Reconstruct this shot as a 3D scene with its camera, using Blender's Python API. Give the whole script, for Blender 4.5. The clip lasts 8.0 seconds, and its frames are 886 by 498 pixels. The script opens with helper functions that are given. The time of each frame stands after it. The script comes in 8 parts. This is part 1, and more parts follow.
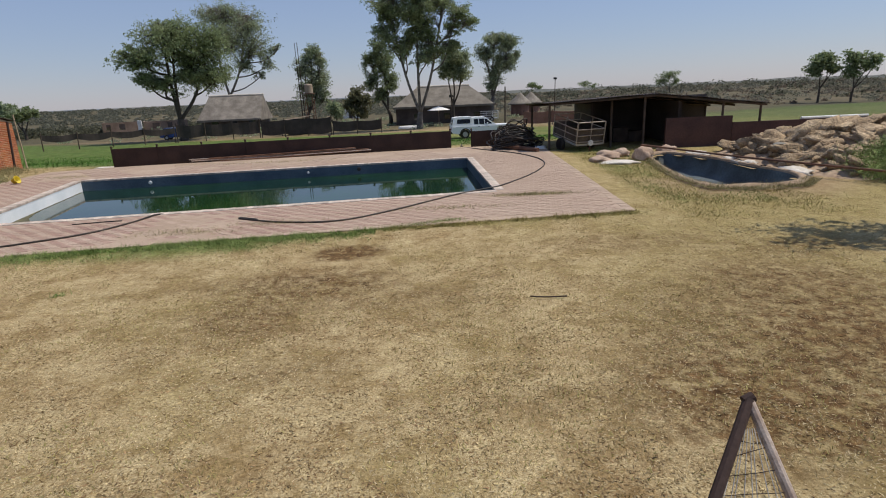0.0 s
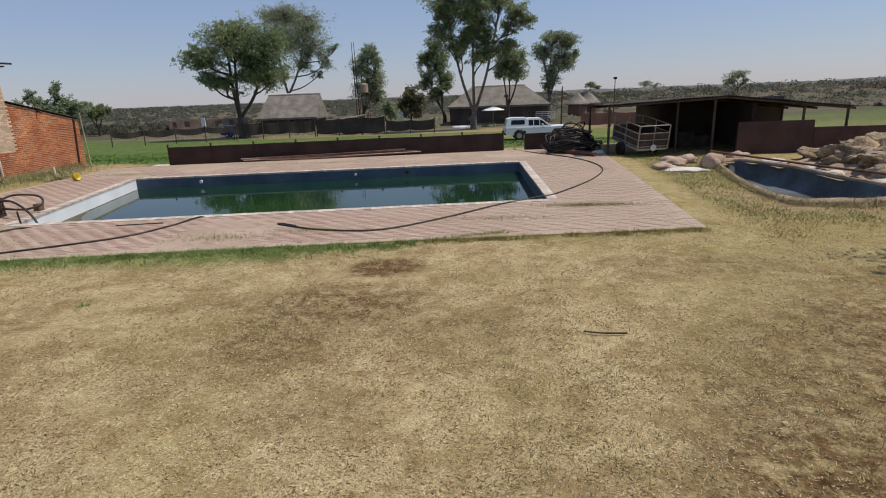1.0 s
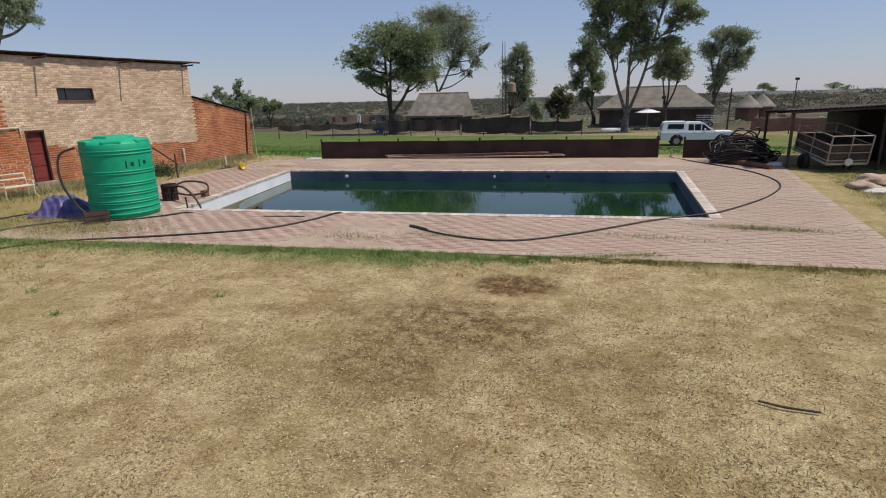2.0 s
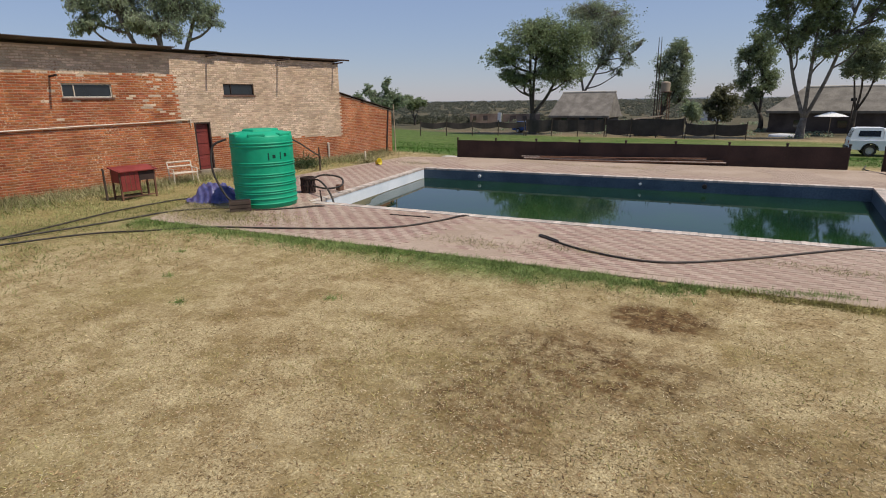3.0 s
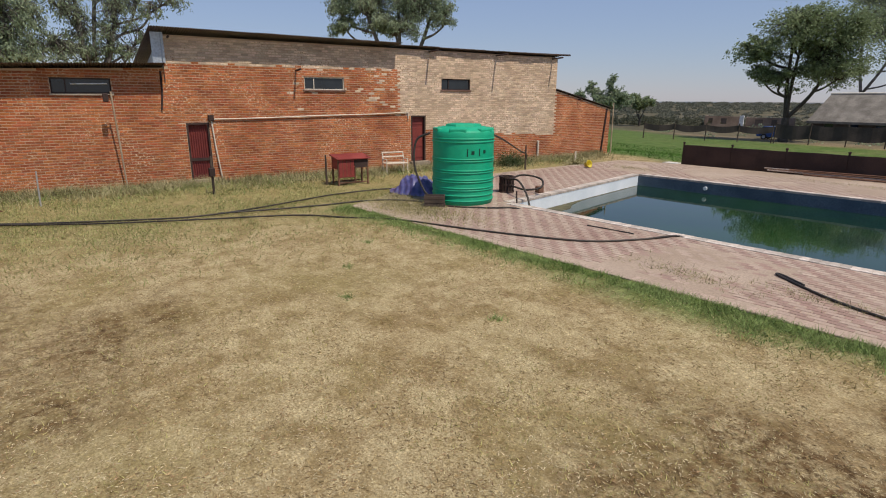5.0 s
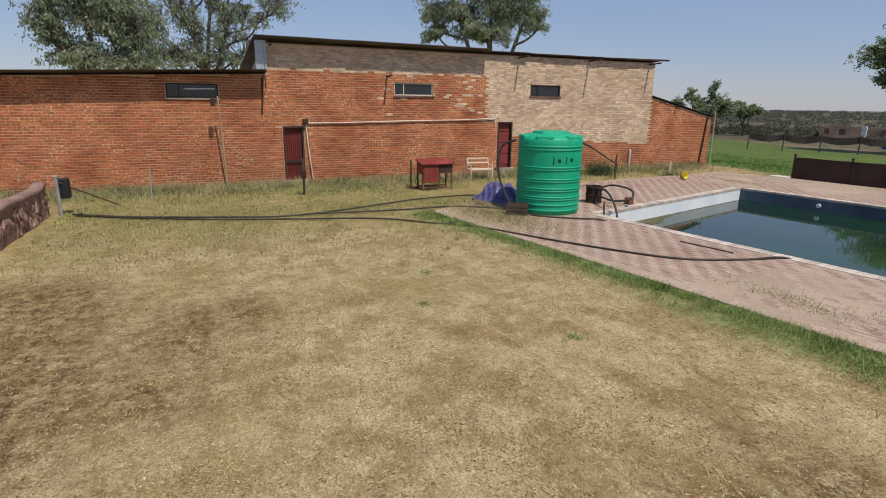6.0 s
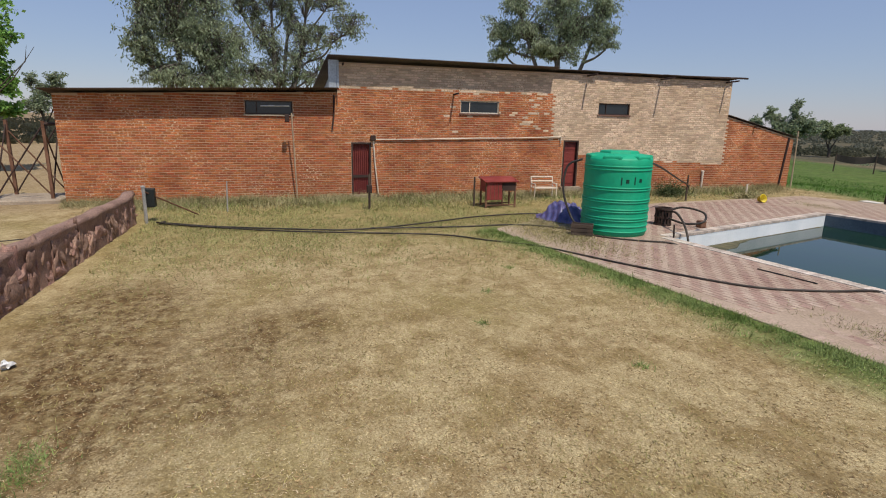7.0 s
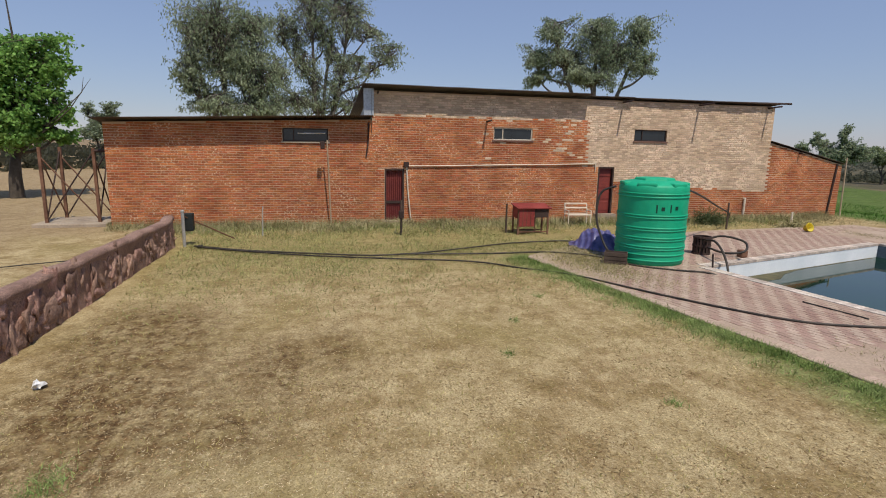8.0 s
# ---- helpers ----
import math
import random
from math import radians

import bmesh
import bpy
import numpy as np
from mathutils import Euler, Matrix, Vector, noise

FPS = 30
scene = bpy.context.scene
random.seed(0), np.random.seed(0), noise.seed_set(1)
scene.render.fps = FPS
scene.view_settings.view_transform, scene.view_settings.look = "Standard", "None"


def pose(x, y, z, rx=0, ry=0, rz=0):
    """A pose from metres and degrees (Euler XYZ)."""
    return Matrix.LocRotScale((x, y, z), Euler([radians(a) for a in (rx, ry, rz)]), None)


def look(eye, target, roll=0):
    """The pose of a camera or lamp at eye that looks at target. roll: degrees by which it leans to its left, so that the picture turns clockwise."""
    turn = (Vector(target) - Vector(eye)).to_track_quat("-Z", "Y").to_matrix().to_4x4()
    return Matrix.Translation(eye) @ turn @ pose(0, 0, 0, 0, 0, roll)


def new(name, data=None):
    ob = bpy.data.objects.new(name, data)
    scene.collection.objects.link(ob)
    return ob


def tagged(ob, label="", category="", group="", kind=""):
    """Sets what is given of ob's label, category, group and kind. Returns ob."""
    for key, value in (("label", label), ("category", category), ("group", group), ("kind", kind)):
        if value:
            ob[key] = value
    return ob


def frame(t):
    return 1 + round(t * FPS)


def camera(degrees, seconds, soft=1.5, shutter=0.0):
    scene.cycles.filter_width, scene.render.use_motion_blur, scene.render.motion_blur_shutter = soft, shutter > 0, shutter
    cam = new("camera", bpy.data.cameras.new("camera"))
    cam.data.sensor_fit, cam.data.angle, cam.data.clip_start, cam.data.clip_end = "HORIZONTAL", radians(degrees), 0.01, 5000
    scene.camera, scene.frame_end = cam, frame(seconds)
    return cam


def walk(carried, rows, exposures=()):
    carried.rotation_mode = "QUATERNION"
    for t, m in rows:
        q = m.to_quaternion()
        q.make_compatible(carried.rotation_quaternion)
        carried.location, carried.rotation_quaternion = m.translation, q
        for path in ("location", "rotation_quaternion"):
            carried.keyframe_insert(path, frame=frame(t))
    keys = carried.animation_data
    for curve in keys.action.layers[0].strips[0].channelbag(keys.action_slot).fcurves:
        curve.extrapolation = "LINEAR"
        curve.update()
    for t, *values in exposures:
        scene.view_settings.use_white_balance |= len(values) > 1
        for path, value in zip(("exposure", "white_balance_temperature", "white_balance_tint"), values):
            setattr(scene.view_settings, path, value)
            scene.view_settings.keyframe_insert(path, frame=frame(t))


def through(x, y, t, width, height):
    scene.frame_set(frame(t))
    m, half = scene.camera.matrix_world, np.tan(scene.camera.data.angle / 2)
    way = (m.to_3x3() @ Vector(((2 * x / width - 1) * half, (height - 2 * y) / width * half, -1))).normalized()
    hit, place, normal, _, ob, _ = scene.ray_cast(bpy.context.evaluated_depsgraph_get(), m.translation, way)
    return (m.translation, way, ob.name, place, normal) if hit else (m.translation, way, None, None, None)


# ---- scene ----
cam = camera(78.1, 8.0, soft=1.05)
# seconds, eye, target, roll
PATH = [
    (0.0, (0.322, -0.128, 2.864), (0.295, 1.794, 2.313), -2.49),
    (0.5, (0.420, 0.336, 2.890), (0.344, 2.257, 2.340), -2.46),
    (1.0, (0.428, 0.799, 2.916), (0.215, 2.711, 2.370), -2.26),
    (1.5, (0.372, 1.248, 2.931), (-0.059, 3.125, 2.393), -1.85),
    (2.0, (0.292, 1.682, 2.938), (-0.398, 3.482, 2.405), -1.47),
    (3.5, (-0.211, 3.027, 2.846), (-1.492, 4.470, 2.322), -0.58),
    (4.0, (-0.330, 3.315, 2.822), (-1.756, 4.616, 2.298), -0.29),
    (4.5, (-0.487, 3.563, 2.835), (-2.018, 4.736, 2.307), 0.03),
    (6.0, (-0.761, 3.869, 2.845), (-2.529, 4.651, 2.332), 0.73),
    (6.5, (-0.793, 3.864, 2.852), (-2.612, 4.535, 2.362), 0.96),
    (7.0, (-0.802, 3.846, 2.874), (-2.660, 4.427, 2.414), 1.15),
    (7.5, (-0.810, 3.899, 2.886), (-2.699, 4.408, 2.471), 1.14),
    (8.0, (-0.862, 4.005, 2.888), (-2.773, 4.465, 2.516), 1.06),
]
walk(cam, [(t, look(eye, target, roll)) for t, eye, target, roll in PATH])

# ---- light: high summer sun from beyond the yard, clear hazy sky ----
SUN_EL, SUN_AZ = radians(61.0), radians(13.0)          # azimuth from +x towards +y
world = bpy.data.worlds.new("sky_world")
scene.world = world
world.use_nodes = True
wn, wl = world.node_tree.nodes, world.node_tree.links
sky = wn.new("ShaderNodeTexSky")
sky.sky_type = "NISHITA"
sky.sun_disc = False
sky.sun_elevation = SUN_EL
sky.sun_rotation = radians(90.0) - SUN_AZ
sky.altitude = 300.0
sky.air_density = 1.3
sky.dust_density = 0.08
sky.ozone_density = 1.5
tint = wn.new("ShaderNodeMix")
tint.data_type, tint.blend_type = "RGBA", "MULTIPLY"
tint.inputs["Factor"].default_value = 1.0
tint.inputs["B"].default_value = (0.92, 0.97, 1.20, 1.0)
wl.new(sky.outputs[0], tint.inputs["A"])
haze = wn.new("ShaderNodeMix")                          # an even dry-season haze over the whole sky
haze.data_type = "RGBA"
haze.inputs["Factor"].default_value = 0.45
haze.inputs["B"].default_value = (4.45, 5.55, 8.5, 1.0)
wl.new(tint.outputs["Result"], haze.inputs["A"])
wl.new(haze.outputs["Result"], wn["Background"].inputs[0])
wn["Background"].inputs[1].default_value = 0.093
sun_data = bpy.data.lights.new("sun", "SUN")
sun_data.energy = 5.0
sun_data.angle = radians(0.55)
sun_data.color = (1.0, 0.93, 0.82)
sun = new("sun", sun_data)
sun_way = Vector((math.cos(SUN_EL) * math.cos(SUN_AZ), math.cos(SUN_EL) * math.sin(SUN_AZ), math.sin(SUN_EL)))
sun.matrix_world = look(sun_way * 60.0, (0.0, 0.0, 0.0))
scene.view_settings.exposure = -0.34

# ---- materials ----
def mat(name, a, b, big=0.6, fine=25.0, rough=0.85, bump=0.3, grain=0.25, metal=0.0, vary=0.0, island=False, spec=0.4, depth=0.01):
    """Two base colours in large blotches, a fine grain over them, bump, and a spread from piece to piece."""
    m = bpy.data.materials.new(name)
    m.use_nodes = True
    n, l = m.node_tree.nodes, m.node_tree.links
    p = n["Principled BSDF"]
    co = n.new("ShaderNodeTexCoord")
    n1 = n.new("ShaderNodeTexNoise")
    n1.inputs["Scale"].default_value, n1.inputs["Detail"].default_value = big, 5.0
    n2 = n.new("ShaderNodeTexNoise")
    n2.inputs["Scale"].default_value, n2.inputs["Detail"].default_value = fine, 4.0
    l.new(co.outputs["Object"], n1.inputs["Vector"])
    l.new(co.outputs["Object"], n2.inputs["Vector"])
    r1 = n.new("ShaderNodeValToRGB")
    r1.color_ramp.elements[0].position, r1.color_ramp.elements[1].position = 0.36, 0.64
    r1.color_ramp.elements[0].color, r1.color_ramp.elements[1].color = (*a, 1), (*b, 1)
    l.new(n1.outputs["Fac"], r1.inputs["Fac"])
    hsv = n.new("ShaderNodeHueSaturation")
    l.new(r1.outputs["Color"], hsv.inputs["Color"])
    mr = n.new("ShaderNodeMapRange")
    mr.inputs["From Min"].default_value, mr.inputs["From Max"].default_value = 0.25, 0.75
    mr.inputs["To Min"].default_value, mr.inputs["To Max"].default_value = 1.0 - grain, 1.0 + grain
    l.new(n2.outputs["Fac"], mr.inputs["Value"])
    val = mr.outputs["Result"]
    if vary:
        if island:
            src = n.new("ShaderNodeNewGeometry").outputs["Random Per Island"]
        else:
            src = n.new("ShaderNodeObjectInfo").outputs["Random"]
        m2 = n.new("ShaderNodeMapRange")
        m2.inputs["To Min"].default_value, m2.inputs["To Max"].default_value = 1.0 - vary, 1.0 + vary
        l.new(src, m2.inputs["Value"])
        mu = n.new("ShaderNodeMath")
        mu.operation = "MULTIPLY"
        l.new(val, mu.inputs[0])
        l.new(m2.outputs["Result"], mu.inputs[1])
        val = mu.outputs[0]
        m3 = n.new("ShaderNodeMapRange")
        m3.inputs["To Min"].default_value, m3.inputs["To Max"].default_value = 0.5 - vary * 0.028, 0.5 + vary * 0.028
        wn_ = n.new("ShaderNodeTexWhiteNoise")
        wn_.noise_dimensions = "1D"
        l.new(src, wn_.inputs["W"])
        l.new(wn_.outputs["Value"], m3.inputs["Value"])
        l.new(m3.outputs["Result"], hsv.inputs["Hue"])
    l.new(val, hsv.inputs["Value"])
    l.new(hsv.outputs["Color"], p.inputs["Base Color"])
    p.inputs["Roughness"].default_value = rough
    p.inputs["Metallic"].default_value = metal
    p.inputs["Specular IOR Level"].default_value = spec
    if bump:
        bp = n.new("ShaderNodeBump")
        bp.inputs["Strength"].default_value, bp.inputs["Distance"].default_value = bump, depth
        l.new(n2.outputs["Fac"], bp.inputs["Height"])
        l.new(bp.outputs["Normal"], p.inputs["Normal"])
    return m


def leaf_mat(name, a, b, through=0.45, big=0.4):
    """Leaves: a matt face, and light shining through them."""
    m = mat(name, a, b, big, 3, rough=0.6, bump=0, vary=0.28, island=True, spec=0.15)
    n, l = m.node_tree.nodes, m.node_tree.links
    p = n["Principled BSDF"]
    t = n.new("ShaderNodeBsdfTranslucent")
    l.new(p.inputs["Base Color"].links[0].from_socket, t.inputs["Color"])
    x = n.new("ShaderNodeMixShader")
    x.inputs[0].default_value = through
    l.new(p.outputs[0], x.inputs[1])
    l.new(t.outputs[0], x.inputs[2])
    l.new(x.outputs[0], n["Material Output"].inputs["Surface"])
    return m


def brick_mat(name, a, b, odd, vary, island=False):
    """Bricks of two tones, with chips and lime spots of a third scattered over them."""
    m = mat(name, a, b, 0.9, 55, bump=0.8, grain=0.30, vary=vary, island=island)
    n, l = m.node_tree.nodes, m.node_tree.links
    p = n["Principled BSDF"]
    old = p.inputs["Base Color"].links[0].from_socket
    geo = n.new("ShaderNodeNewGeometry")
    spots = None
    for scale, lo, hi in ((15.0, 0.57, 0.63), (0.9, 0.42, 0.62)):
        t = n.new("ShaderNodeTexNoise")
        t.inputs["Scale"].default_value, t.inputs["Detail"].default_value = scale, 3.0
        l.new(geo.outputs["Position"], t.inputs["Vector"])
        r = n.new("ShaderNodeMapRange")
        r.inputs["From Min"].default_value, r.inputs["From Max"].default_value = lo, hi
        l.new(t.outputs["Fac"], r.inputs["Value"])
        if spots is None:
            spots = r.outputs["Result"]
        else:
            mu = n.new("ShaderNodeMath")
            mu.operation = "MULTIPLY"
            l.new(spots, mu.inputs[0])
            l.new(r.outputs["Result"], mu.inputs[1])
            spots = mu.outputs[0]
    x = n.new("ShaderNodeMix")
    x.data_type = "RGBA"
    l.new(spots, x.inputs["Factor"])
    l.new(old, x.inputs["A"])
    x.inputs["B"].default_value = (*odd, 1.0)
    l.new(x.outputs["Result"], p.inputs["Base Color"])
    return m


M = {}
M["mortar"] = mat("mortar", (0.42, 0.275, 0.17), (0.57, 0.40, 0.265), 0.8, 60)
M["red_brick"] = brick_mat("red_brick", (0.30, 0.082, 0.026), (0.44, 0.138, 0.046), (0.66, 0.45, 0.29), 0.27, island=True)
M["cream_brick"] = brick_mat("cream_brick", (0.49, 0.36, 0.245), (0.67, 0.52, 0.375), (0.30, 0.17, 0.10), 0.27, island=True)
M["red_brick_piece"] = brick_mat("red_brick_piece", (0.30, 0.082, 0.026), (0.44, 0.138, 0.046), (0.66, 0.45, 0.29), 0.27)
M["paver"] = mat("paver", (0.295, 0.182, 0.142), (0.345, 0.225, 0.178), 0.45, 30, vary=0.11, island=True, depth=0.004)
M["paver_light"] = mat("paver_light", (0.38, 0.27, 0.205), (0.445, 0.335, 0.26), 0.45, 30, vary=0.10, island=True, depth=0.004)
M["paver_piece"] = mat("paver_piece", (0.295, 0.182, 0.142), (0.345, 0.225, 0.178), 0.45, 30, vary=0.11, depth=0.004)
M["paver_light_piece"] = mat("paver_light_piece", (0.38, 0.27, 0.205), (0.445, 0.335, 0.26), 0.45, 30, vary=0.10, depth=0.004)
def dusty(m):
    """Pale dust trodden over the paving, thick at the pool's sunny end and in drifts elsewhere."""
    n, l = m.node_tree.nodes, m.node_tree.links
    p = n["Principled BSDF"]
    old = p.inputs["Base Color"].links[0].from_socket
    geo = n.new("ShaderNodeNewGeometry")
    sep = n.new("ShaderNodeSeparateXYZ")
    l.new(geo.outputs["Position"], sep.inputs[0])
    tot = None
    for kind, lo, hi, amount in (("x", -4.0, 1.5, 0.62), ("y", 21.5, 25.0, 0.75), ("noise", 0.40, 0.66, 0.55)):
        r = n.new("ShaderNodeMapRange")
        r.inputs["From Min"].default_value, r.inputs["From Max"].default_value, r.inputs["To Max"].default_value = lo, hi, amount
        if kind == "noise":
            t = n.new("ShaderNodeTexNoise")
            t.inputs["Scale"].default_value, t.inputs["Detail"].default_value, t.inputs["Roughness"].default_value = 0.7, 7.0, 0.72
            l.new(geo.outputs["Position"], t.inputs["Vector"])
            l.new(t.outputs["Fac"], r.inputs["Value"])
        else:
            l.new(sep.outputs["X" if kind == "x" else "Y"], r.inputs["Value"])
        if tot is None:
            tot = r.outputs["Result"]
        else:
            mx = n.new("ShaderNodeMath")
            mx.operation = "MAXIMUM"
            l.new(tot, mx.inputs[0])
            l.new(r.outputs["Result"], mx.inputs[1])
            tot = mx.outputs[0]
    x = n.new("ShaderNodeMix")
    x.data_type = "RGBA"
    l.new(tot, x.inputs["Factor"])
    l.new(old, x.inputs["A"])
    x.inputs["B"].default_value = (0.40, 0.305, 0.225, 1.0)
    l.new(x.outputs["Result"], p.inputs["Base Color"])


for name in ("paver", "paver_light", "paver_piece", "paver_light_piece"):
    dusty(M[name])
M["deck_sand"] = mat("deck_sand", (0.33, 0.24, 0.17), (0.41, 0.31, 0.23), 0.6, 35)
M["pool_blue"] = mat("pool_blue", (0.055, 0.085, 0.115), (0.10, 0.14, 0.175), 0.9, 20, rough=0.6)
M["scum"] = mat("scum", (0.06, 0.055, 0.02), (0.13, 0.11, 0.045), 4.0, 30, rough=0.6, grain=0.3)
M["pool_white"] = mat("pool_white", (0.70, 0.74, 0.76), (0.82, 0.84, 0.85), 0.9, 20, rough=0.6, bump=0.08, grain=0.05)
M["pond_blue"] = mat("pond_blue", (0.04, 0.04, 0.036), (0.12, 0.15, 0.165), 0.45, 15, rough=0.75)
M["plastic_green"] = mat("plastic_green", (0.0, 0.33, 0.165), (0.01, 0.37, 0.19), 1.2, 8, rough=0.55, bump=0.05, grain=0.08)
M["rust"] = mat("rust", (0.10, 0.045, 0.025), (0.20, 0.10, 0.06), 3.0, 40, rough=0.8)
M["rust_dark"] = mat("rust_dark", (0.035, 0.02, 0.016), (0.06, 0.034, 0.027), 1.2, 30, rough=0.85)
M["old_pipe"] = mat("old_pipe", (0.30, 0.22, 0.17), (0.46, 0.38, 0.32), 9.0, 60, rough=0.6, metal=0.2)
M["black_rubber"] = mat("black_rubber", (0.020, 0.017, 0.014), (0.055, 0.042, 0.032), 3.0, 30, rough=0.55)
M["white_paint"] = mat("white_paint", (0.66, 0.64, 0.60), (0.80, 0.79, 0.76), 2.0, 30, rough=0.5)
M["pvc"] = mat("pvc", (0.60, 0.50, 0.38), (0.72, 0.64, 0.52), 1.5, 30, rough=0.5)
M["door_red"] = mat("door_red", (0.15, 0.025, 0.022), (0.22, 0.04, 0.03), 1.5, 25, rough=0.6)
M["box_red"] = mat("box_red", (0.20, 0.028, 0.024), (0.28, 0.05, 0.04), 1.5, 25, rough=0.6)
M["dark_wood"] = mat("dark_wood", (0.05, 0.035, 0.025), (0.10, 0.07, 0.05), 2.0, 30)
M["pale_wood"] = mat("pale_wood", (0.36, 0.26, 0.17), (0.50, 0.38, 0.26), 2.0, 30)
M["zinc"] = mat("zinc", (0.40, 0.43, 0.45), (0.55, 0.58, 0.60), 0.7, 15, rough=0.45, metal=0.5, bump=0.1)
M["zinc_old"] = mat("zinc_old", (0.10, 0.075, 0.06), (0.20, 0.17, 0.15), 0.5, 15, rough=0.7, metal=0.3, bump=0.1)
M["thatch"] = mat("thatch", (0.15, 0.13, 0.108), (0.25, 0.22, 0.185), 0.9, 9, bump=0.6, depth=0.05)
M["thatch_dark"] = mat("thatch_dark", (0.14, 0.122, 0.10), (0.22, 0.195, 0.16), 0.9, 9, bump=0.6, depth=0.05)
# dark tone; puts shade into the shed, ruin and veranda walls
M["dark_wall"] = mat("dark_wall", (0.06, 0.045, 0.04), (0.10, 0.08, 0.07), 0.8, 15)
M["shade_net"] = mat("shade_net", (0.035, 0.028, 0.024), (0.065, 0.05, 0.043), 0.8, 15)
M["brown_wall"] = mat("brown_wall", (0.15, 0.08, 0.06), (0.22, 0.12, 0.09), 0.8, 15)
M["ruin_wall"] = mat("ruin_wall", (0.20, 0.135, 0.098), (0.30, 0.215, 0.16), 0.8, 12)
M["shed_wall"] = mat("shed_wall", (0.07, 0.036, 0.03), (0.115, 0.058, 0.045), 0.8, 15)
M["bark"] = mat("bark", (0.10, 0.085, 0.07), (0.20, 0.18, 0.155), 2.5, 20)
M["bark_dark"] = mat("bark_dark", (0.05, 0.04, 0.03), (0.10, 0.08, 0.06), 2.5, 20)
M["rust_roof"] = mat("rust_roof", (0.055, 0.04, 0.034), (0.12, 0.10, 0.09), 0.5, 15, rough=0.7, metal=0.2, bump=0.1)
M["leaf_dark"] = leaf_mat("leaf_dark", (0.20, 0.25, 0.12), (0.31, 0.36, 0.19))
M["leaf_mid"] = leaf_mat("leaf_mid", (0.25, 0.30, 0.17), (0.36, 0.40, 0.25))
M["leaf_grey"] = leaf_mat("leaf_grey", (0.225, 0.28, 0.165), (0.36, 0.41, 0.27))
M["leaf_bright"] = leaf_mat("leaf_bright", (0.17, 0.32, 0.075), (0.28, 0.46, 0.125))
M["leaf_scrub"] = leaf_mat("leaf_scrub", (0.08, 0.085, 0.052), (0.12, 0.115, 0.075), big=0.03)
# paler than leaf_scrub: distance haze is put into the leaf colour
M["leaf_hazed"] = leaf_mat("leaf_hazed", (0.135, 0.14, 0.10), (0.19, 0.185, 0.14), big=0.02)
M["leaf_brush"] = leaf_mat("leaf_brush", (0.13, 0.135, 0.07), (0.20, 0.19, 0.105))
M["leaf_brown"] = leaf_mat("leaf_brown", (0.12, 0.092, 0.066), (0.165, 0.128, 0.092), big=0.03)
M["bush_leaf"] = leaf_mat("bush_leaf", (0.05, 0.075, 0.03), (0.09, 0.115, 0.05), 0.3)
M["stone_wall"] = mat("stone_wall", (0.27, 0.155, 0.115), (0.43, 0.265, 0.20), 4.0, 45, bump=1.0, depth=0.03, grain=0.4, vary=0.3)
M["stone_mortar"] = mat("stone_mortar", (0.24, 0.145, 0.11), (0.35, 0.22, 0.17), 3.0, 40, bump=1.0, grain=0.4, depth=0.035)
M["earth"] = mat("earth", (0.28, 0.19, 0.12), (0.42, 0.31, 0.21), 0.8, 8, bump=0.8, depth=0.05)
M["straw"] = mat("straw", (0.24, 0.165, 0.095), (0.50, 0.375, 0.235), 2.2, 16, bump=1.0, depth=0.09, grain=0.4)
M["concrete"] = mat("concrete", (0.50, 0.45, 0.38), (0.64, 0.59, 0.52), 1.2, 25)
M["boulder"] = mat("boulder", (0.34, 0.23, 0.16), (0.48, 0.36, 0.27), 1.5, 18, bump=0.8, depth=0.03)
M["car_white"] = mat("car_white", (0.72, 0.73, 0.74), (0.80, 0.81, 0.82), 0.8, 10, rough=0.4, bump=0, grain=0.03, spec=0.6)
M["car_blue"] = mat("car_blue", (0.03, 0.07, 0.22), (0.05, 0.10, 0.28), 0.8, 10, rough=0.3, bump=0, grain=0.05)
M["glass_dark"] = mat("glass_dark", (0.012, 0.015, 0.018), (0.02, 0.025, 0.03), 1.0, 5, rough=0.06, bump=0, grain=0.05, spec=0.6)
M["tarp"] = mat("tarp", (0.045, 0.048, 0.15), (0.115, 0.105, 0.235), 4.0, 18, rough=0.42)
M["yellow"] = mat("yellow", (0.50, 0.36, 0.01), (0.60, 0.46, 0.02), 3, 15, rough=0.5)
M["dark_green"] = mat("dark_green", (0.0, 0.035, 0.02), (0.003, 0.05, 0.03), 5, 20, rough=0.6, bump=0)
M["dusty_concrete"] = mat("dusty_concrete", (0.29, 0.225, 0.165), (0.38, 0.305, 0.225), 1.2, 20)
M["ink"] = mat("ink", (0.01, 0.012, 0.012), (0.015, 0.018, 0.016), 5, 20, rough=0.6, bump=0)
M["grey_metal"] = mat("grey_metal", (0.36, 0.35, 0.33), (0.50, 0.48, 0.45), 2, 30, rough=0.5, metal=0.4)
M["umbrella"] = mat("umbrella", (0.70, 0.68, 0.64), (0.80, 0.78, 0.75), 1, 10)


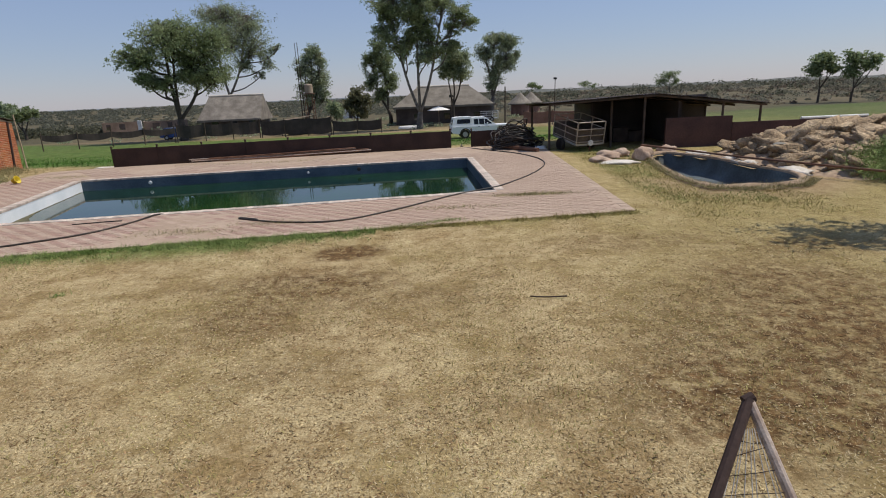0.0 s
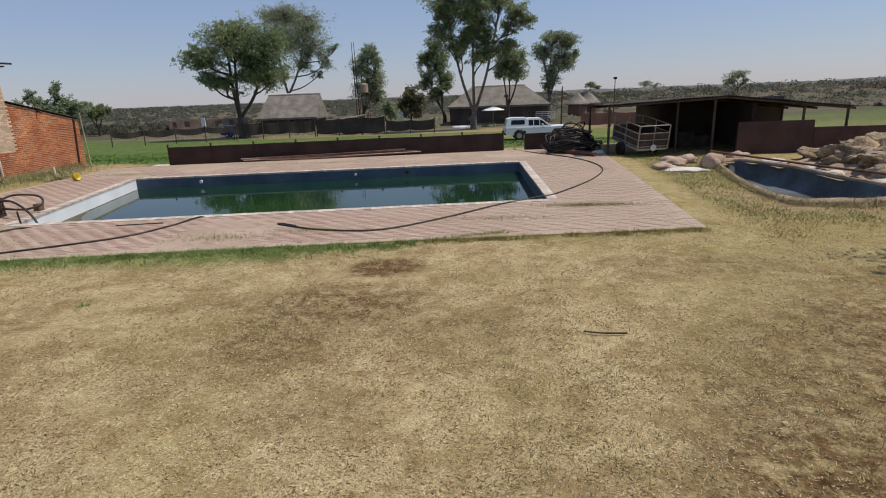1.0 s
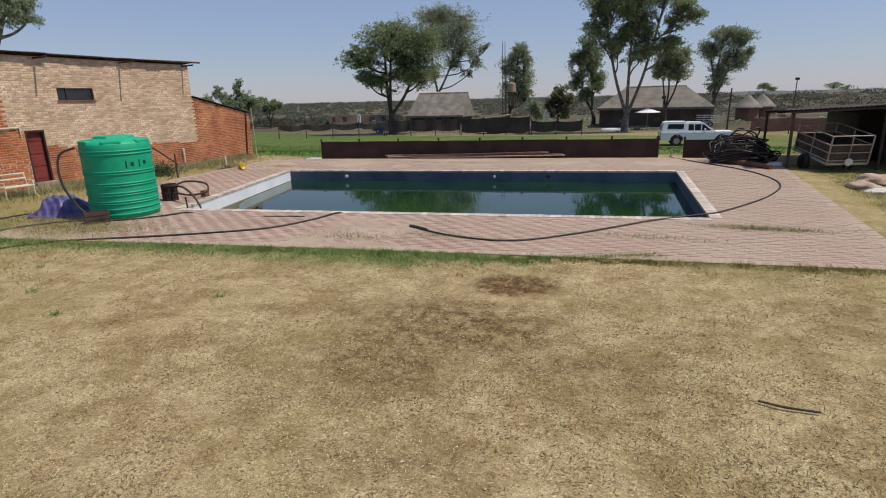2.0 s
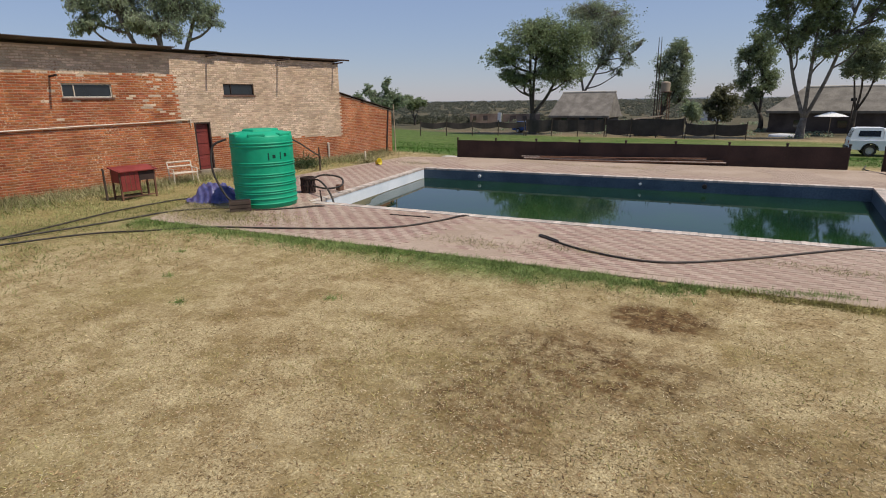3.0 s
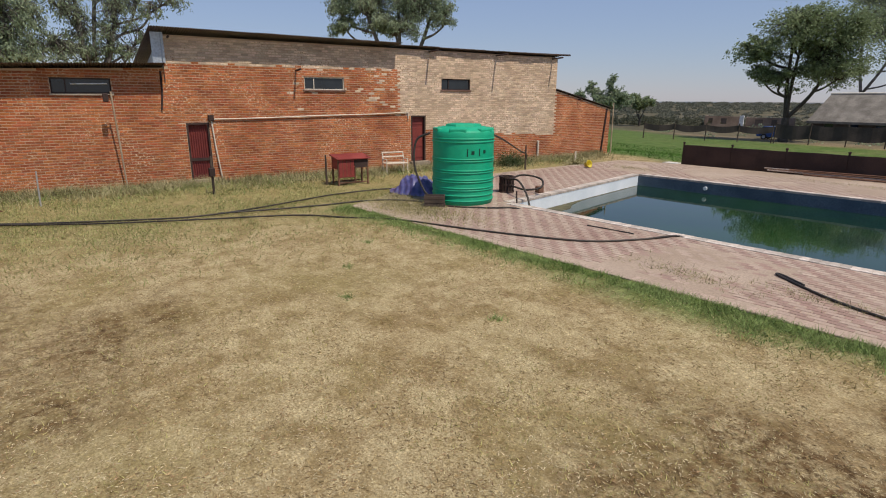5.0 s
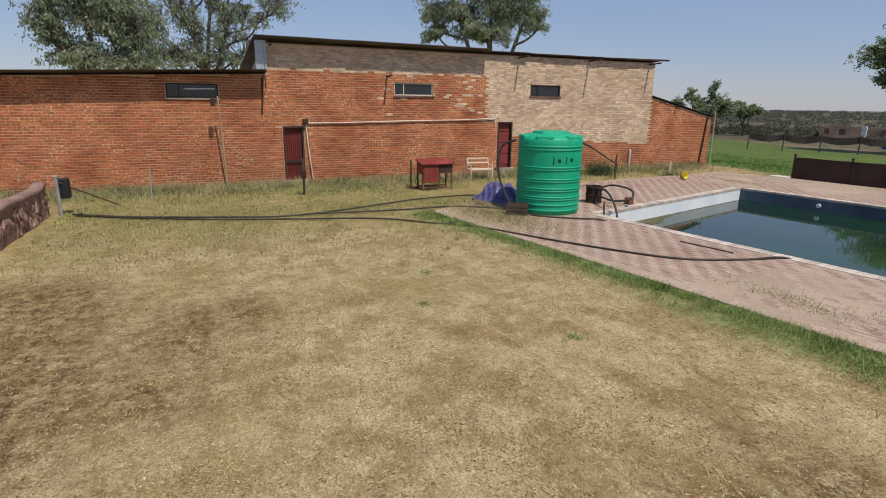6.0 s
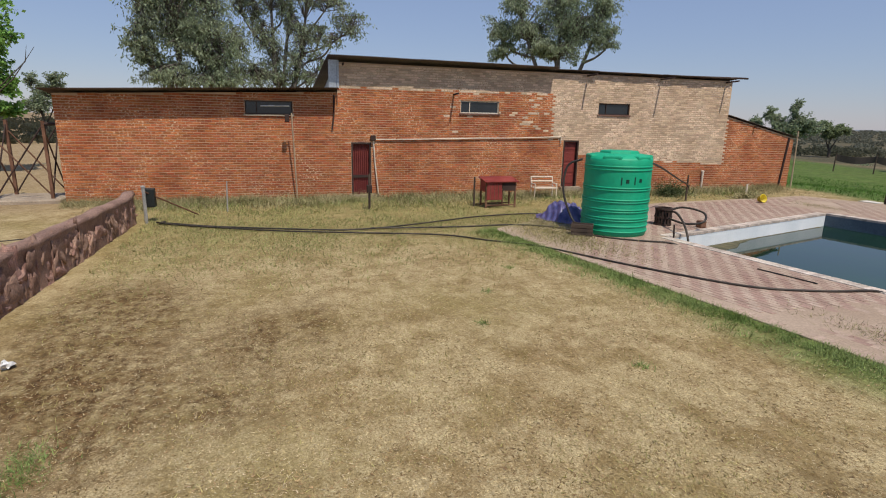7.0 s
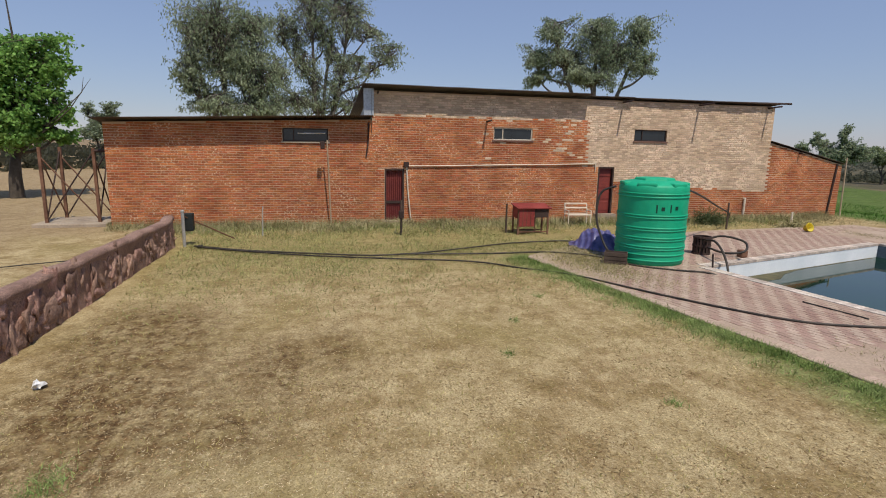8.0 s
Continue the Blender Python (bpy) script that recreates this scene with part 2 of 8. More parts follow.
def water(name, deep, algae):
    m = bpy.data.materials.new(name)
    m.use_nodes = True
    n, l = m.node_tree.nodes, m.node_tree.links
    p = n["Principled BSDF"]
    co = n.new("ShaderNodeTexCoord")
    n1 = n.new("ShaderNodeTexNoise")
    n1.inputs["Scale"].default_value = 0.22
    l.new(co.outputs["Object"], n1.inputs["Vector"])
    r = n.new("ShaderNodeValToRGB")
    r.color_ramp.elements[0].position, r.color_ramp.elements[1].position = 0.35, 0.65
    r.color_ramp.elements[0].color, r.color_ramp.elements[1].color = (*deep, 1), (*algae, 1)
    l.new(n1.outputs["Fac"], r.inputs["Fac"])
    l.new(r.outputs["Color"], p.inputs["Base Color"])
    p.inputs["Roughness"].default_value = 0.03
    p.inputs["IOR"].default_value = 1.333
    mp = n.new("ShaderNodeMapping")
    mp.inputs["Scale"].default_value = (2.2, 5.0, 1.0)
    l.new(co.outputs["Object"], mp.inputs["Vector"])
    n2 = n.new("ShaderNodeTexNoise")
    n2.inputs["Scale"].default_value, n2.inputs["Detail"].default_value = 1.0, 3.0
    l.new(mp.outputs["Vector"], n2.inputs["Vector"])
    bp = n.new("ShaderNodeBump")
    bp.inputs["Strength"].default_value, bp.inputs["Distance"].default_value = 0.06, 0.01
    l.new(n2.outputs["Fac"], bp.inputs["Height"])
    l.new(bp.outputs["Normal"], p.inputs["Normal"])
    return m


M["pool_water"] = water("pool_water", (0.006, 0.022, 0.018), (0.014, 0.045, 0.012))


def ground_material():
    """Dry lawn with straw, bare soil and greener places; green field and dust farther off."""
    m = bpy.data.materials.new("dry_ground")
    m.use_nodes = True
    n, l = m.node_tree.nodes, m.node_tree.links
    p = n["Principled BSDF"]
    co = n.new("ShaderNodeTexCoord")

    def noise_tex(scale, detail=5.0, rough=0.6):
        t = n.new("ShaderNodeTexNoise")
        t.inputs["Scale"].default_value, t.inputs["Detail"].default_value, t.inputs["Roughness"].default_value = scale, detail, rough
        l.new(co.outputs["Object"], t.inputs["Vector"])
        return t.outputs["Fac"]

    def ramp(fac, lo, hi, c0, c1):
        r = n.new("ShaderNodeValToRGB")
        r.color_ramp.elements[0].position, r.color_ramp.elements[1].position = lo, hi
        r.color_ramp.elements[0].color, r.color_ramp.elements[1].color = (*c0, 1), (*c1, 1)
        l.new(fac, r.inputs["Fac"])
        return r.outputs["Color"]

    def mix(fac, a, b):
        x = n.new("ShaderNodeMix")
        x.data_type = "RGBA"
        l.new(fac, x.inputs["Factor"])
        l.new(a, x.inputs["A"])
        l.new(b, x.inputs["B"])
        return x.outputs["Result"]

    def attr(name):
        a = n.new("ShaderNodeAttribute")
        a.attribute_name = name
        return a.outputs["Fac"]

    straw = ramp(noise_tex(46.0, 5.0, 0.75), 0.36, 0.64, (0.235, 0.176, 0.082), (0.60, 0.492, 0.29))
    soil = ramp(noise_tex(38.0, 6.0, 0.8), 0.38, 0.62, (0.17, 0.112, 0.053), (0.40, 0.285, 0.15))
    lawn = mix(ramp(noise_tex(1.0, 8.0, 0.76), 0.47, 0.59, (0, 0, 0), (1, 1, 1)), straw, soil)
    olive = ramp(noise_tex(40.0, 5.0, 0.75), 0.35, 0.65, (0.15, 0.125, 0.045), (0.42, 0.35, 0.155))
    lawn = mix(ramp(noise_tex(0.5, 7.0, 0.75), 0.46, 0.64, (0, 0, 0), (0.7, 0.7, 0.7)), lawn, olive)
    lawn = mix(attr("olive"), lawn, olive)
    green = ramp(noise_tex(6.0, 6.0, 0.7), 0.35, 0.68, (0.08, 0.125, 0.03), (0.18, 0.235, 0.07))
    dust = ramp(noise_tex(0.5, 6.0, 0.7), 0.35, 0.65, (0.25, 0.18, 0.105), (0.37, 0.28, 0.175))
    scrub = ramp(noise_tex(0.045, 9.0, 0.8), 0.40, 0.64, (0.075, 0.072, 0.045), (0.15, 0.125, 0.078))
    brown_patch = ramp(noise_tex(9.0, 5.0, 0.7), 0.35, 0.65, (0.060, 0.034, 0.014), (0.19, 0.115, 0.050))
    c = mix(attr("far"), lawn, scrub)
    c = mix(attr("dust"), c, dust)
    c = mix(attr("green"), c, green)
    field = ramp(noise_tex(0.9, 8.0, 0.75), 0.36, 0.66, (0.06, 0.105, 0.022), (0.13, 0.185, 0.05))
    c = mix(attr("field"), c, field)
    def times(a, b, kind="FLOAT"):
        x = n.new("ShaderNodeMix")
        x.data_type, x.blend_type = "RGBA", "MULTIPLY"
        x.inputs["Factor"].default_value = 1.0
        l.new(a, x.inputs["A"])
        l.new(b, x.inputs["B"])
        return x.outputs["Result"]

    ragged = ramp(noise_tex(5.0, 8.0, 0.8), 0.41, 0.57, (0.10, 0.10, 0.10), (1.6, 1.6, 1.6))
    c = mix(times(ragged, attr("brown_patch")), c, brown_patch)
    c = times(c, ramp(noise_tex(2.6, 9.0, 0.85), 0.36, 0.58, (0.66, 0.60, 0.53), (1.06, 1.06, 1.06)))
    c = times(c, mix(ramp(noise_tex(1.1, 5.0, 0.7), 0.44, 0.60, (0, 0, 0), (1, 1, 1)), ramp(noise_tex(12.0, 4.0, 0.75), 0.34, 0.46, (0.74, 0.69, 0.62), (1.04, 1.04, 1.04)), ramp(noise_tex(17.0, 5.0, 0.8), 0.38, 0.62, (0.82, 0.79, 0.74), (1.12, 1.12, 1.12))))
    c = times(c, ramp(noise_tex(24.0, 2.0, 0.5), 0.58, 0.67, (1.0, 1.0, 1.0), (1.32, 1.30, 1.24)))
    c = times(c, ramp(noise_tex(30.0, 4.0, 0.7), 0.32, 0.43, (0.50, 0.43, 0.34), (1.03, 1.03, 1.03)))
    l.new(c, p.inputs["Base Color"])
    p.inputs["Roughness"].default_value = 0.95
    p.inputs["Specular IOR Level"].default_value = 0.15
    bp = n.new("ShaderNodeBump")
    bp.inputs["Strength"].default_value, bp.inputs["Distance"].default_value = 0.7, 0.02
    l.new(noise_tex(60.0, 4.0, 0.7), bp.inputs["Height"])
    l.new(bp.outputs["Normal"], p.inputs["Normal"])
    return m


M["ground"] = ground_material()


# ---- shared builders ----
def part(name, bm, material, parent=None, label="", smooth=False, kind=""):
    """Links a bmesh as one mesh object, as a part of its thing where a parent is given."""
    me = bpy.data.meshes.new(name)
    bm.normal_update()
    bm.to_mesh(me)
    bm.free()
    me.materials.append(material)
    if smooth:
        for f in me.polygons:
            f.use_smooth = True
    ob = new(name, me)
    if parent is not None:
        ob.parent = parent
    if label or kind:
        tagged(ob, label, kind=kind)
    return ob


def thing(name, loc, label, category, group="", kind="", turn=0.0):
    e = new(name)
    e.matrix_world = pose(*loc, 0, 0, turn)
    return tagged(e, label, category, group, kind)


def B():
    return bmesh.new()


def box(bm, x0, x1, y0, y1, z0, z1, m=None):
    vs = [bm.verts.new(Vector(c) if m is None else m @ Vector(c)) for c in
          ((x0, y0, z0), (x1, y0, z0), (x1, y1, z0), (x0, y1, z0), (x0, y0, z1), (x1, y0, z1), (x1, y1, z1), (x0, y1, z1))]
    for f in ((3, 2, 1, 0), (4, 5, 6, 7), (0, 1, 5, 4), (1, 2, 6, 5), (2, 3, 7, 6), (3, 0, 4, 7)):
        bm.faces.new([vs[i] for i in f])
    return bm


def soft_box(bm, x0, x1, y0, y1, z0, z1, r=0.02, m=None):
    """A box with bevelled edges."""
    tmp = bmesh.new()
    box(tmp, x0, x1, y0, y1, z0, z1)
    bmesh.ops.bevel(tmp, geom=list(tmp.edges), offset=r, segments=2, affect="EDGES", profile=0.5)
    add(bm, tmp, m)
    tmp.free()
    return bm


def add(bm, other, m=None):
    old = {}
    for v in other.verts:
        old[v] = bm.verts.new(m @ v.co if m is not None else v.co)
    for f in other.faces:
        bm.faces.new([old[v] for v in f.verts])


def tube(bm, pts, radii, n=6, caps=True):
    """A tube through points, with a radius at each."""
    pts = [Vector(p) for p in pts]
    if not hasattr(radii, "__len__"):
        radii = [radii] * len(pts)
    rings, side = [], None
    for i, p in enumerate(pts):
        d = (pts[min(i + 1, len(pts) - 1)] - pts[max(i - 1, 0)])
        d = d.normalized() if d.length > 1e-9 else Vector((0, 0, 1))
        if side is None:
            side = d.orthogonal().normalized()
        else:
            side = side - d * side.dot(d)
            side = side.normalized() if side.length > 1e-6 else d.orthogonal().normalized()
        other = d.cross(side)
        rings.append([bm.verts.new(p + (side * math.cos(a) + other * math.sin(a)) * radii[i])
                      for a in (2 * math.pi * k / n for k in range(n))])
    for a, b in zip(rings, rings[1:]):
        for k in range(n):
            bm.faces.new((a[k], a[(k + 1) % n], b[(k + 1) % n], b[k]))
    if caps:
        bm.faces.new(rings[0][::-1])
        bm.faces.new(rings[-1])
    return bm


def lathe(bm, profile, n=48, centre=(0, 0, 0)):
    """A surface turned round z from (radius, height) pairs."""
    c = Vector(centre)
    rings = [[bm.verts.new(c + Vector((r * math.cos(2 * math.pi * k / n), r * math.sin(2 * math.pi * k / n), z))) for k in range(n)]
             for r, z in profile]
    for a, b in zip(rings, rings[1:]):
        for k in range(n):
            bm.faces.new((a[k], a[(k + 1) % n], b[(k + 1) % n], b[k]))
    if profile[0][0] > 1e-5:
        bm.faces.new(rings[0][::-1])
    if profile[-1][0] > 1e-5:
        bm.faces.new(rings[-1])
    return bm


def spline(pts, k=8):
    """Catmull-Rom points through pts."""
    p = [Vector(q) for q in pts]
    p = [p[0] * 2 - p[1]] + p + [p[-1] * 2 - p[-2]]
    out = []
    for i in range(1, len(p) - 2):
        a, b, c, d = p[i - 1:i + 3]
        for j in range(k):
            t = j / k
            out.append(0.5 * (2 * b + (c - a) * t + (2 * a - 5 * b + 4 * c - d) * t * t + (3 * b - a - 3 * c + d) * t ** 3))
    return out + [p[-2]]


def inside(x, y, poly):
    hit = False
    for (x0, y0), (x1, y1) in zip(poly, poly[1:] + poly[:1]):
        if (y0 > y) != (y1 > y) and x < (x1 - x0) * (y - y0) / (y1 - y0) + x0:
            hit = not hit
    return hit


def near_edge(x, y, poly):
    """The distance to a polygon's outline."""
    best = 1e9
    q = Vector((x, y))
    for a, b in zip(poly, poly[1:] + poly[:1]):
        a, b = Vector(a), Vector(b)
        d = b - a
        s = max(0.0, min(1.0, (q - a).dot(d) / max(d.length_squared, 1e-9)))
        best = min(best, (a + d * s - q).length)
    return best


def smooth(a, b, x):
    t = max(0.0, min(1.0, (x - a) / (b - a)))
    return t * t * (3 - 2 * t)


def lump(bm, c, size, seed, rough=0.25, n=2, freq=1.6):
    """A boulder or clod: an icosphere pushed in and out."""
    tmp = bmesh.new()
    bmesh.ops.create_icosphere(tmp, subdivisions=n, radius=1.0)
    off = Vector((seed * 3.1, seed * 1.7, seed * 2.3))
    for v in tmp.verts:
        v.co *= 1.0 + rough * noise.noise(v.co * freq + off) * 1.6
        v.co = Vector((v.co.x * size[0], v.co.y * size[1], v.co.z * size[2])) + Vector(c)
    add(bm, tmp)
    tmp.free()
    return bm


# ---- plan ----
POOL = [(-12.05, 13.33), (1.68, 15.45), (1.2, 23.7), (-14.15, 21.3)]           # inner edge
DECK = [(-13.92, 9.36), (-6.05, 10.66), (-1.3, 11.34), (4.6, 12.1), (5.05, 26.2), (2.7, 28.5), (0.6, 28.45),
        (-15.4, 25.85), (-18.0, 24.8), (-17.3, 17.3), (-16.3, 13.05)]
POND = [(8.2, 20.7), (7.8, 18.6), (7.55, 16.5), (7.7, 15.1), (8.7, 14.85), (9.8, 15.0), (10.5, 15.7), (10.8, 16.9), (10.55, 18.3), (10.3, 20.6), (9.5, 22.8), (8.6, 22.2)]
GREEN = [(-75, 62), (-42, 26.5), (-17.5, 27.3), (-15.2, 26.9), (2.0, 30.5), (16.0, 33.0), (13.0, 57.0), (-6.0, 61.0), (-20.0, 61.5), (-35.0, 62.0), (-60.0, 68.0)]
PADDOCK = [(15.5, 31.5), (60.0, 31.0), (95.0, 55.0), (62.0, 82.0), (30.0, 72.0)]
DECK_Z, WATER_Z = 0.10, -0.32


def edge_rise(x, y):
    """The soil has built up against the paving's outer edges."""
    if not (-16.0 < x < 7.5 and 8.0 < y < 26.0):
        return 0.0
    best = 9.0
    for (x0, y0), (x1, y1) in zip(DECK[:4], DECK[1:5]):
        dx, dy = x1 - x0, y1 - y0
        s = max(0.0, min(1.0, ((x - x0) * dx + (y - y0) * dy) / (dx * dx + dy * dy)))
        best = min(best, math.hypot(x0 + dx * s - x, y0 + dy * s - y))
    return 0.075 * smooth(1.3, 0.2, best)


def lift(x, y):
    """The far land beyond the yard stands a little higher than the yard's own fall would put it."""
    r = math.hypot(x, y)
    return 0.0155 * max(0.0, r - 20.0) * smooth(27.0, 42.0, r) * smooth(15.0, 30.0, y)


def ground_z(x, y):
    """Level yard; the land falls away behind the pool and again towards the plain, and rises on the far right."""
    u = y - (29.8 + 0.22 * max(-40.0, min(x, 3.0)))
    z = -1.45 * smooth(0.0, 18.0, u) - 0.95 * smooth(18.0, 55.0, u)
    r = math.hypot(x, y)
    east = smooth(0.10, 0.45, x / max(r, 1.0))
    z -= 0.017 * max(0.0, r - 90.0) * smooth(0, 60, y + 40)
    z += 0.9 * east * smooth(60.0, 260.0, r) + edge_rise(x, y) + lift(x, y)
    if r > 40:
        z += 0.35 * smooth(40, 120, r) * noise.noise(Vector((x * 0.012, y * 0.012, 0.3)))
    return z


def axis(lo, hi, step, reach):
    """Even steps between lo and hi, widening out to the horizon."""
    mid = [lo + step * i for i in range(int((hi - lo) / step) + 1)]
    out, d, p = [], step, mid[-1]
    while p < reach:
        d *= 1.13
        p += d
        out.append(p)
    low, d, p = [], step, lo
    while p > -reach:
        d *= 1.13
        p -= d
        low.append(p)
    return low[::-1] + mid + out


def build_ground():
    xs, ys = axis(-24.0, 16.0, 0.4, 3200.0), axis(-2.0, 46.0, 0.4, 3200.0)
    me = bpy.data.meshes.new("ground")
    verts = [(x, y, ground_z(x, y)) for y in ys for x in xs]
    w = len(xs)
    faces = []
    for j in range(len(ys) - 1):
        for i in range(w - 1):
            cx, cy = (xs[i] + xs[i + 1]) / 2, (ys[j] + ys[j + 1]) / 2
            if inside(cx, cy, POOL) or (near_edge(cx, cy, POOL) < 0.45 and inside(cx, cy, DECK)):
                continue
            if inside(cx, cy, POND):
                continue
            faces.append((j * w + i, j * w + i + 1, (j + 1) * w + i + 1, (j + 1) * w + i))
    me.from_pydata(verts, [], faces)
    vals = {k: [0.0] * len(verts) for k in ("far", "dust", "green", "brown_patch", "olive", "field")}
    for i, (x, y, z) in enumerate(verts):
        r = math.hypot(x, y - 10)
        wob = noise.noise(Vector((x * 0.35, y * 0.35, 1.7)))
        vals["far"][i] = smooth(44.0, 66.0, r + 8 * wob) if y > 26 else smooth(60, 110, r)
        g = 0.0
        if y > 24:
            g = smooth(-0.8, 0.9, (near_edge(x, y, GREEN) * (1 if inside(x, y, GREEN) else -1)) + 0.9 * wob)
            g *= 1.0 - 0.15 * smooth(-14.0, -4.0, x) - 0.2 * smooth(-0.1, 0.6, wob) * smooth(40, 50, y)
        if x > 12 and y > 26:
            g = max(g, 0.62 * smooth(-1.5, 1.5, (near_edge(x, y, PADDOCK) * (1 if inside(x, y, PADDOCK) else -1)) + 2 * wob))
        vals["field"][i] = g
        d_cut, g = g, 0.0
        f = 1e9
        for a, b in zip(DECK[:3], DECK[1:4]):
            f = min(f, near_edge(x, y, [a, b]))
        if y < 13.5 and x < 5:
            s = max(0.0, min(1.0, (-0.5 - x) / 3.0))
            g = max(g, s * smooth(0.95, 0.15, f + 0.5 * wob) * 0.9, 0.25 * smooth(0.6, 0.1, f + 0.4 * wob))
        vals["green"][i] = g
        o = 0.75 * smooth(11.5, 15.5, -x + 0.9 * wob) * smooth(-2.0, 1.0, y) * smooth(27, 22, y)
        o = max(o, 0.75 * smooth(4.2, 6.5, x + wob) * smooth(7.0, 12.0, y + wob))
        o = max(o, 0.4 * smooth(2.0, 4.2, x + 0.8 * wob))
        vals["olive"][i] = o
        d = smooth(0.0, 4.0, y - (59.0 - 0.1 * x) + 3 * wob) * smooth(95, 75, y) * (1.0 - d_cut) * 0.4
        d = max(d, 0.8 * smooth(2.2, 0.6, near_edge(x, y, POND)) * (0.0 if x < 7.3 and y > 17 else 1.0))
        d = max(d, 0.7 * smooth(3.0, 0.5, near_edge(x, y, [(-21.0, -3.5), (-27, -3.5), (-27, -9.0), (-21.0, -9.0)])))
        d = max(d, 0.75 * smooth(-2.6, -6.0, y + wob) * smooth(-4, -9, x))
        vals["dust"][i] = d if y < 70 else 0.0
        # burnt patch on the lawn before the paving
        q = math.hypot((x + 1.62) / 0.85, (y - 9.85) / 0.45)
        vals["brown_patch"][i] = 1.9 * smooth(1.2, 0.4, q + 0.5 * wob)
        # further ragged patches of darker brown, each with its own strength
        for cx, cy, rx, ry, k in ((3.4, 4.4, 1.7, 1.5, 0.6), (4.6, 5.6, 1.4, 1.4, 0.6), (-1.9, 8.1, 1.6, 0.9, 0.5), (-2.6, 6.7, 1.2, 0.8, 0.42), (-6.3, 3.0, 0.9, 0.7, 0.55), (-7.2, 1.5, 1.3, 0.9, 0.62), (-5.9, 2.1, 0.8, 0.7, 0.6), (-6.2, 3.35, 0.8, 0.45, 0.45), (-4.3, 2.3, 0.6, 0.6, 0.35), (-1.63, 5.19, 0.9, 0.4, 0.35), (-3.37, 5.71, 0.6, 0.5, 0.3), (-7.35, 1.52, 0.9, 0.5, 0.4), (-6.27, 2.09, 2.4, 1.5, 0.5), (-9.51, 1.55, 3.0, 1.1, 0.46), (-7.6, 3.42, 1.7, 0.28, 0.7), (-8.1, 4.22, 1.6, 0.25, 0.7), (-6.96, 1.91, 1.5, 0.9, 0.5), (-10.2, 1.16, 1.6, 0.7, 0.42), (-5.72, 1.37, 0.8, 0.6, 0.5), (3.57, 5.76, 1.6, 2.6, 0.42), (5.09, 6.74, 1.8, 2.0, 0.46), (6.28, 9.29, 1.6, 1.0, 0.4), (4.48, 9.9, 2.2, 0.8, 0.3), (-0.23, 7.34, 1.3, 0.5, 0.3), (-2.82, 8.06, 1.5, 0.4, 0.3), (0.74, 4.42, 0.9, 0.4, 0.25)):
            vals["brown_patch"][i] = max(vals["brown_patch"][i], 1.3 * k * smooth(1.2, 0.3, math.hypot((x - cx) / rx, (y - cy) / ry) + 0.6 * wob))
    for k in vals:
        me.attributes.new(k, "FLOAT", "POINT").data.foreach_set("value", vals[k])
    me.materials.append(M["ground"])
    for p in me.polygons:
        p.use_smooth = True
    return tagged(new("ground", me), "dry straw-coloured lawn with bare and green patches", "ground", kind="structure")


build_ground()


def shrink(poly, d):
    """A convex polygon, wound to the left, moved inwards by d."""
    out, n = [], len(poly)
    for i in range(n):
        a, b, c = Vector(poly[i - 1]), Vector(poly[i]), Vector(poly[(i + 1) % n])
        e, f = (b - a).normalized(), (c - b).normalized()
        m, k = Vector((-e.y, e.x)), Vector((-f.y, f.x))
        v = (m + k) / (1.0 + m.dot(k))
        out.append(tuple(b + v * d))
    return out


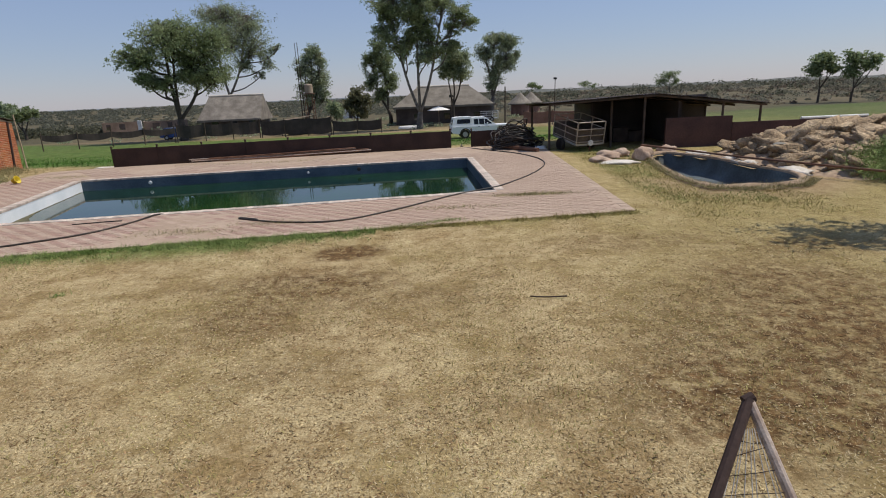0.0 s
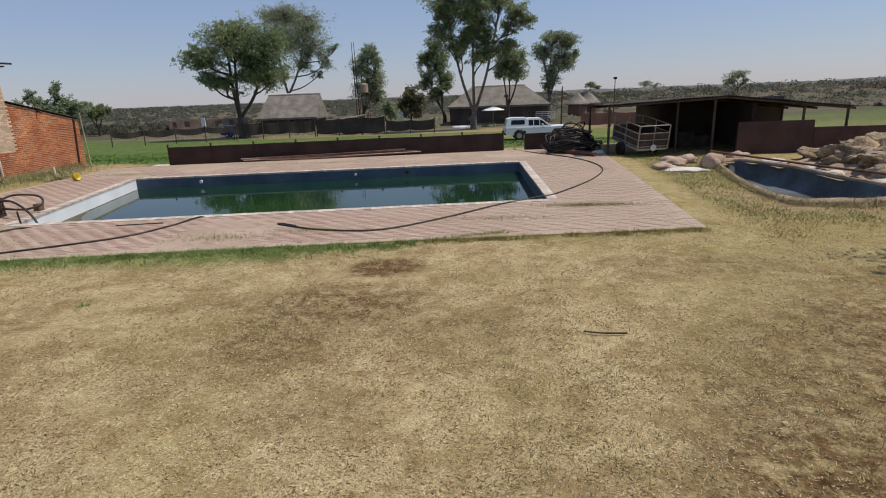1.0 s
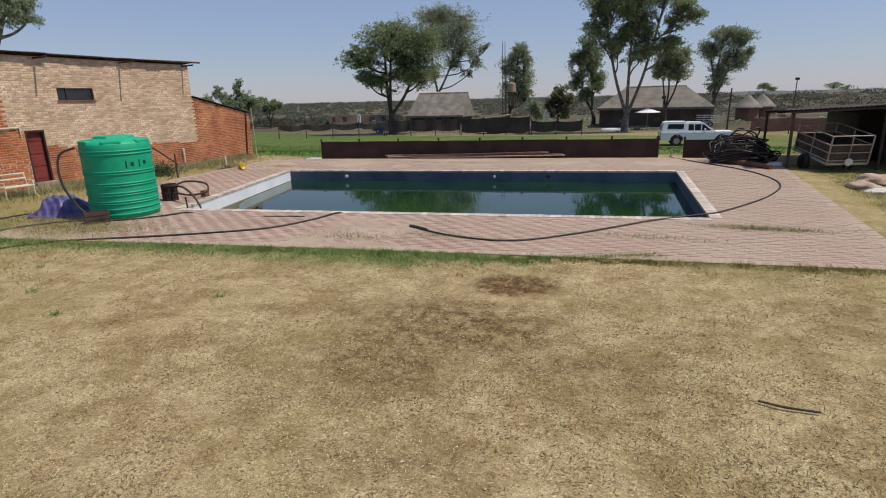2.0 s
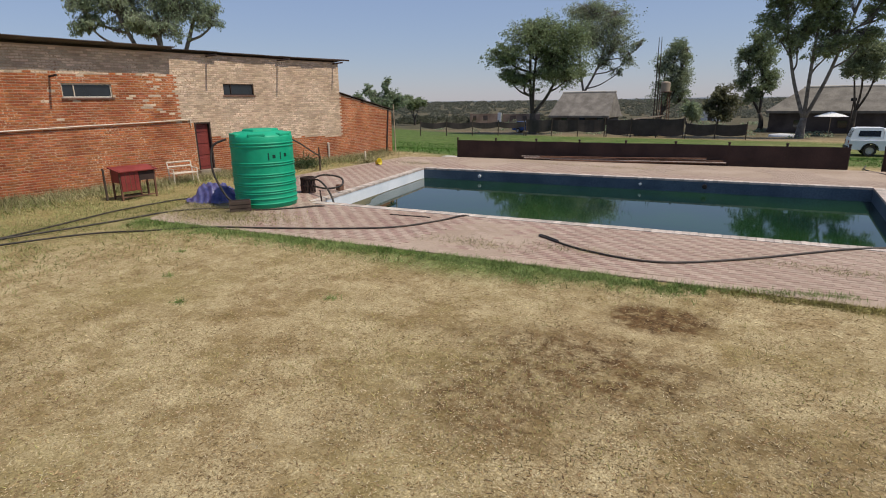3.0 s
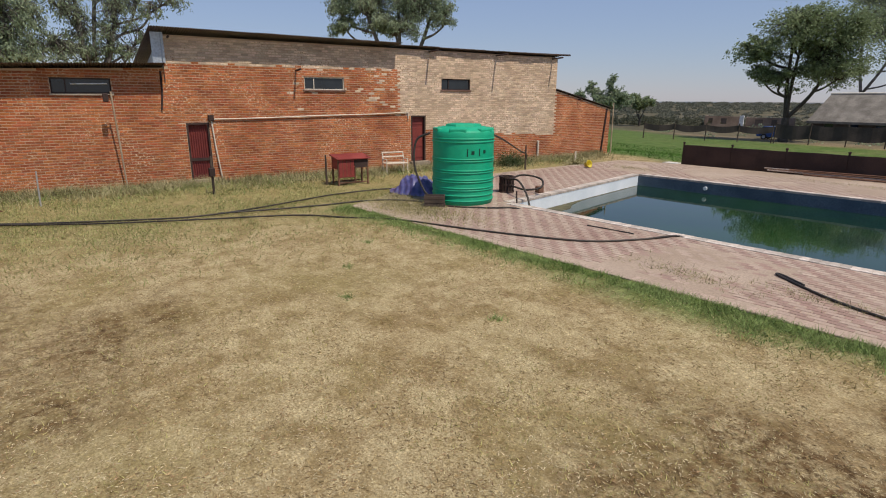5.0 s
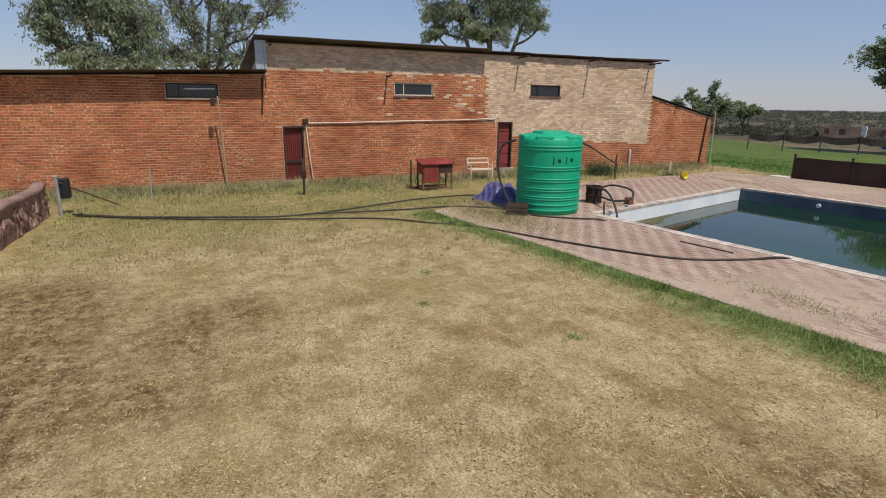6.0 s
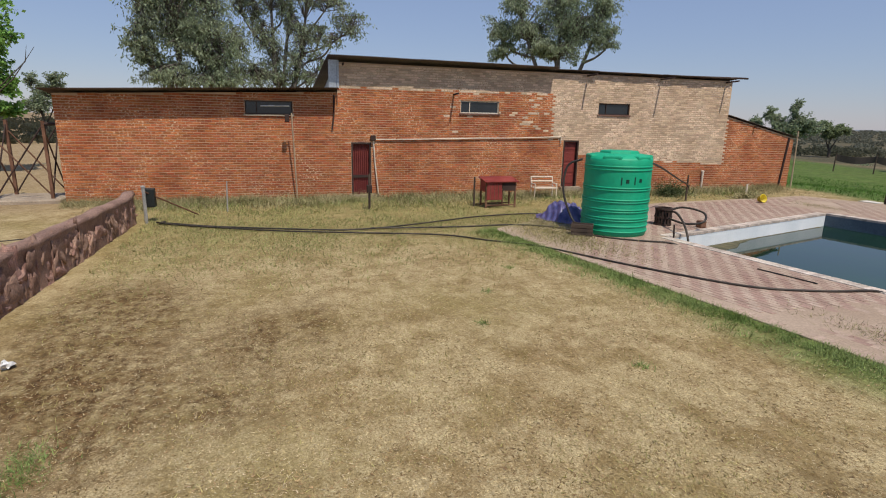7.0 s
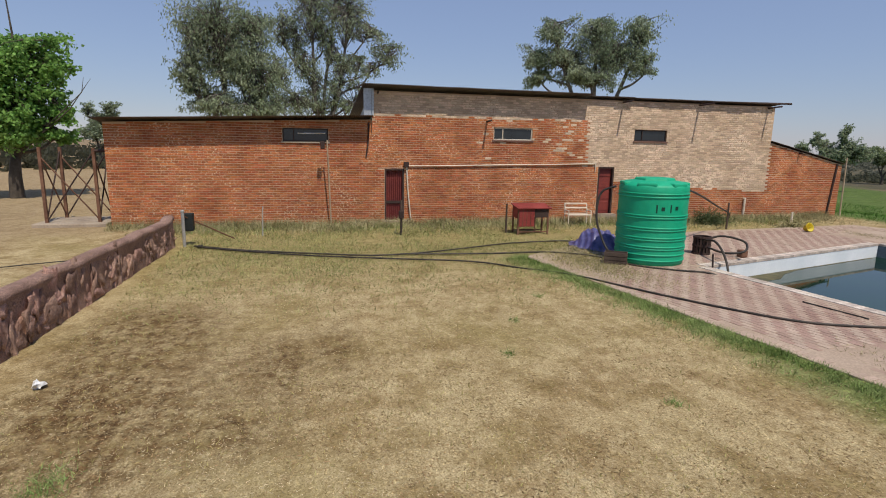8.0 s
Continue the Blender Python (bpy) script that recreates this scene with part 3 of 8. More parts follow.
def build_pool():
    pool = thing("swimming_pool", (0, 0, 0), "half-empty swimming pool with green algae water and faded walls", "pool", kind="structure")
    outer = shrink(POOL, -0.22)
    for i, name in enumerate(("wall_front", "wall_right", "wall_back", "wall_left")):
        bm = B()
        a, b, c, d = POOL[i], POOL[(i + 1) % 4], outer[(i + 1) % 4], outer[i]
        v = [bm.verts.new((*p, z)) for z in (-1.6, DECK_Z - 0.045) for p in (a, b, c, d)]
        for f in ((0, 1, 5, 4), (1, 2, 6, 5), (2, 3, 7, 6), (3, 0, 4, 7), (4, 5, 6, 7), (3, 2, 1, 0)):
            bm.faces.new([v[k] for k in f])
        bmesh.ops.recalc_face_normals(bm, faces=list(bm.faces))
        part("pool_wall", bm, M["pool_white"] if i == 3 else M["pool_blue"], pool,
             "white painted end wall, stained" if i == 3 else "faded dark blue wall")
    bm = B()
    bm.faces.new([bm.verts.new((*p, -1.55)) for p in outer])
    part("pool_floor", bm, M["pool_blue"], pool)
    bm = B()
    bm.faces.new([bm.verts.new((*p, WATER_Z)) for p in shrink(POOL, -0.01)])
    tagged(part("pool_water", bm, M["pool_water"]), "still dark green algae water in the pool", "water", kind="structure")
    # scum in the shallow corner by the white end wall
    a, b = Vector((*POOL[3], 0)), Vector((*POOL[0], 0))
    d = b - a
    inward = Vector((-d.y, d.x, 0)).normalized()
    bm = B()
    rows = []
    for i in range(41):
        u = i / 40
        p = a + d * (0.04 + 0.955 * u) + inward * 0.01
        w = 0.05 + 0.05 * noise.noise(Vector((u * 25, 0, 3))) + 0.9 * smooth(0.45, 0.95, u) * (0.75 + 0.4 * noise.noise(Vector((u * 12, 4, 3))))
        rows.append([bm.verts.new(p + inward * w * k + Vector((0, 0, WATER_Z + 0.008 - 0.004 * k))) for k in (0, 0.6, 1)])
    for p, q in zip(rows, rows[1:]):
        for k in range(2):
            bm.faces.new((p[k], q[k], q[k + 1], p[k + 1]))
    tagged(part("algae_scum", bm, M["scum"]), "brown-green algae scum along the pool's shallow end", "algae", kind="stuff")
    # fittings in the far wall
    a, b = Vector((*POOL[3], 0)), Vector((*POOL[2], 0))
    for s, z, r in ((0.165, -0.13, 0.07), (0.565, -0.12, 0.05), (0.70, -0.10, 0.08)):
        c = a.lerp(b, s)
        out = Vector((b.y - a.y, a.x - b.x, 0)).normalized()
        bm = B()
        tube(bm, [c + Vector((0, 0, z)), c + out * 0.05 + Vector((0, 0, z)), c + out * 0.06 + Vector((0, 0, z))], [r, r, r * 0.7], 14)
        part("pool_inlet", bm, M["white_paint"] if s < 0.6 else M["black_rubber"], pool, "round plastic water inlet")


build_pool()


def deck_base():
    """The slab under the paving, with the pool's opening through it."""
    hole = shrink(POOL, -0.02)
    me_bm = B()
    def loop(poly, z):
        v = [me_bm.verts.new((*p, z)) for p in poly]
        return v, [me_bm.edges.new((v[i], v[(i + 1) % len(v)])) for i in range(len(v))]
    top, e1 = loop(DECK, DECK_Z - 0.0045)
    inn, e2 = loop(hole, DECK_Z - 0.0045)
    bmesh.ops.triangle_fill(me_bm, use_beauty=True, edges=e1 + e2)
    low = [me_bm.verts.new((*p, -0.12)) for p in DECK]
    for i in range(len(DECK)):
        j = (i + 1) % len(DECK)
        me_bm.faces.new((low[i], low[j], top[j], top[i]))
    bmesh.ops.recalc_face_normals(me_bm, faces=list(me_bm.faces))
    return tagged(part("pavement", me_bm, M["deck_sand"]), "pink and cream block paving round the pool, dusty", "paving", kind="structure")


pavement = deck_base()


# ---- long brick store building along the yard ----
FX = -21.0                                   # its front face
DOORS = [(6.60, 7.32, 0.12, 2.02), (15.22, 15.92, 0.28, 2.16)]
WINDOWS = [(3.04, 4.60, 2.94, 3.40), (10.75, 12.31, 3.14, 3.60), (16.72, 18.2, 3.21, 3.66)]
LOW_Y0, MID_Y, HIGH_Y1, WING_Y1 = -2.55, 6.15, 23.35, 27.35
LOW_Z, HIGH_Z = 3.45, 4.77


def top_of(y):
    if y < MID_Y:
        return LOW_Z + 0.036 * (y - LOW_Y0)
    if y < HIGH_Y1:
        return HIGH_Z
    return 3.26 - 0.225 * (y - HIGH_Y1)


def is_cream(y, z):
    if y > HIGH_Y1 or y < MID_Y + 0.1:
        return False
    edge = 14.66 + 0.18 * noise.noise(Vector((0.0, 2.0, z * 2.5)))
    if y < edge:
        if z > 3.90 + 0.03 * noise.noise(Vector((y * 3.0, 0, 0))):
            return True
        return y > 10.1 and z > 2.35 and noise.noise(Vector((y * 9.1, z * 23.0, 5.0))) > 0.36
    low = 2.15 if y < 15.2 else (1.55 if y < 16.4 else 1.45 - 0.05 * (y - 16.4))
    return z > low + 0.05 * noise.noise(Vector((y * 2.0, 0, 0)))


def wall_slab(name, y0, y1, tops, parent, x=FX, thick=0.22, holes=(), label=""):
    """A wall with openings cut through: upright strips between the openings' edges."""
    bm = B()
    cuts = sorted({y0, y1, *[v for h in holes for v in h[:2] if y0 < v < y1]})
    for a, b in zip(cuts, cuts[1:]):
        stack = sorted([(h[2], h[3]) for h in holes if h[0] <= a + 1e-6 and h[1] >= b - 1e-6])
        z, spans = -0.2, []
        for lo, hi in stack:
            spans.append((z, z, lo, lo))
            z = hi
        spans.append((z, z, tops(a + 1e-4), tops(b - 1e-4)))
        for za, zb, ta, tb in spans:
            v = [bm.verts.new(c) for c in ((x - thick, a, za), (x, a, za), (x, b, zb), (x - thick, b, zb),
                                           (x - thick, a, ta), (x, a, ta), (x, b, tb), (x - thick, b, tb))]
            for f in ((3, 2, 1, 0), (4, 5, 6, 7), (0, 1, 5, 4), (1, 2, 6, 5), (2, 3, 7, 6), (3, 0, 4, 7)):
                bm.faces.new([v[k] for k in f])
    bmesh.ops.remove_doubles(bm, verts=list(bm.verts), dist=0.0005)
    return part(name, bm, M["mortar"], parent, label)


def corrugated(bm, x0, x1, y0, y1, z_at, pitch=0.076, amp=0.012, ragged=None, thick=0.004):
    """Corrugated sheeting whose waves run along x; z_at(x, y) is its height."""
    n = int((y1 - y0) / (pitch / 4))
    rows = []
    for i in range(n + 1):
        y = y0 + (y1 - y0) * i / n
        w = amp * math.sin(2 * math.pi * y / pitch)
        xf = x1 + (ragged(y) if ragged else 0.0)
        rows.append([bm.verts.new((x, y, z_at(x, y) + w + t)) for t in (0.0, thick) for x in (x0, xf)])
    for a, b in zip(rows, rows[1:]):
        bm.faces.new((a[2], a[3], b[3], b[2]))
        bm.faces.new((a[0], b[0], b[1], a[1]))
        bm.faces.new((a[1], b[1], b[3], a[3]))
        bm.faces.new((a[0], a[2], b[2], b[0]))


def build_store():
    store = thing("brick_building", (0, 0, 0), "long red and cream brick store with corrugated iron roof", "building")
    store_walls = [wall_slab("wall", LOW_Y0, MID_Y, top_of, store, holes=[DOORS[0], *WINDOWS[:1]]),
                   wall_slab("wall", MID_Y, HIGH_Y1, top_of, store, holes=[*DOORS, *WINDOWS[1:]]),
                   wall_slab("wall", HIGH_Y1, WING_Y1, top_of, store)]
    # side and back walls
    bm = B()
    box(bm, -28.2, FX - 0.22, LOW_Y0, LOW_Y0 + 0.22, -0.2, 3.0)
    part("wall", bm, M["brown_wall"], store)
    bm = B()
    box(bm, -28.2, FX - 0.22, WING_Y1 - 0.22, WING_Y1, -0.2, 2.0)
    part("wall", bm, M["brown_wall"], store)
    bm = B()
    box(bm, -28.4, -28.2, LOW_Y0, WING_Y1, -0.2, 2.0)
    part("wall", bm, M["brown_wall"], store)
    bm = B()
    box(bm, -28.2, FX - 0.22, HIGH_Y1 - 0.22, HIGH_Y1, -0.2, 3.7)
    part("wall", bm, M["brown_wall"], store)
    # the high gable in zinc sheets over the low roof
    bm = B()
    n = 90
    rows = []
    for i in range(n + 1):
        x = FX + 0.12 - 7.3 * i / n
        dy = 0.012 * math.sin(2 * math.pi * x / 0.08)
        rows.append([bm.verts.new((x, MID_Y + dy - 0.02, z)) for z in (3.3, 4.78 - 0.13 * (FX + 0.12 - x))])
    for a, b in zip(rows, rows[1:]):
        bm.faces.new((a[0], b[0], b[1], a[1]))
    part("gable_sheet", bm, M["zinc"], store, "pale zinc gable sheeting")
    # roofs
    bm = B()
    corrugated(bm, -28.6, FX + 0.52, LOW_Y0 - 0.25, MID_Y - 0.03, lambda x, y: LOW_Z + 0.07 + 0.036 * (y - LOW_Y0) + 0.10 * (x - FX))
    part("roof", bm, M["zinc_old"], store, "low corrugated iron roof")
    bm = B()
    rag = lambda y: 0.05 * noise.noise(Vector((math.floor(y / 0.75) * 3.3, 0, 0)))
    corrugated(bm, -28.6, FX + 0.52, MID_Y - 0.35, 14.6, lambda x, y: HIGH_Z + 0.13 - 0.002 * (y - MID_Y) + 0.10 * (x - FX), ragged=rag)
    part("roof", bm, M["zinc_old"], store, "high corrugated iron roof")
    bm = B()
    rag2 = lambda y: 0.11 * noise.noise(Vector((math.floor(y / 0.75) * 5.3, 4, 0)))
    corrugated(bm, -28.6, FX + 0.21, 14.6, HIGH_Y1 + 0.12, lambda x, y: HIGH_Z + 0.115 - 0.002 * (y - MID_Y) + 0.10 * (x - FX), ragged=rag2)
    part("roof", bm, M["zinc_old"], store, "corrugated roof with short ragged eaves")
    bm = B()
    corrugated(bm, -28.6, FX + 0.10, HIGH_Y1, WING_Y1 + 0.15, lambda x, y: 3.33 - 0.225 * (y - HIGH_Y1))
    part("roof", bm, M["zinc_old"], store, "sloping iron roof of the low wing")
    # purlin ends that stand out of the wall
    for y, z, d in ((6.35, 4.68, 0.20), (16.1, 4.70, 0.72), (19.6, 4.70, 0.85), (23.0, 4.70, 0.7), (10.46, 3.80, 0.55), (24.9, 2.83, 0.2)):
        bm = B()
        tube(bm, [(FX - 0.1, y, z), (FX + d, y, z + 0.03)], 0.035, 8)
        part("purlin_end", bm, M["rust_dark"], store, "dark iron purlin end")
    bm = B()
    tube(bm, [(FX + 0.02, 19.0, HIGH_Z + 0.08), (FX + 0.16, 24.0, HIGH_Z + 0.13)], 0.04, 8)
    part("eaves_pole", bm, M["rust_dark"], store, "rusty pole along the eaves")
    # doors with upright bars
    for i, (a, b, c, d) in enumerate(DOORS):
        bm = B()
        box(bm, FX - 0.16, FX - 0.12, a + 0.04, b - 0.04, c, d - 0.04)
        door = part("door", bm, M["door_red"], store, "dark red steel door")
        bm = B()
        for y0, y1, z0, z1 in ((a, a + 0.06, c, d), (b - 0.06, b, c, d), (a + 0.06, b - 0.06, d - 0.06, d)):
            box(bm, FX - 0.20, FX + 0.012, y0, y1, z0, z1)
        part("frame", bm, M["rust_dark"], door)
        if i == 0:
            for k in range(9):
                y = a + 0.07 + (b - a - 0.14) * k / 8
                bm = B()
                tube(bm, [(FX - 0.08, y, c), (FX - 0.08, y, d - 0.05)], 0.012, 6)
                part("bar", bm, M["door_red"], door)
            bm = B()
            box(bm, FX - 0.10, FX - 0.06, a + 0.05, b - 0.05, c + 0.62, c + 0.72)
            part("lock_rail", bm, M["rust_dark"], door)
        else:
            for k in range(4):
                z = c + 0.12 + k * 0.46
                bm = B()
                soft_box(bm, FX - 0.122, FX - 0.105, a + 0.10, b - 0.10, z, z + 0.36, 0.008)
                part("panel", bm, M["door_red"], door)
        bm = B()
        box(bm, FX - 0.2, FX + 0.25, a - 0.1, b + 0.1, -0.15, c)
        part("door_step", bm, M["dusty_concrete"], store)
    # steel windows
    for i, (a, b, c, d) in enumerate(WINDOWS):
        bm = B()
        for y0, y1, z0, z1 in ((a, a + 0.03, c, d), (b - 0.03, b, c, d), (a + 0.04, b - 0.04, d - 0.04, d), (a + 0.04, b - 0.04, c, c + 0.04),
                               (a + 0.36, a + 0.39, c + 0.04, d - 0.04)):
            box(bm, FX - 0.10, FX - 0.04, y0, y1, z0, z1)
        win = part("window", bm, M["pvc"] if i == 1 else M["rust_dark"], store, "shallow steel window")
        bm = B()
        box(bm, FX - 0.075, FX - 0.070, a + 0.04, b - 0.04, c + 0.04, d - 0.04)
        part("pane", bm, M["glass_dark"], win)
        bm = B()
        box(bm, FX - 0.10, FX + 0.05, a - 0.05, b + 0.05, c - 0.05, c)
        part("sill", bm, M["dusty_concrete"] if i == 0 else M["brown_wall"], win)
        # dark panel added behind the window, hiding the empty building
        bm = B()
        box(bm, FX - 0.6, FX - 0.55, a - 0.5, b + 0.5, c - 0.8, d + 0.3)
        part("inner_lining", bm, M["dark_wall"], store)
    bm = B()
    tube(bm, [(FX - 0.03, 3.55, 3.22), (FX - 0.03, 4.5, 3.24)], 0.02, 6)
    part("window_stay", bm, M["white_paint"], store)
    bm = B()
    box(bm, FX + 0.02, FX + 0.05, MID_Y - 0.30, MID_Y + 0.06, LOW_Z + 0.45, HIGH_Z + 0.06)
    part("corner_sheet", bm, M["zinc"], store, "pale zinc corner sheet under the high eaves")
    # long water pipe and its fall beside the door
    bm = B()
    tube(bm, spline([(FX + 0.05, 7.42, 2.13), (FX + 0.05, 9.0, 2.15), (FX + 0.05, 11.5, 2.21), (FX + 0.05, 13.4, 2.24), (FX + 0.05, 15.05, 2.30)]), 0.022, 8)
    tube(bm, [(FX + 0.05, 15.05, 2.31), (FX + 0.05, 15.06, 2.02)], 0.022, 8)
    tube(bm, spline([(FX + 0.05, 7.40, 2.17), (FX + 0.07, 7.46, 1.2), (FX + 0.10, 7.58, 0.02)]), 0.025, 8)
    part("water_pipe", bm, M["pvc"], store, "long pale plastic water pipe")
    bm = B()
    soft_box(bm, FX, FX + 0.14, 7.30, 7.48, 2.08, 2.28, 0.02)
    part("junction_box", bm, M["rust_dark"], store)
    bm = B()
    tube(bm, spline([(FX + 0.03, 6.02, 3.65), (FX + 0.03, 6.0, 3.0), (FX + 0.03, 5.93, 2.45)]), 0.03, 8)
    part("overflow_pipe", bm, M["rust_dark"], store)
    bm = B()
    tube(bm, [(FX + 0.06, 22.3, 0.0), (FX + 0.06, 22.3, 0.85)], 0.05, 8)
    tube(bm, [(FX - 0.05, 22.3, 0.85), (FX + 0.1, 22.3, 0.85)], 0.05, 8)
    part("vent_pipe", bm, M["pvc"], store)
    # painted posts on the wing's corner
    bm = B()
    tube(bm, [(FX + 0.03, 27.05, 2.38), (FX + 0.03, 26.8, 0.0)], 0.05, 8)
    part("corner_pipe", bm, M["rust_dark"], store)
    return store, store_walls


store, store_walls = build_store()
lamp_post = thing("lamp_post", (FX + 0.16, 4.64, 0), "thin pale wooden lamp post close to the brick wall", "lamp post")
pole = B()
tube(pole, [(0, 0, -0.1), (0.38, -0.10, 3.0)], 0.026, 8)
part("pole", pole, M["pale_wood"], lamp_post)
pole = B()
soft_box(pole, 0.33, 0.43, -0.33, -0.18, 2.70, 2.96, 0.03)
tube(pole, [(0.37, -0.10, 2.9), (0.38, -0.20, 2.9)], 0.015, 6)
part("lamp_head", pole, M["rust_dark"], lamp_post)
pole = B()
tube(pole, [(-20.96, 27.6, -0.1), (-21.03, 27.6, 2.68)], 0.032, 8)
tagged(part("corner_pole", pole, M["pale_wood"]), "thin weathered wooden pole beside the building", "pole")


# ---- green water tank ----
def build_tank():
    cx, cy = -13.02, 12.35
    tank = thing("water_tank", (cx, cy, DECK_Z), "ribbed green plastic water tank standing on the paving", "water tank")
    R, K = 0.83, 1.0
    prof = [(R - 0.02, 0.0)]
    z = 0.03
    for z in (0.12, 0.26, 0.40, 0.46, 0.62, 0.68, 0.86, 0.92, 1.16, 1.22, 1.66, 1.74):
        prof += [(R, z - 0.027), (R, z - 0.021), (R + 0.018, z - 0.010), (R + 0.018, z + 0.010), (R, z + 0.021), (R, z + 0.027)]
    prof += [(R, 1.90), (R - 0.02, 1.93), (R - 0.05, 1.955), (0.60, 2.03), (0.0, 2.08)]
    prof = [(r, z * K) for r, z in prof]
    bm = B()
    lathe(bm, prof, 72)
    part("shell", bm, M["plastic_green"], tank, smooth=True)
    for k in range(6):
        a = 2 * math.pi * k / 6 + 0.25
        bm = B()
        soft_box(bm, 0.28, R - 0.025, -0.23, 0.23, 1.89, 2.005, 0.035, Matrix.Rotation(a, 4, "Z"))
        part("roof_rib", bm, M["plastic_green"], tank)
    bm = B()
    lathe(bm, [(0.50, 2.02), (0.47, 2.085), (0.43, 2.105), (0.0, 2.115)], 6)
    part("lid", bm, M["plastic_green"], tank, "screw lid of the tank")
    return tank, cx, cy, R


tank, TX, TY, TR = build_tank()


# ---- fence of dark boards behind the pool ----
def build_screen(a, b, posts, height, label):
    f = thing("fence", (a[0], a[1], 0), label, "fence")
    d = Vector((b[0] - a[0], b[1] - a[1], 0))
    ang, ln = math.degrees(math.atan2(d.y, d.x)), d.length
    f.matrix_world = pose(a[0], a[1], 0, 0, 0, ang)
    for i in range(posts):
        x0, x1 = ln * i / posts, ln * (i + 1) / posts
        bm = B()
        rows = []
        for k in range(13):
            q = x0 + 0.01 + (x1 - x0 - 0.02) * k / 12
            w = 0.022 * noise.noise(Vector((q * 1.3, a[0], 0)))
            t = height + 0.02 * noise.noise(Vector((q * 0.9, 3, a[0])))
            rows.append([bm.verts.new((q, w + e, zz)) for e, zz in ((-0.012, 0.02), (-0.012 + 0.5 * w, t * 0.5), (-0.012, t), (0.012, t), (0.012, 0.02))])
        for p, q in zip(rows, rows[1:]):
            for k in range(4):
                bm.faces.new((p[k], q[k], q[k + 1], p[k + 1]))
        bmesh.ops.recalc_face_normals(bm, faces=list(bm.faces))
        part("panel", bm, M["rust_dark"], f)
    for i in range(posts + 1):
        x = ln * i / posts
        bm = B()
        tube(bm, [(x, 0.06, -0.1), (x, 0.06, height + 0.09)], 0.04, 8)
        lathe(bm, [(0.055, height + 0.07), (0.06, height + 0.11), (0.0, height + 0.14)], 10, (x, 0.06, 0))
        part("post", bm, M["rust_dark"], f)
    return f


build_screen((-15.65, 26.15), (0.56, 28.75), 8, 0.92, "low dark brown fence of rusty boards behind the pool")
build_screen((1.66, 28.95), (4.4, 29.2), 1, 0.86, "short dark brown fence beside the gateway")


# ---- low stone garden wall ----
def build_stone_wall():
    y0, y1, x0, x1, h = 0.02, 0.34, -17.0, -4.0, 0.78
    w = thing("stone_wall", (0, 0, 0), "low wall of reddish brown stones with mortar top", "stone wall")
    w.matrix_world = pose(-17.0, 0.3, 0) @ pose(0, 0, 0, 0, 0, -1.8) @ pose(17.0, -0.3, 0)
    bm = B()
    n, rows = 130, []
    for i in range(n + 1):
        x = x0 + (x1 - x0) * i / n
        j = 0.025 * noise.noise(Vector((x * 2.0, 1, 0)))
        t = h + 0.013 * (x + 17.0) + 0.04 * noise.noise(Vector((x * 1.2, 4, 0))) + (0.10 * smooth(-16.6, -17.0, x))
        rows.append([bm.verts.new(c) for c in ((x, y0, -0.15), (x, y0 + j, t - 0.03), (x, y0 + 0.06, t), (x, y1 - 0.08, t + 0.01), (x, y1 - 0.03 + j, t - 0.04), (x, y1 - 0.035 + j, t - 0.10), (x, y1 - 0.072, t - 0.16), (x, y1 - 0.066, -0.15))])
    for a, b in zip(rows, rows[1:]):
        for k in range(7):
            bm.faces.new((a[k], b[k], b[k + 1], a[k + 1]))
    bm.faces.new(rows[0])
    bm.faces.new(rows[-1][::-1])
    bmesh.ops.recalc_face_normals(bm, faces=list(bm.faces))
    part("core", bm, M["stone_mortar"], w, smooth=True)
    rnd = random.Random(31)
    shapes = []
    for k in range(10):
        bm = B()
        lump(bm, (0, 0, 0), (0.23, 0.05, 0.22), k + 2, 0.62, 3, 1.9)
        me = bpy.data.meshes.new("stone")
        bm.to_mesh(me)
        bm.free()
        for p in me.polygons:
            p.use_smooth = True
        me.materials.append(M["stone_wall"])
        shapes.append(me)
    x = x0 + 0.1
    while x < x1:
        z = 0.05 + rnd.uniform(0, 0.1)
        while z < h + 0.013 * (x + 17.0) - 0.20:
            s = rnd.uniform(0.6, 1.15)
            o = new("stone", rnd.choice(shapes))
            o.parent = w
            o.matrix_basis = pose(x + rnd.uniform(-.06, .06), y1 - 0.092 + rnd.uniform(-0.022, 0.008), z, rnd.uniform(-8, 8), rnd.uniform(-90, 90), rnd.uniform(-10, 10)) @ Matrix.Diagonal((s * rnd.uniform(0.6, 1.0), s, s * rnd.uniform(0.8, 1.5), 1))
            z += 0.27 * s + rnd.uniform(0.0, 0.06)
        x += rnd.uniform(0.20, 0.32)
    return w


build_stone_wall()


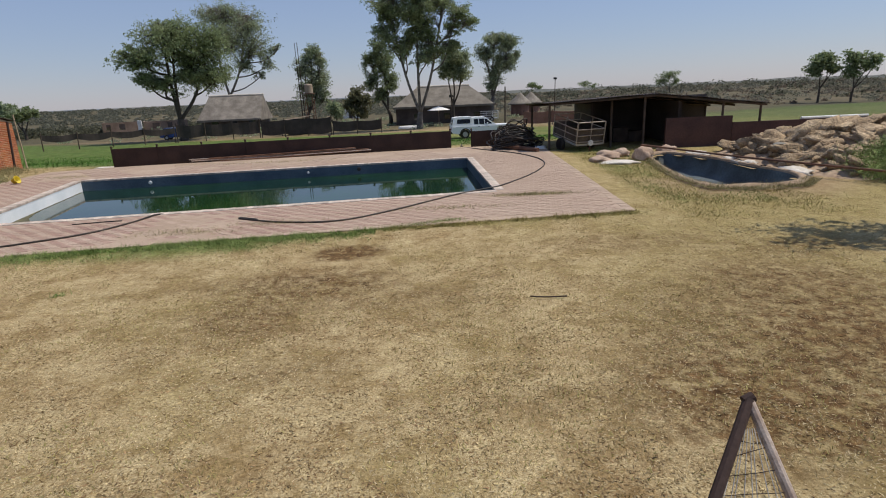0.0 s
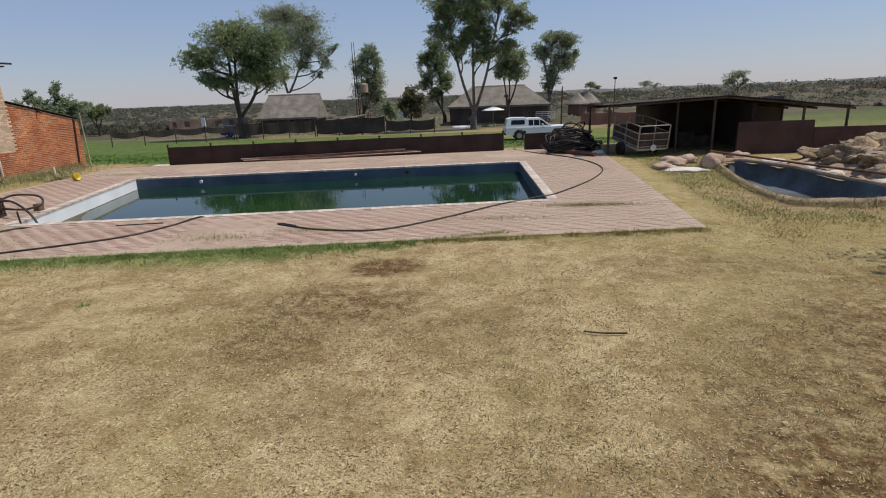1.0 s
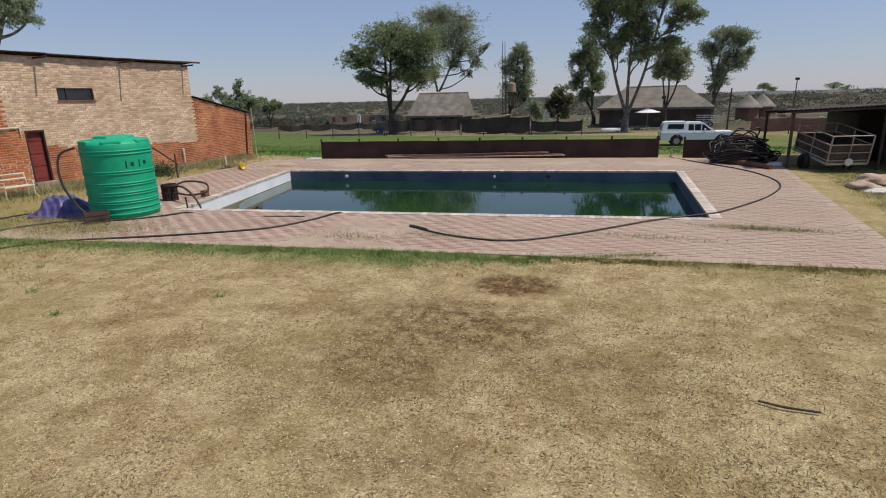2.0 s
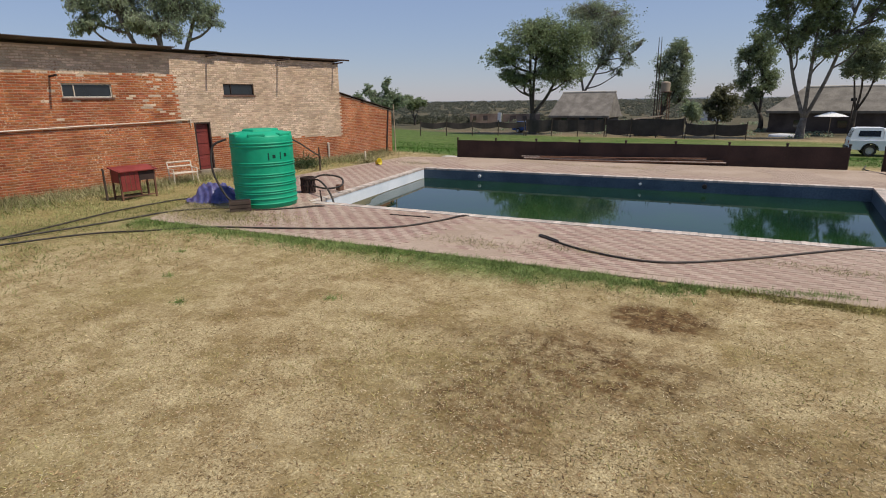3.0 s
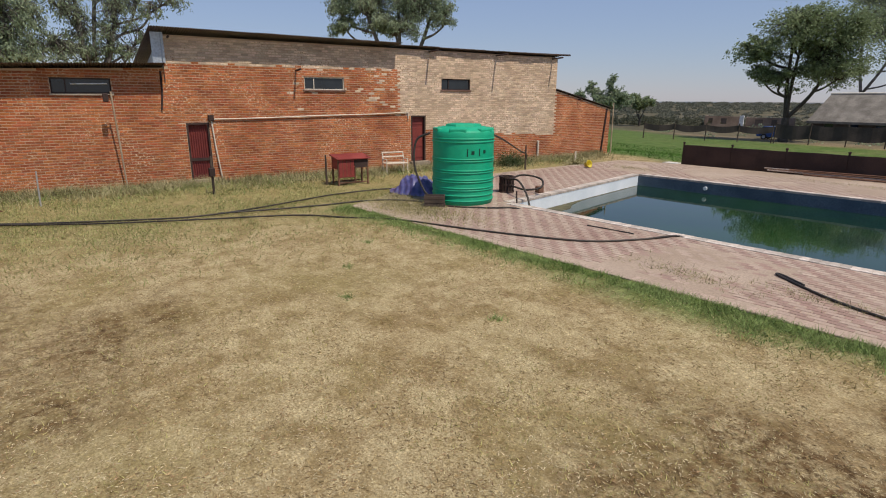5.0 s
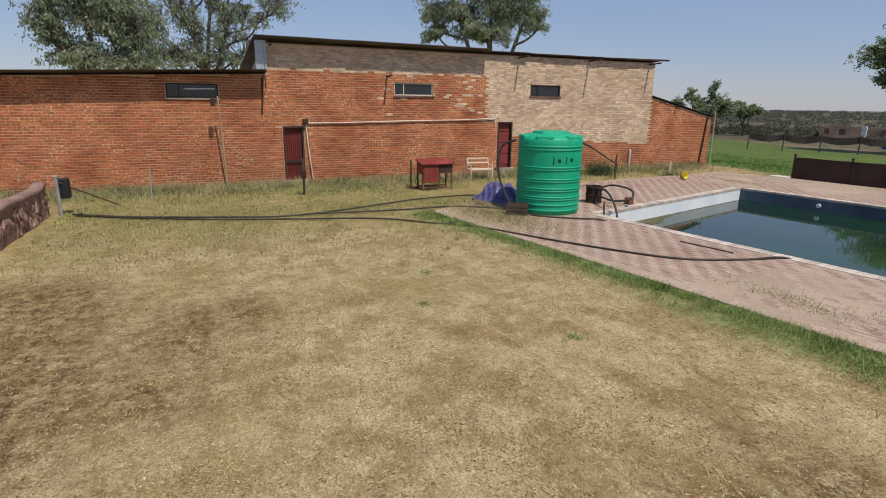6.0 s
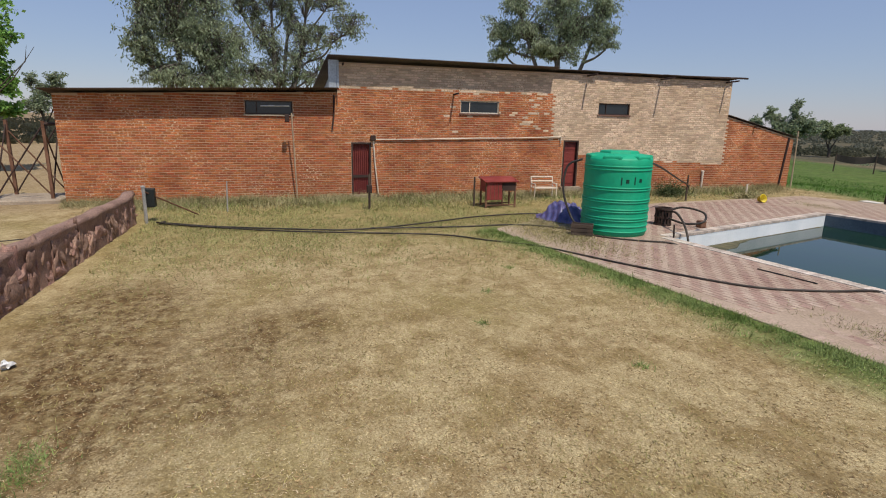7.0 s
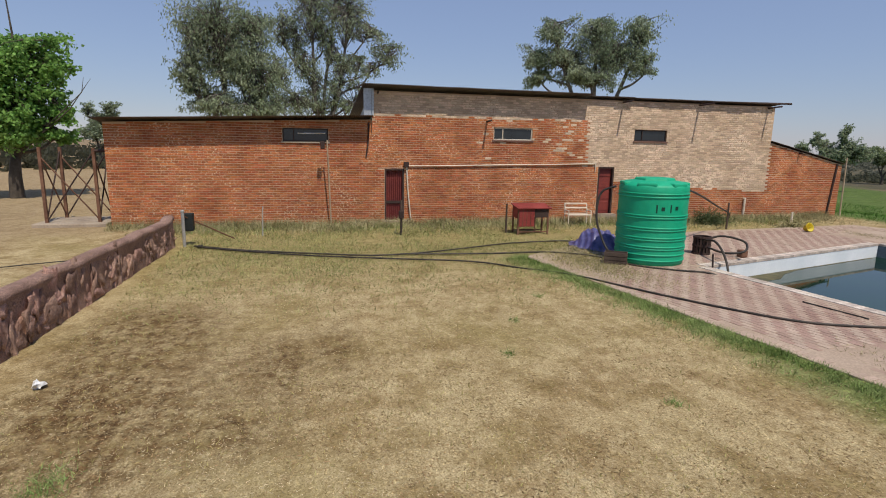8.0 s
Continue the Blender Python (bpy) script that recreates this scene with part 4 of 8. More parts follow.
# ---- trees ----
def tree(name, base, blobs, leaf, bark, label, leaves=5000, leaf_size=(0.42, 0.12), trunk_r=0.28, fork=0.3, seed=1, droop=0.5, category="tree", twigs=105, bare=()):
    """A tapered trunk, a limb into every blob of the crown, twigs, and leaves in tufts round the twigs' ends. blobs: centre and radii, from the base."""
    rnd = random.Random(seed)
    t = thing(name, (base[0], base[1], base[2] + lift(base[0], base[1])), label, category)
    bm = B()
    top = max(b[0][2] for b in blobs)
    mid = Vector((sum(b[0][0] for b in blobs) / len(blobs), sum(b[0][1] for b in blobs) / len(blobs), 0)) * 0.35
    fk = Vector((mid.x * 0.5, mid.y * 0.5, top * fork))
    tube(bm, spline([(0, 0, -0.3), (0.05, 0.03, top * fork * 0.5), fk], 4), [trunk_r * (1.15 - 0.45 * i / 8) for i in range(9)], 9)
    ends = []
    vol = [b[1][0] * b[1][1] * b[1][2] for b in blobs]
    vsum = sum(v ** 0.67 for v in vol)
    # two or three leading stems carry the limbs
    order = sorted(range(len(blobs)), key=lambda i: -blobs[i][0][2])
    stems = []
    for i in order:
        c, r = Vector(blobs[i][0]), Vector(blobs[i][1])
        goal = c - Vector((0, 0, r.z * 0.35))
        if len(stems) < 3 and all((goal - q[-1]).length > top * 0.16 for q in stems):
            start, r0 = fk - Vector((0, 0, 0.2)), trunk_r * 0.45
        else:
            cand = [(p, k) for q in stems for k, p in enumerate(q) if p.z < goal.z - 0.1 * top] or [(fk, 0)]
            start, k = min(cand, key=lambda w: (w[0] - goal).length)
            r0 = trunk_r * (0.27 - 0.008 * k)
        bend = start.lerp(goal, 0.5) + Vector((rnd.uniform(-.35, .35), rnd.uniform(-.35, .35), -0.10 * (goal - start).length))
        pts = spline([start, bend, goal, c + Vector((rnd.uniform(-.3, .3) * r.x, 0, r.z * 0.5))], 5)
        tube(bm, pts, [r0 * (1 - 0.8 * j / (len(pts) - 1)) + 0.012 for j in range(len(pts))], 7)
        stems.append(pts)
        k = max(7, int(twigs * len(blobs) * vol[i] ** 0.67 / vsum))
        subs = [(c + Vector((rnd.uniform(-.8, .8) * r.x, rnd.uniform(-.8, .8) * r.y, rnd.uniform(-.75, .75) * r.z)), r * rnd.uniform(0.3, 0.6)) for _ in range(max(4, k // 5))]
        for _ in range(k):
            sc, sr = rnd.choice(subs)
            d = Vector((rnd.gauss(0, 1), rnd.gauss(0, 1), rnd.gauss(0.1, 1))).normalized()
            e = sc + Vector((d.x * sr.x, d.y * sr.y, d.z * sr.z)) * rnd.uniform(0.5, 1.1)
            q = pts[rnd.randrange(len(pts) // 2, len(pts))]
            m = q.lerp(e, 0.5) + Vector((rnd.uniform(-.2, .2), rnd.uniform(-.2, .2), 0.08 * (e - q).length))
            tube(bm, [q, m, e], [trunk_r * 0.08 + 0.008, trunk_r * 0.05 + 0.006, 0.006], 4, False)
            ends.append((e, min(r) * rnd.uniform(0.13, 0.30)))
            ends.append((m.lerp(e, 0.5), min(r) * rnd.uniform(0.13, 0.25)))
    for p, q, r in bare:
        tube(bm, [fk, Vector(p), Vector(q)], [r * 1.5, r, r * 0.3], 5, False)
    part("trunk", bm, bark, t, smooth=True)
    verts, faces = [], []
    for i in range(leaves):
        e, s = ends[rnd.randrange(len(ends))]
        o = Vector((rnd.gauss(0, 0.6), rnd.gauss(0, 0.6), rnd.gauss(0, 0.5))) * s
        p = e + o
        d = Vector((rnd.gauss(0, 1), rnd.gauss(0, 1), rnd.gauss(-droop, 0.7))).normalized()
        w = d.orthogonal().normalized()
        w = Matrix.Rotation(rnd.uniform(0, 6.28), 3, d) @ w
        a, b = leaf_size[0] * rnd.uniform(0.6, 1.3), leaf_size[1] * rnd.uniform(0.7, 1.3)
        n = len(verts)
        verts += [p, p + d * a * 0.45 + w * b, p + d * a, p + d * a * 0.45 - w * b]
        faces.append((n, n + 1, n + 2, n + 3))
    me = bpy.data.meshes.new("crown")
    me.from_pydata(verts, [], faces)
    me.materials.append(leaf)
    tagged(new("crown", me), kind="stuff").parent = t
    return t


def at_ground(x, y):
    return (x, y, ground_z(x, y))


tree("gum_tree", (-30.4, 65.0, -2.13), [((0.3, 0.1, 11.0), (3.6, 3.6, 2.2)), ((-2.8, -1.4, 9.1), (2.8, 2.8, 1.3)), ((-2.5, -1.2, 6.9), (1.6, 1.6, 1.3)), ((1.9, 0.9, 8.4), (3.1, 3.1, 2.5)), ((-0.9, -0.4, 6.3), (2.2, 2.2, 1.2)), ((3.4, 1.5, 10.2), (3.0, 3.0, 2.4)), ((3.3, 1.5, 6.8), (2.7, 2.7, 1.5)), ((-3.8, -1.9, 9.6), (1.3, 1.3, 0.7)), ((-0.4, -0.2, 12.4), (1.9, 1.9, 1.0))],
     M["leaf_dark"], M["bark_dark"], "broad dark green gum tree with forked trunk", 30000, leaf_size=(0.30, 0.062), trunk_r=0.48, fork=0.20, seed=3)
tree("gum_tree", (-34.6, 90.3, -2.51), [((1.5, 0.6, 16.9), (3.8, 3.8, 2.2)), ((4.1, 1.5, 15.5), (3.3, 3.3, 2.8)), ((-0.2, -0.1, 17.0), (2.2, 2.2, 1.8)), ((4.4, 1.6, 12.2), (3.3, 3.3, 2.6)), ((8.3, 2.8, 12.1), (1.4, 1.4, 1.0)), ((6.7, 2.3, 10.2), (1.6, 1.6, 1.6)), ((1.4, 0.5, 13.3), (3.8, 3.8, 2.8)), ((5.3, 1.9, 8.1), (1.2, 1.2, 0.9)), ((2.9, 1.1, 9.7), (2.2, 2.2, 1.5))],
     M["leaf_mid"], M["bark"], "tall gum tree with open crown and pale limbs", 17000, leaf_size=(0.30, 0.062), trunk_r=0.42, fork=0.30, seed=4)
tree("gum_tree", (-20.6, 85.3, -2.40), [((1.4, 0.3, 10.7), (1.5, 1.5, 1.2)), ((2.6, 0.6, 9.8), (1.4, 1.4, 1.5)), ((0.3, 0.1, 8.5), (1.5, 1.5, 1.8)), ((2.1, 0.5, 6.9), (1.8, 1.8, 2.0)), ((0.8, 0.2, 4.9), (1.8, 1.8, 1.8)), ((2.5, 0.6, 4.2), (1.2, 1.2, 1.5))],
     M["leaf_mid"], M["bark_dark"], "narrow upright dark green tree", 13000, leaf_size=(0.29, 0.060), trunk_r=0.30, fork=0.20, seed=5)
tree("gum_tree", (-7.8, 83.4, -2.40), [((-1.0, -0.1, 10.9), (1.3, 1.3, 1.1)), ((-2.2, -0.2, 9.2), (1.2, 1.2, 1.4)), ((-0.5, -0.0, 8.6), (1.6, 1.6, 1.6)), ((-2.4, -0.3, 6.5), (1.2, 1.2, 1.6)), ((0.2, 0.0, 6.0), (1.4, 1.4, 1.7)), ((-1.3, -0.1, 4.3), (1.2, 1.2, 1.2))],
     M["leaf_dark"], M["bark_dark"], "dark green tree behind the thatched house", 13000, leaf_size=(0.29, 0.060), trunk_r=0.30, fork=0.20, seed=6)
tree("gum_tree", (-2.8, 67.7, -2.00), [((-2.7, -0.2, 13.7), (2.5, 2.5, 1.5)), ((-1.6, 0.3, 9.7), (2.0, 2.0, 1.3)), ((1.4, -0.4, 8.2), (1.7, 1.7, 1.1)), ((3.7, 0.4, 9.3), (1.6, 1.6, 1.0)), ((-3.6, 0.2, 11.0), (1.7, 1.7, 1.4)), ((0.3, -0.3, 13.2), (2.4, 2.4, 1.6)), ((5.0, 0.2, 13.0), (1.5, 1.5, 1.0)), ((0.4, 0.0, 16.1), (3.2, 3.2, 2.5)), ((3.3, 0.1, 14.2), (2.1, 2.1, 1.5)), ((0.8, 0.0, 11.9), (2.1, 2.1, 1.8)), ((5.8, -0.0, 12.1), (1.5, 1.5, 1.0)), ((4.3, 0.0, 11.1), (1.3, 1.3, 0.8)), ((-0.6, -0.0, 10.6), (1.4, 1.4, 1.3)), ((-1.2, -0.1, 8.6), (0.8, 0.8, 1.5)), ((-2.9, -0.2, 12.8), (1.4, 1.4, 1.0)), ((1.8, 0.1, 9.8), (1.7, 1.7, 1.1))],
     M["leaf_dark"], M["bark"], "very tall gum tree with several pale trunks", 34000, leaf_size=(0.29, 0.060), trunk_r=0.40, fork=0.12, seed=7)
tree("gum_tree", (1.4, 75.7, -2.25), [((-0.1, 0.0, 8.9), (1.6, 1.6, 1.3)), ((1.5, -0.0, 8.3), (1.3, 1.3, 1.2)), ((-0.5, 0.0, 7.0), (1.6, 1.6, 1.2)), ((1.1, -0.0, 6.6), (1.3, 1.3, 1.0))],
     M["leaf_mid"], M["bark_dark"], "gum tree crown above the thatched roof", 12000, leaf_size=(0.29, 0.060), trunk_r=0.25, fork=0.30, seed=70)
tree("gum_tree", (7.8, 89.4, -2.40), [((0.5, -0.0, 11.8), (1.9, 1.9, 1.1)), ((2.6, -0.3, 10.8), (1.9, 1.9, 1.4)), ((-0.8, 0.1, 9.7), (1.6, 1.6, 1.6)), ((2.0, -0.2, 8.3), (1.9, 1.9, 1.7)), ((0.3, -0.0, 6.7), (1.7, 1.7, 1.6)), ((3.4, -0.4, 9.1), (0.9, 0.9, 1.1)), ((-0.1, 0.0, 5.0), (1.0, 1.0, 0.8))],
     M["leaf_mid"], M["bark"], "rounded gum tree with grey-green crown", 14000, leaf_size=(0.30, 0.062), trunk_r=0.36, fork=0.28, seed=8)
tree("small_tree", (-11.7, 76.8, -2.35), [((0.1, 0.0, 4.6), (1.2, 1.2, 1.0)), ((1.0, 0.1, 3.6), (1.2, 1.2, 0.9)), ((-0.8, 0.0, 3.2), (1.0, 1.0, 0.8)), ((0.2, 0.0, 2.2), (1.4, 1.4, 0.7))],
     M["leaf_brush"], M["bark_dark"], "small olive-brown tree by the fence", 4500, leaf_size=(0.4, 0.08), trunk_r=0.12, fork=0.30, seed=71)
tree("palm_shrub", (-14.6, 74.3, -2.30), [((0.1, 0.0, 3.0), (0.9, 0.9, 0.7)), ((0.7, 0.1, 2.4), (0.7, 0.7, 0.6))],
     M["leaf_mid"], M["bark_dark"], "green palm-like shrub by the fence", 1500, leaf_size=(0.8, 0.06), trunk_r=0.12, fork=0.30, seed=72)
tree("willow_gum", (-42.4, -0.9, 0.00), [((0.1, -1.1, 10.5), (2.6, 2.6, 2.2)), ((0.5, -3.0, 8.1), (1.1, 1.1, 1.0)), ((-0.0, 0.2, 7.7), (2.2, 2.2, 1.6)), ((0.4, -2.7, 6.7), (1.3, 1.3, 1.2)), ((0.2, -1.2, 5.5), (2.2, 2.2, 1.0)), ((-0.1, 1.1, 10.3), (1.7, 1.7, 1.7)), ((0.1, -0.7, 8.5), (1.7, 1.7, 1.3)), ((-0.2, 1.7, 6.9), (1.6, 1.6, 2.0)), ((-0.1, 1.0, 5.2), (2.2, 2.2, 0.8)), ((0.4, -2.8, 10.0), (0.9, 0.9, 1.1))],
     M["leaf_grey"], M["bark"], "large grey-green gum tree with hanging leaves", 30000, leaf_size=(0.23, 0.042), trunk_r=0.45, fork=0.25, seed=9, droop=1.5, twigs=130)
tree("willow_gum", (-46.7, 4.6, 0.00), [((-0.0, -0.3, 13.3), (1.9, 1.9, 1.9)), ((0.1, 2.4, 12.7), (2.0, 2.0, 1.6)), ((0.4, 5.6, 10.0), (1.5, 1.5, 1.1)), ((0.1, 3.3, 9.2), (1.0, 1.0, 0.9)), ((0.0, 1.2, 10.1), (1.0, 1.0, 1.5)), ((0.0, -1.5, 10.8), (1.1, 1.1, 1.4)), ((-0.0, -0.2, 7.5), (1.1, 1.1, 1.6)), ((0.2, 4.0, 11.7), (1.6, 1.6, 0.9)), ((0.0, 1.7, 15.5), (1.9, 1.9, 1.9)), ((0.0, -1.7, 6.1), (1.7, 1.7, 1.2)), ((0.0, 1.4, 6.9), (1.2, 1.2, 1.4)), ((0.1, -3.1, 8.2), (1.2, 1.2, 1.9)), ((0.1, 3.2, 7.1), (0.8, 0.8, 1.0)), ((0.1, -2.5, 11.2), (1.2, 1.2, 1.7)), ((0.0, -0.9, 9.1), (1.4, 1.4, 1.4)), ((0.0, 0.5, 11.3), (1.4, 1.4, 1.4)), ((0.1, 1.9, 8.4), (1.3, 1.3, 1.2)), ((0.0, 0.1, 5.7), (1.6, 1.6, 0.9)), ((0.1, 2.5, 5.9), (1.2, 1.2, 0.7)), ((0.1, -3.0, 5.9), (1.2, 1.2, 0.9)), ((0.2, 4.1, 8.9), (1.0, 1.0, 0.8))],
     M["leaf_grey"], M["bark"], "open gum tree with pale bare limbs", 21000, leaf_size=(0.23, 0.042), trunk_r=0.34, fork=0.20, seed=90, droop=1.5, twigs=110)
tree("willow_gum", (-43.0, 27.0, 0.00), [((-1.7, -3.4, 12.0), (1.8, 1.8, 1.1)), ((-0.2, -0.4, 11.8), (1.8, 1.8, 1.1)), ((1.4, 2.5, 11.4), (1.5, 1.5, 1.4)), ((-2.3, -4.8, 9.7), (1.2, 1.2, 1.2)), ((-1.2, -2.3, 9.6), (2.0, 2.0, 1.5)), ((0.3, 0.5, 9.7), (2.2, 2.2, 1.7)), ((1.7, 3.0, 9.0), (1.2, 1.2, 1.4)), ((-0.3, -0.6, 8.1), (2.6, 2.6, 0.9)), ((-2.1, -4.3, 8.2), (1.3, 1.3, 0.8))],
     M["leaf_grey"], M["bark"], "grey-green gum tree rising above the roof", 30000, leaf_size=(0.23, 0.042), trunk_r=0.45, fork=0.30, seed=10, droop=1.5, twigs=130)
tree("shade_tree", (-31.6, -10.0, 0.00), [((-0.4, 1.0, 7.0), (1.4, 1.4, 0.8)), ((-0.0, 0.1, 6.0), (1.6, 1.6, 1.3)), ((-0.6, 1.5, 5.9), (1.1, 1.1, 0.9)), ((-0.2, 0.3, 4.5), (1.9, 1.9, 1.1)), ((-0.7, 1.7, 4.5), (0.9, 0.9, 0.7)), ((0.1, -0.3, 3.2), (1.5, 1.5, 0.9)), ((-0.7, 1.6, 3.2), (1.1, 1.1, 0.6)), ((-0.3, 0.6, 3.4), (1.3, 1.3, 0.7)), ((0.6, -1.2, 4.9), (1.8, 1.8, 1.9))],
     M["leaf_bright"], M["bark_dark"], "bright green leafy shade tree with dead twigs", 28000, leaf_size=(0.20, 0.07), trunk_r=0.30, fork=0.28, seed=11, twigs=110, bare=(((0.1, 2.7, 4.3), (0.2, 3.75, 5.75), 0.028), ((0.15, 3.3, 5.1), (0.2, 3.45, 5.8), 0.022), ((0, 0.6, 7.6), (0.1, 0.5, 10.0), 0.05)))
tree("shade_tree", (-67.1, -18.0, 0.00), [((0.3, 1.6, 6.1), (0.8, 0.8, 0.8)), ((-0.2, -0.9, 6.0), (0.6, 0.6, 0.8)), ((-0.2, 0.3, 5.0), (1.3, 1.3, 0.9)), ((0.1, -0.3, 3.8), (1.4, 1.4, 1.0))],
     M["leaf_grey"], M["bark_dark"], "small grey-green tree far behind", 7000, leaf_size=(0.22, 0.06), trunk_r=0.15, fork=0.30, seed=12)
tree("pale_tree", (-47.1, 56.8, -1.90), [((0.3, 0.25, 6.0), (0.55, 0.55, 1.0)), ((-1.4, -1.2, 5.3), (0.6, 0.6, 0.9)), ((-0.8, -0.7, 4.6), (0.8, 0.8, 0.7)), ((0.6, 0.5, 4.7), (0.9, 0.9, 0.8)), ((1.5, 1.3, 4.0), (1.2, 1.2, 0.8)), ((-2.2, -1.9, 4.3), (0.6, 0.6, 0.6)), ((0.1, 0.0, 3.6), (1.6, 1.6, 0.8))],
     M["leaf_grey"], M["bark"], "pale grey-green young gum trees", 17000, leaf_size=(0.2, 0.05), trunk_r=0.14, fork=0.25, seed=13)
tree("pale_tree", (-58.9, 78.2, -2.53), [((-0.6, -0.5, 4.4), (1.2, 1.2, 0.8)), ((0.8, 0.6, 4.0), (1.1, 1.1, 0.8)), ((0.1, 0.1, 3.3), (1.2, 1.2, 0.6))],
     M["leaf_dark"], M["bark_dark"], "rounded dark tree on the plain", 9000, leaf_size=(0.25, 0.07), trunk_r=0.20, fork=0.30, seed=14)
tree("field_tree", (57.9, 87.4, -2.54), [((-0.1, 0.0, 6.1), (1.7, 1.7, 1.1)), ((1.2, -0.8, 5.2), (1.1, 1.1, 0.9)), ((-0.7, 0.4, 4.9), (1.2, 1.2, 0.9)), ((0.4, -0.3, 6.9), (1.2, 1.2, 0.7))],
     M["leaf_dark"], M["bark_dark"], "open-crowned field tree in the far paddock", 2600, leaf_size=(0.45, 0.12), trunk_r=0.17, fork=0.35, seed=15)
tree("field_tree", (61.3, 85.1, -2.54), [((-0.0, 0.0, 6.5), (1.8, 1.8, 1.1)), ((1.2, -0.9, 5.5), (1.3, 1.3, 0.9)), ((-0.4, 0.3, 4.7), (1.3, 1.3, 0.9)), ((1.9, -1.4, 6.2), (0.9, 0.9, 0.7))],
     M["leaf_dark"], M["bark_dark"], "open-crowned field tree in the far paddock", 2600, leaf_size=(0.45, 0.12), trunk_r=0.17, fork=0.35, seed=16)
tree("field_tree", (83.1, 208.9, -3.98), [((-0.5, 0.2, 6.1), (3.7, 3.7, 1.6)), ((-2.1, 0.8, 4.1), (2.6, 2.6, 1.4)), ((1.8, -0.7, 4.0), (2.1, 2.1, 1.4))],
     M["leaf_dark"], M["bark_dark"], "open-crowned field tree in the far paddock", 2600, leaf_size=(0.45, 0.12), trunk_r=0.17, fork=0.35, seed=17)
tree("field_tree", (46.7, 296.1, -5.90), [((-0.6, 0.1, 6.0), (2.8, 2.8, 1.5)), ((2.3, -0.4, 4.8), (2.2, 2.2, 1.2))],
     M["leaf_dark"], M["bark_dark"], "open-crowned field tree in the far paddock", 2600, leaf_size=(0.45, 0.12), trunk_r=0.17, fork=0.35, seed=18)
tree("field_tree", (96.0, 388.1, -7.35), [((-0.2, 0.0, 5.9), (5.0, 5.0, 2.1)), ((5.3, -1.3, 4.3), (3.3, 3.3, 1.7))],
     M["leaf_dark"], M["bark_dark"], "open-crowned field tree in the far paddock", 2600, leaf_size=(0.45, 0.12), trunk_r=0.17, fork=0.35, seed=19)


# ---- scrub on the plain ----
def scrub(name, spots, leaf, label, seed, size=(0.9, 1.6), leaf_len=0.5):
    rnd = random.Random(seed)
    verts, faces = [], []
    for x, y, k in spots:
        z = ground_z(x, y)
        s = rnd.uniform(*size) * k
        m = int(40 + 36 * rnd.random())
        for _ in range(m):
            d = Vector((rnd.gauss(0, 1), rnd.gauss(0, 1), abs(rnd.gauss(0, 0.8)))).normalized() * s * rnd.uniform(0.5, 1.0)
            p = Vector((x, y, z)) + Vector((d.x * 1.3, d.y * 1.3, d.z * 0.9))
            u = Vector((rnd.gauss(0, 1), rnd.gauss(0, 1), rnd.gauss(0, 1))).normalized()
            w = u.orthogonal().normalized() * leaf_len * k * rnd.uniform(0.4, 0.8)
            u = u * leaf_len * k * rnd.uniform(0.5, 1.1)
            n = len(verts)
            verts += [p - u, p + w, p + u, p - w]
            faces.append((n, n + 1, n + 2, n + 3))
    me = bpy.data.meshes.new(name)
    me.from_pydata(verts, [], faces)
    me.materials.append(leaf)
    return tagged(new(name, me), label, "bushes", kind="stuff")


def scatter(n, a0, a1, r0, r1, seed, k0=1.0):
    rnd = random.Random(seed)
    out = []
    for _ in range(n):
        a, r = radians(rnd.uniform(a0, a1)), r0 * (r1 / r0) ** rnd.random()
        out.append((r * math.cos(a), r * math.sin(a), k0 * max(0.8, r / 140.0) ** 0.75))
    return out


scrub("scrub_bushes", scatter(1900, 84, 142, 120, 1100, 21), M["leaf_hazed"], "olive scrub covering the far plain, colour paled for haze", 22, (0.5, 1.1), 0.24)
scrub("scrub_bushes", scatter(620, 38, 88, 105, 620, 23), M["leaf_hazed"], "olive and brown scrub on the far slope", 24, (0.5, 1.2), 0.2)
scrub("dry_bushes", scatter(420, 38, 88, 100, 460, 25), M["leaf_brown"], "leafless brown thorn bushes in the fields", 26, (0.5, 1.2), 0.2)
scrub("dry_bushes", scatter(160, 188, 210, 60, 260, 27), M["leaf_scrub"], "grey-green bushes behind the yard", 28, (1.2, 2.4))
scrub("scrub_bushes", scatter(200, 112, 142, 98, 130, 29, 1.2), M["leaf_scrub"], "olive bushes beyond the green field", 30, (0.6, 1.3), 0.22)


yard_bushes = random.Random(44)
scrub("house_bushes", [(yard_bushes.uniform(-48, 26), yard_bushes.uniform(66, 96), yard_bushes.uniform(0.5, 1.0)) for _ in range(70)], M["leaf_mid"], "dark bushes round the thatched houses", 45, (0.7, 1.3), 0.18)


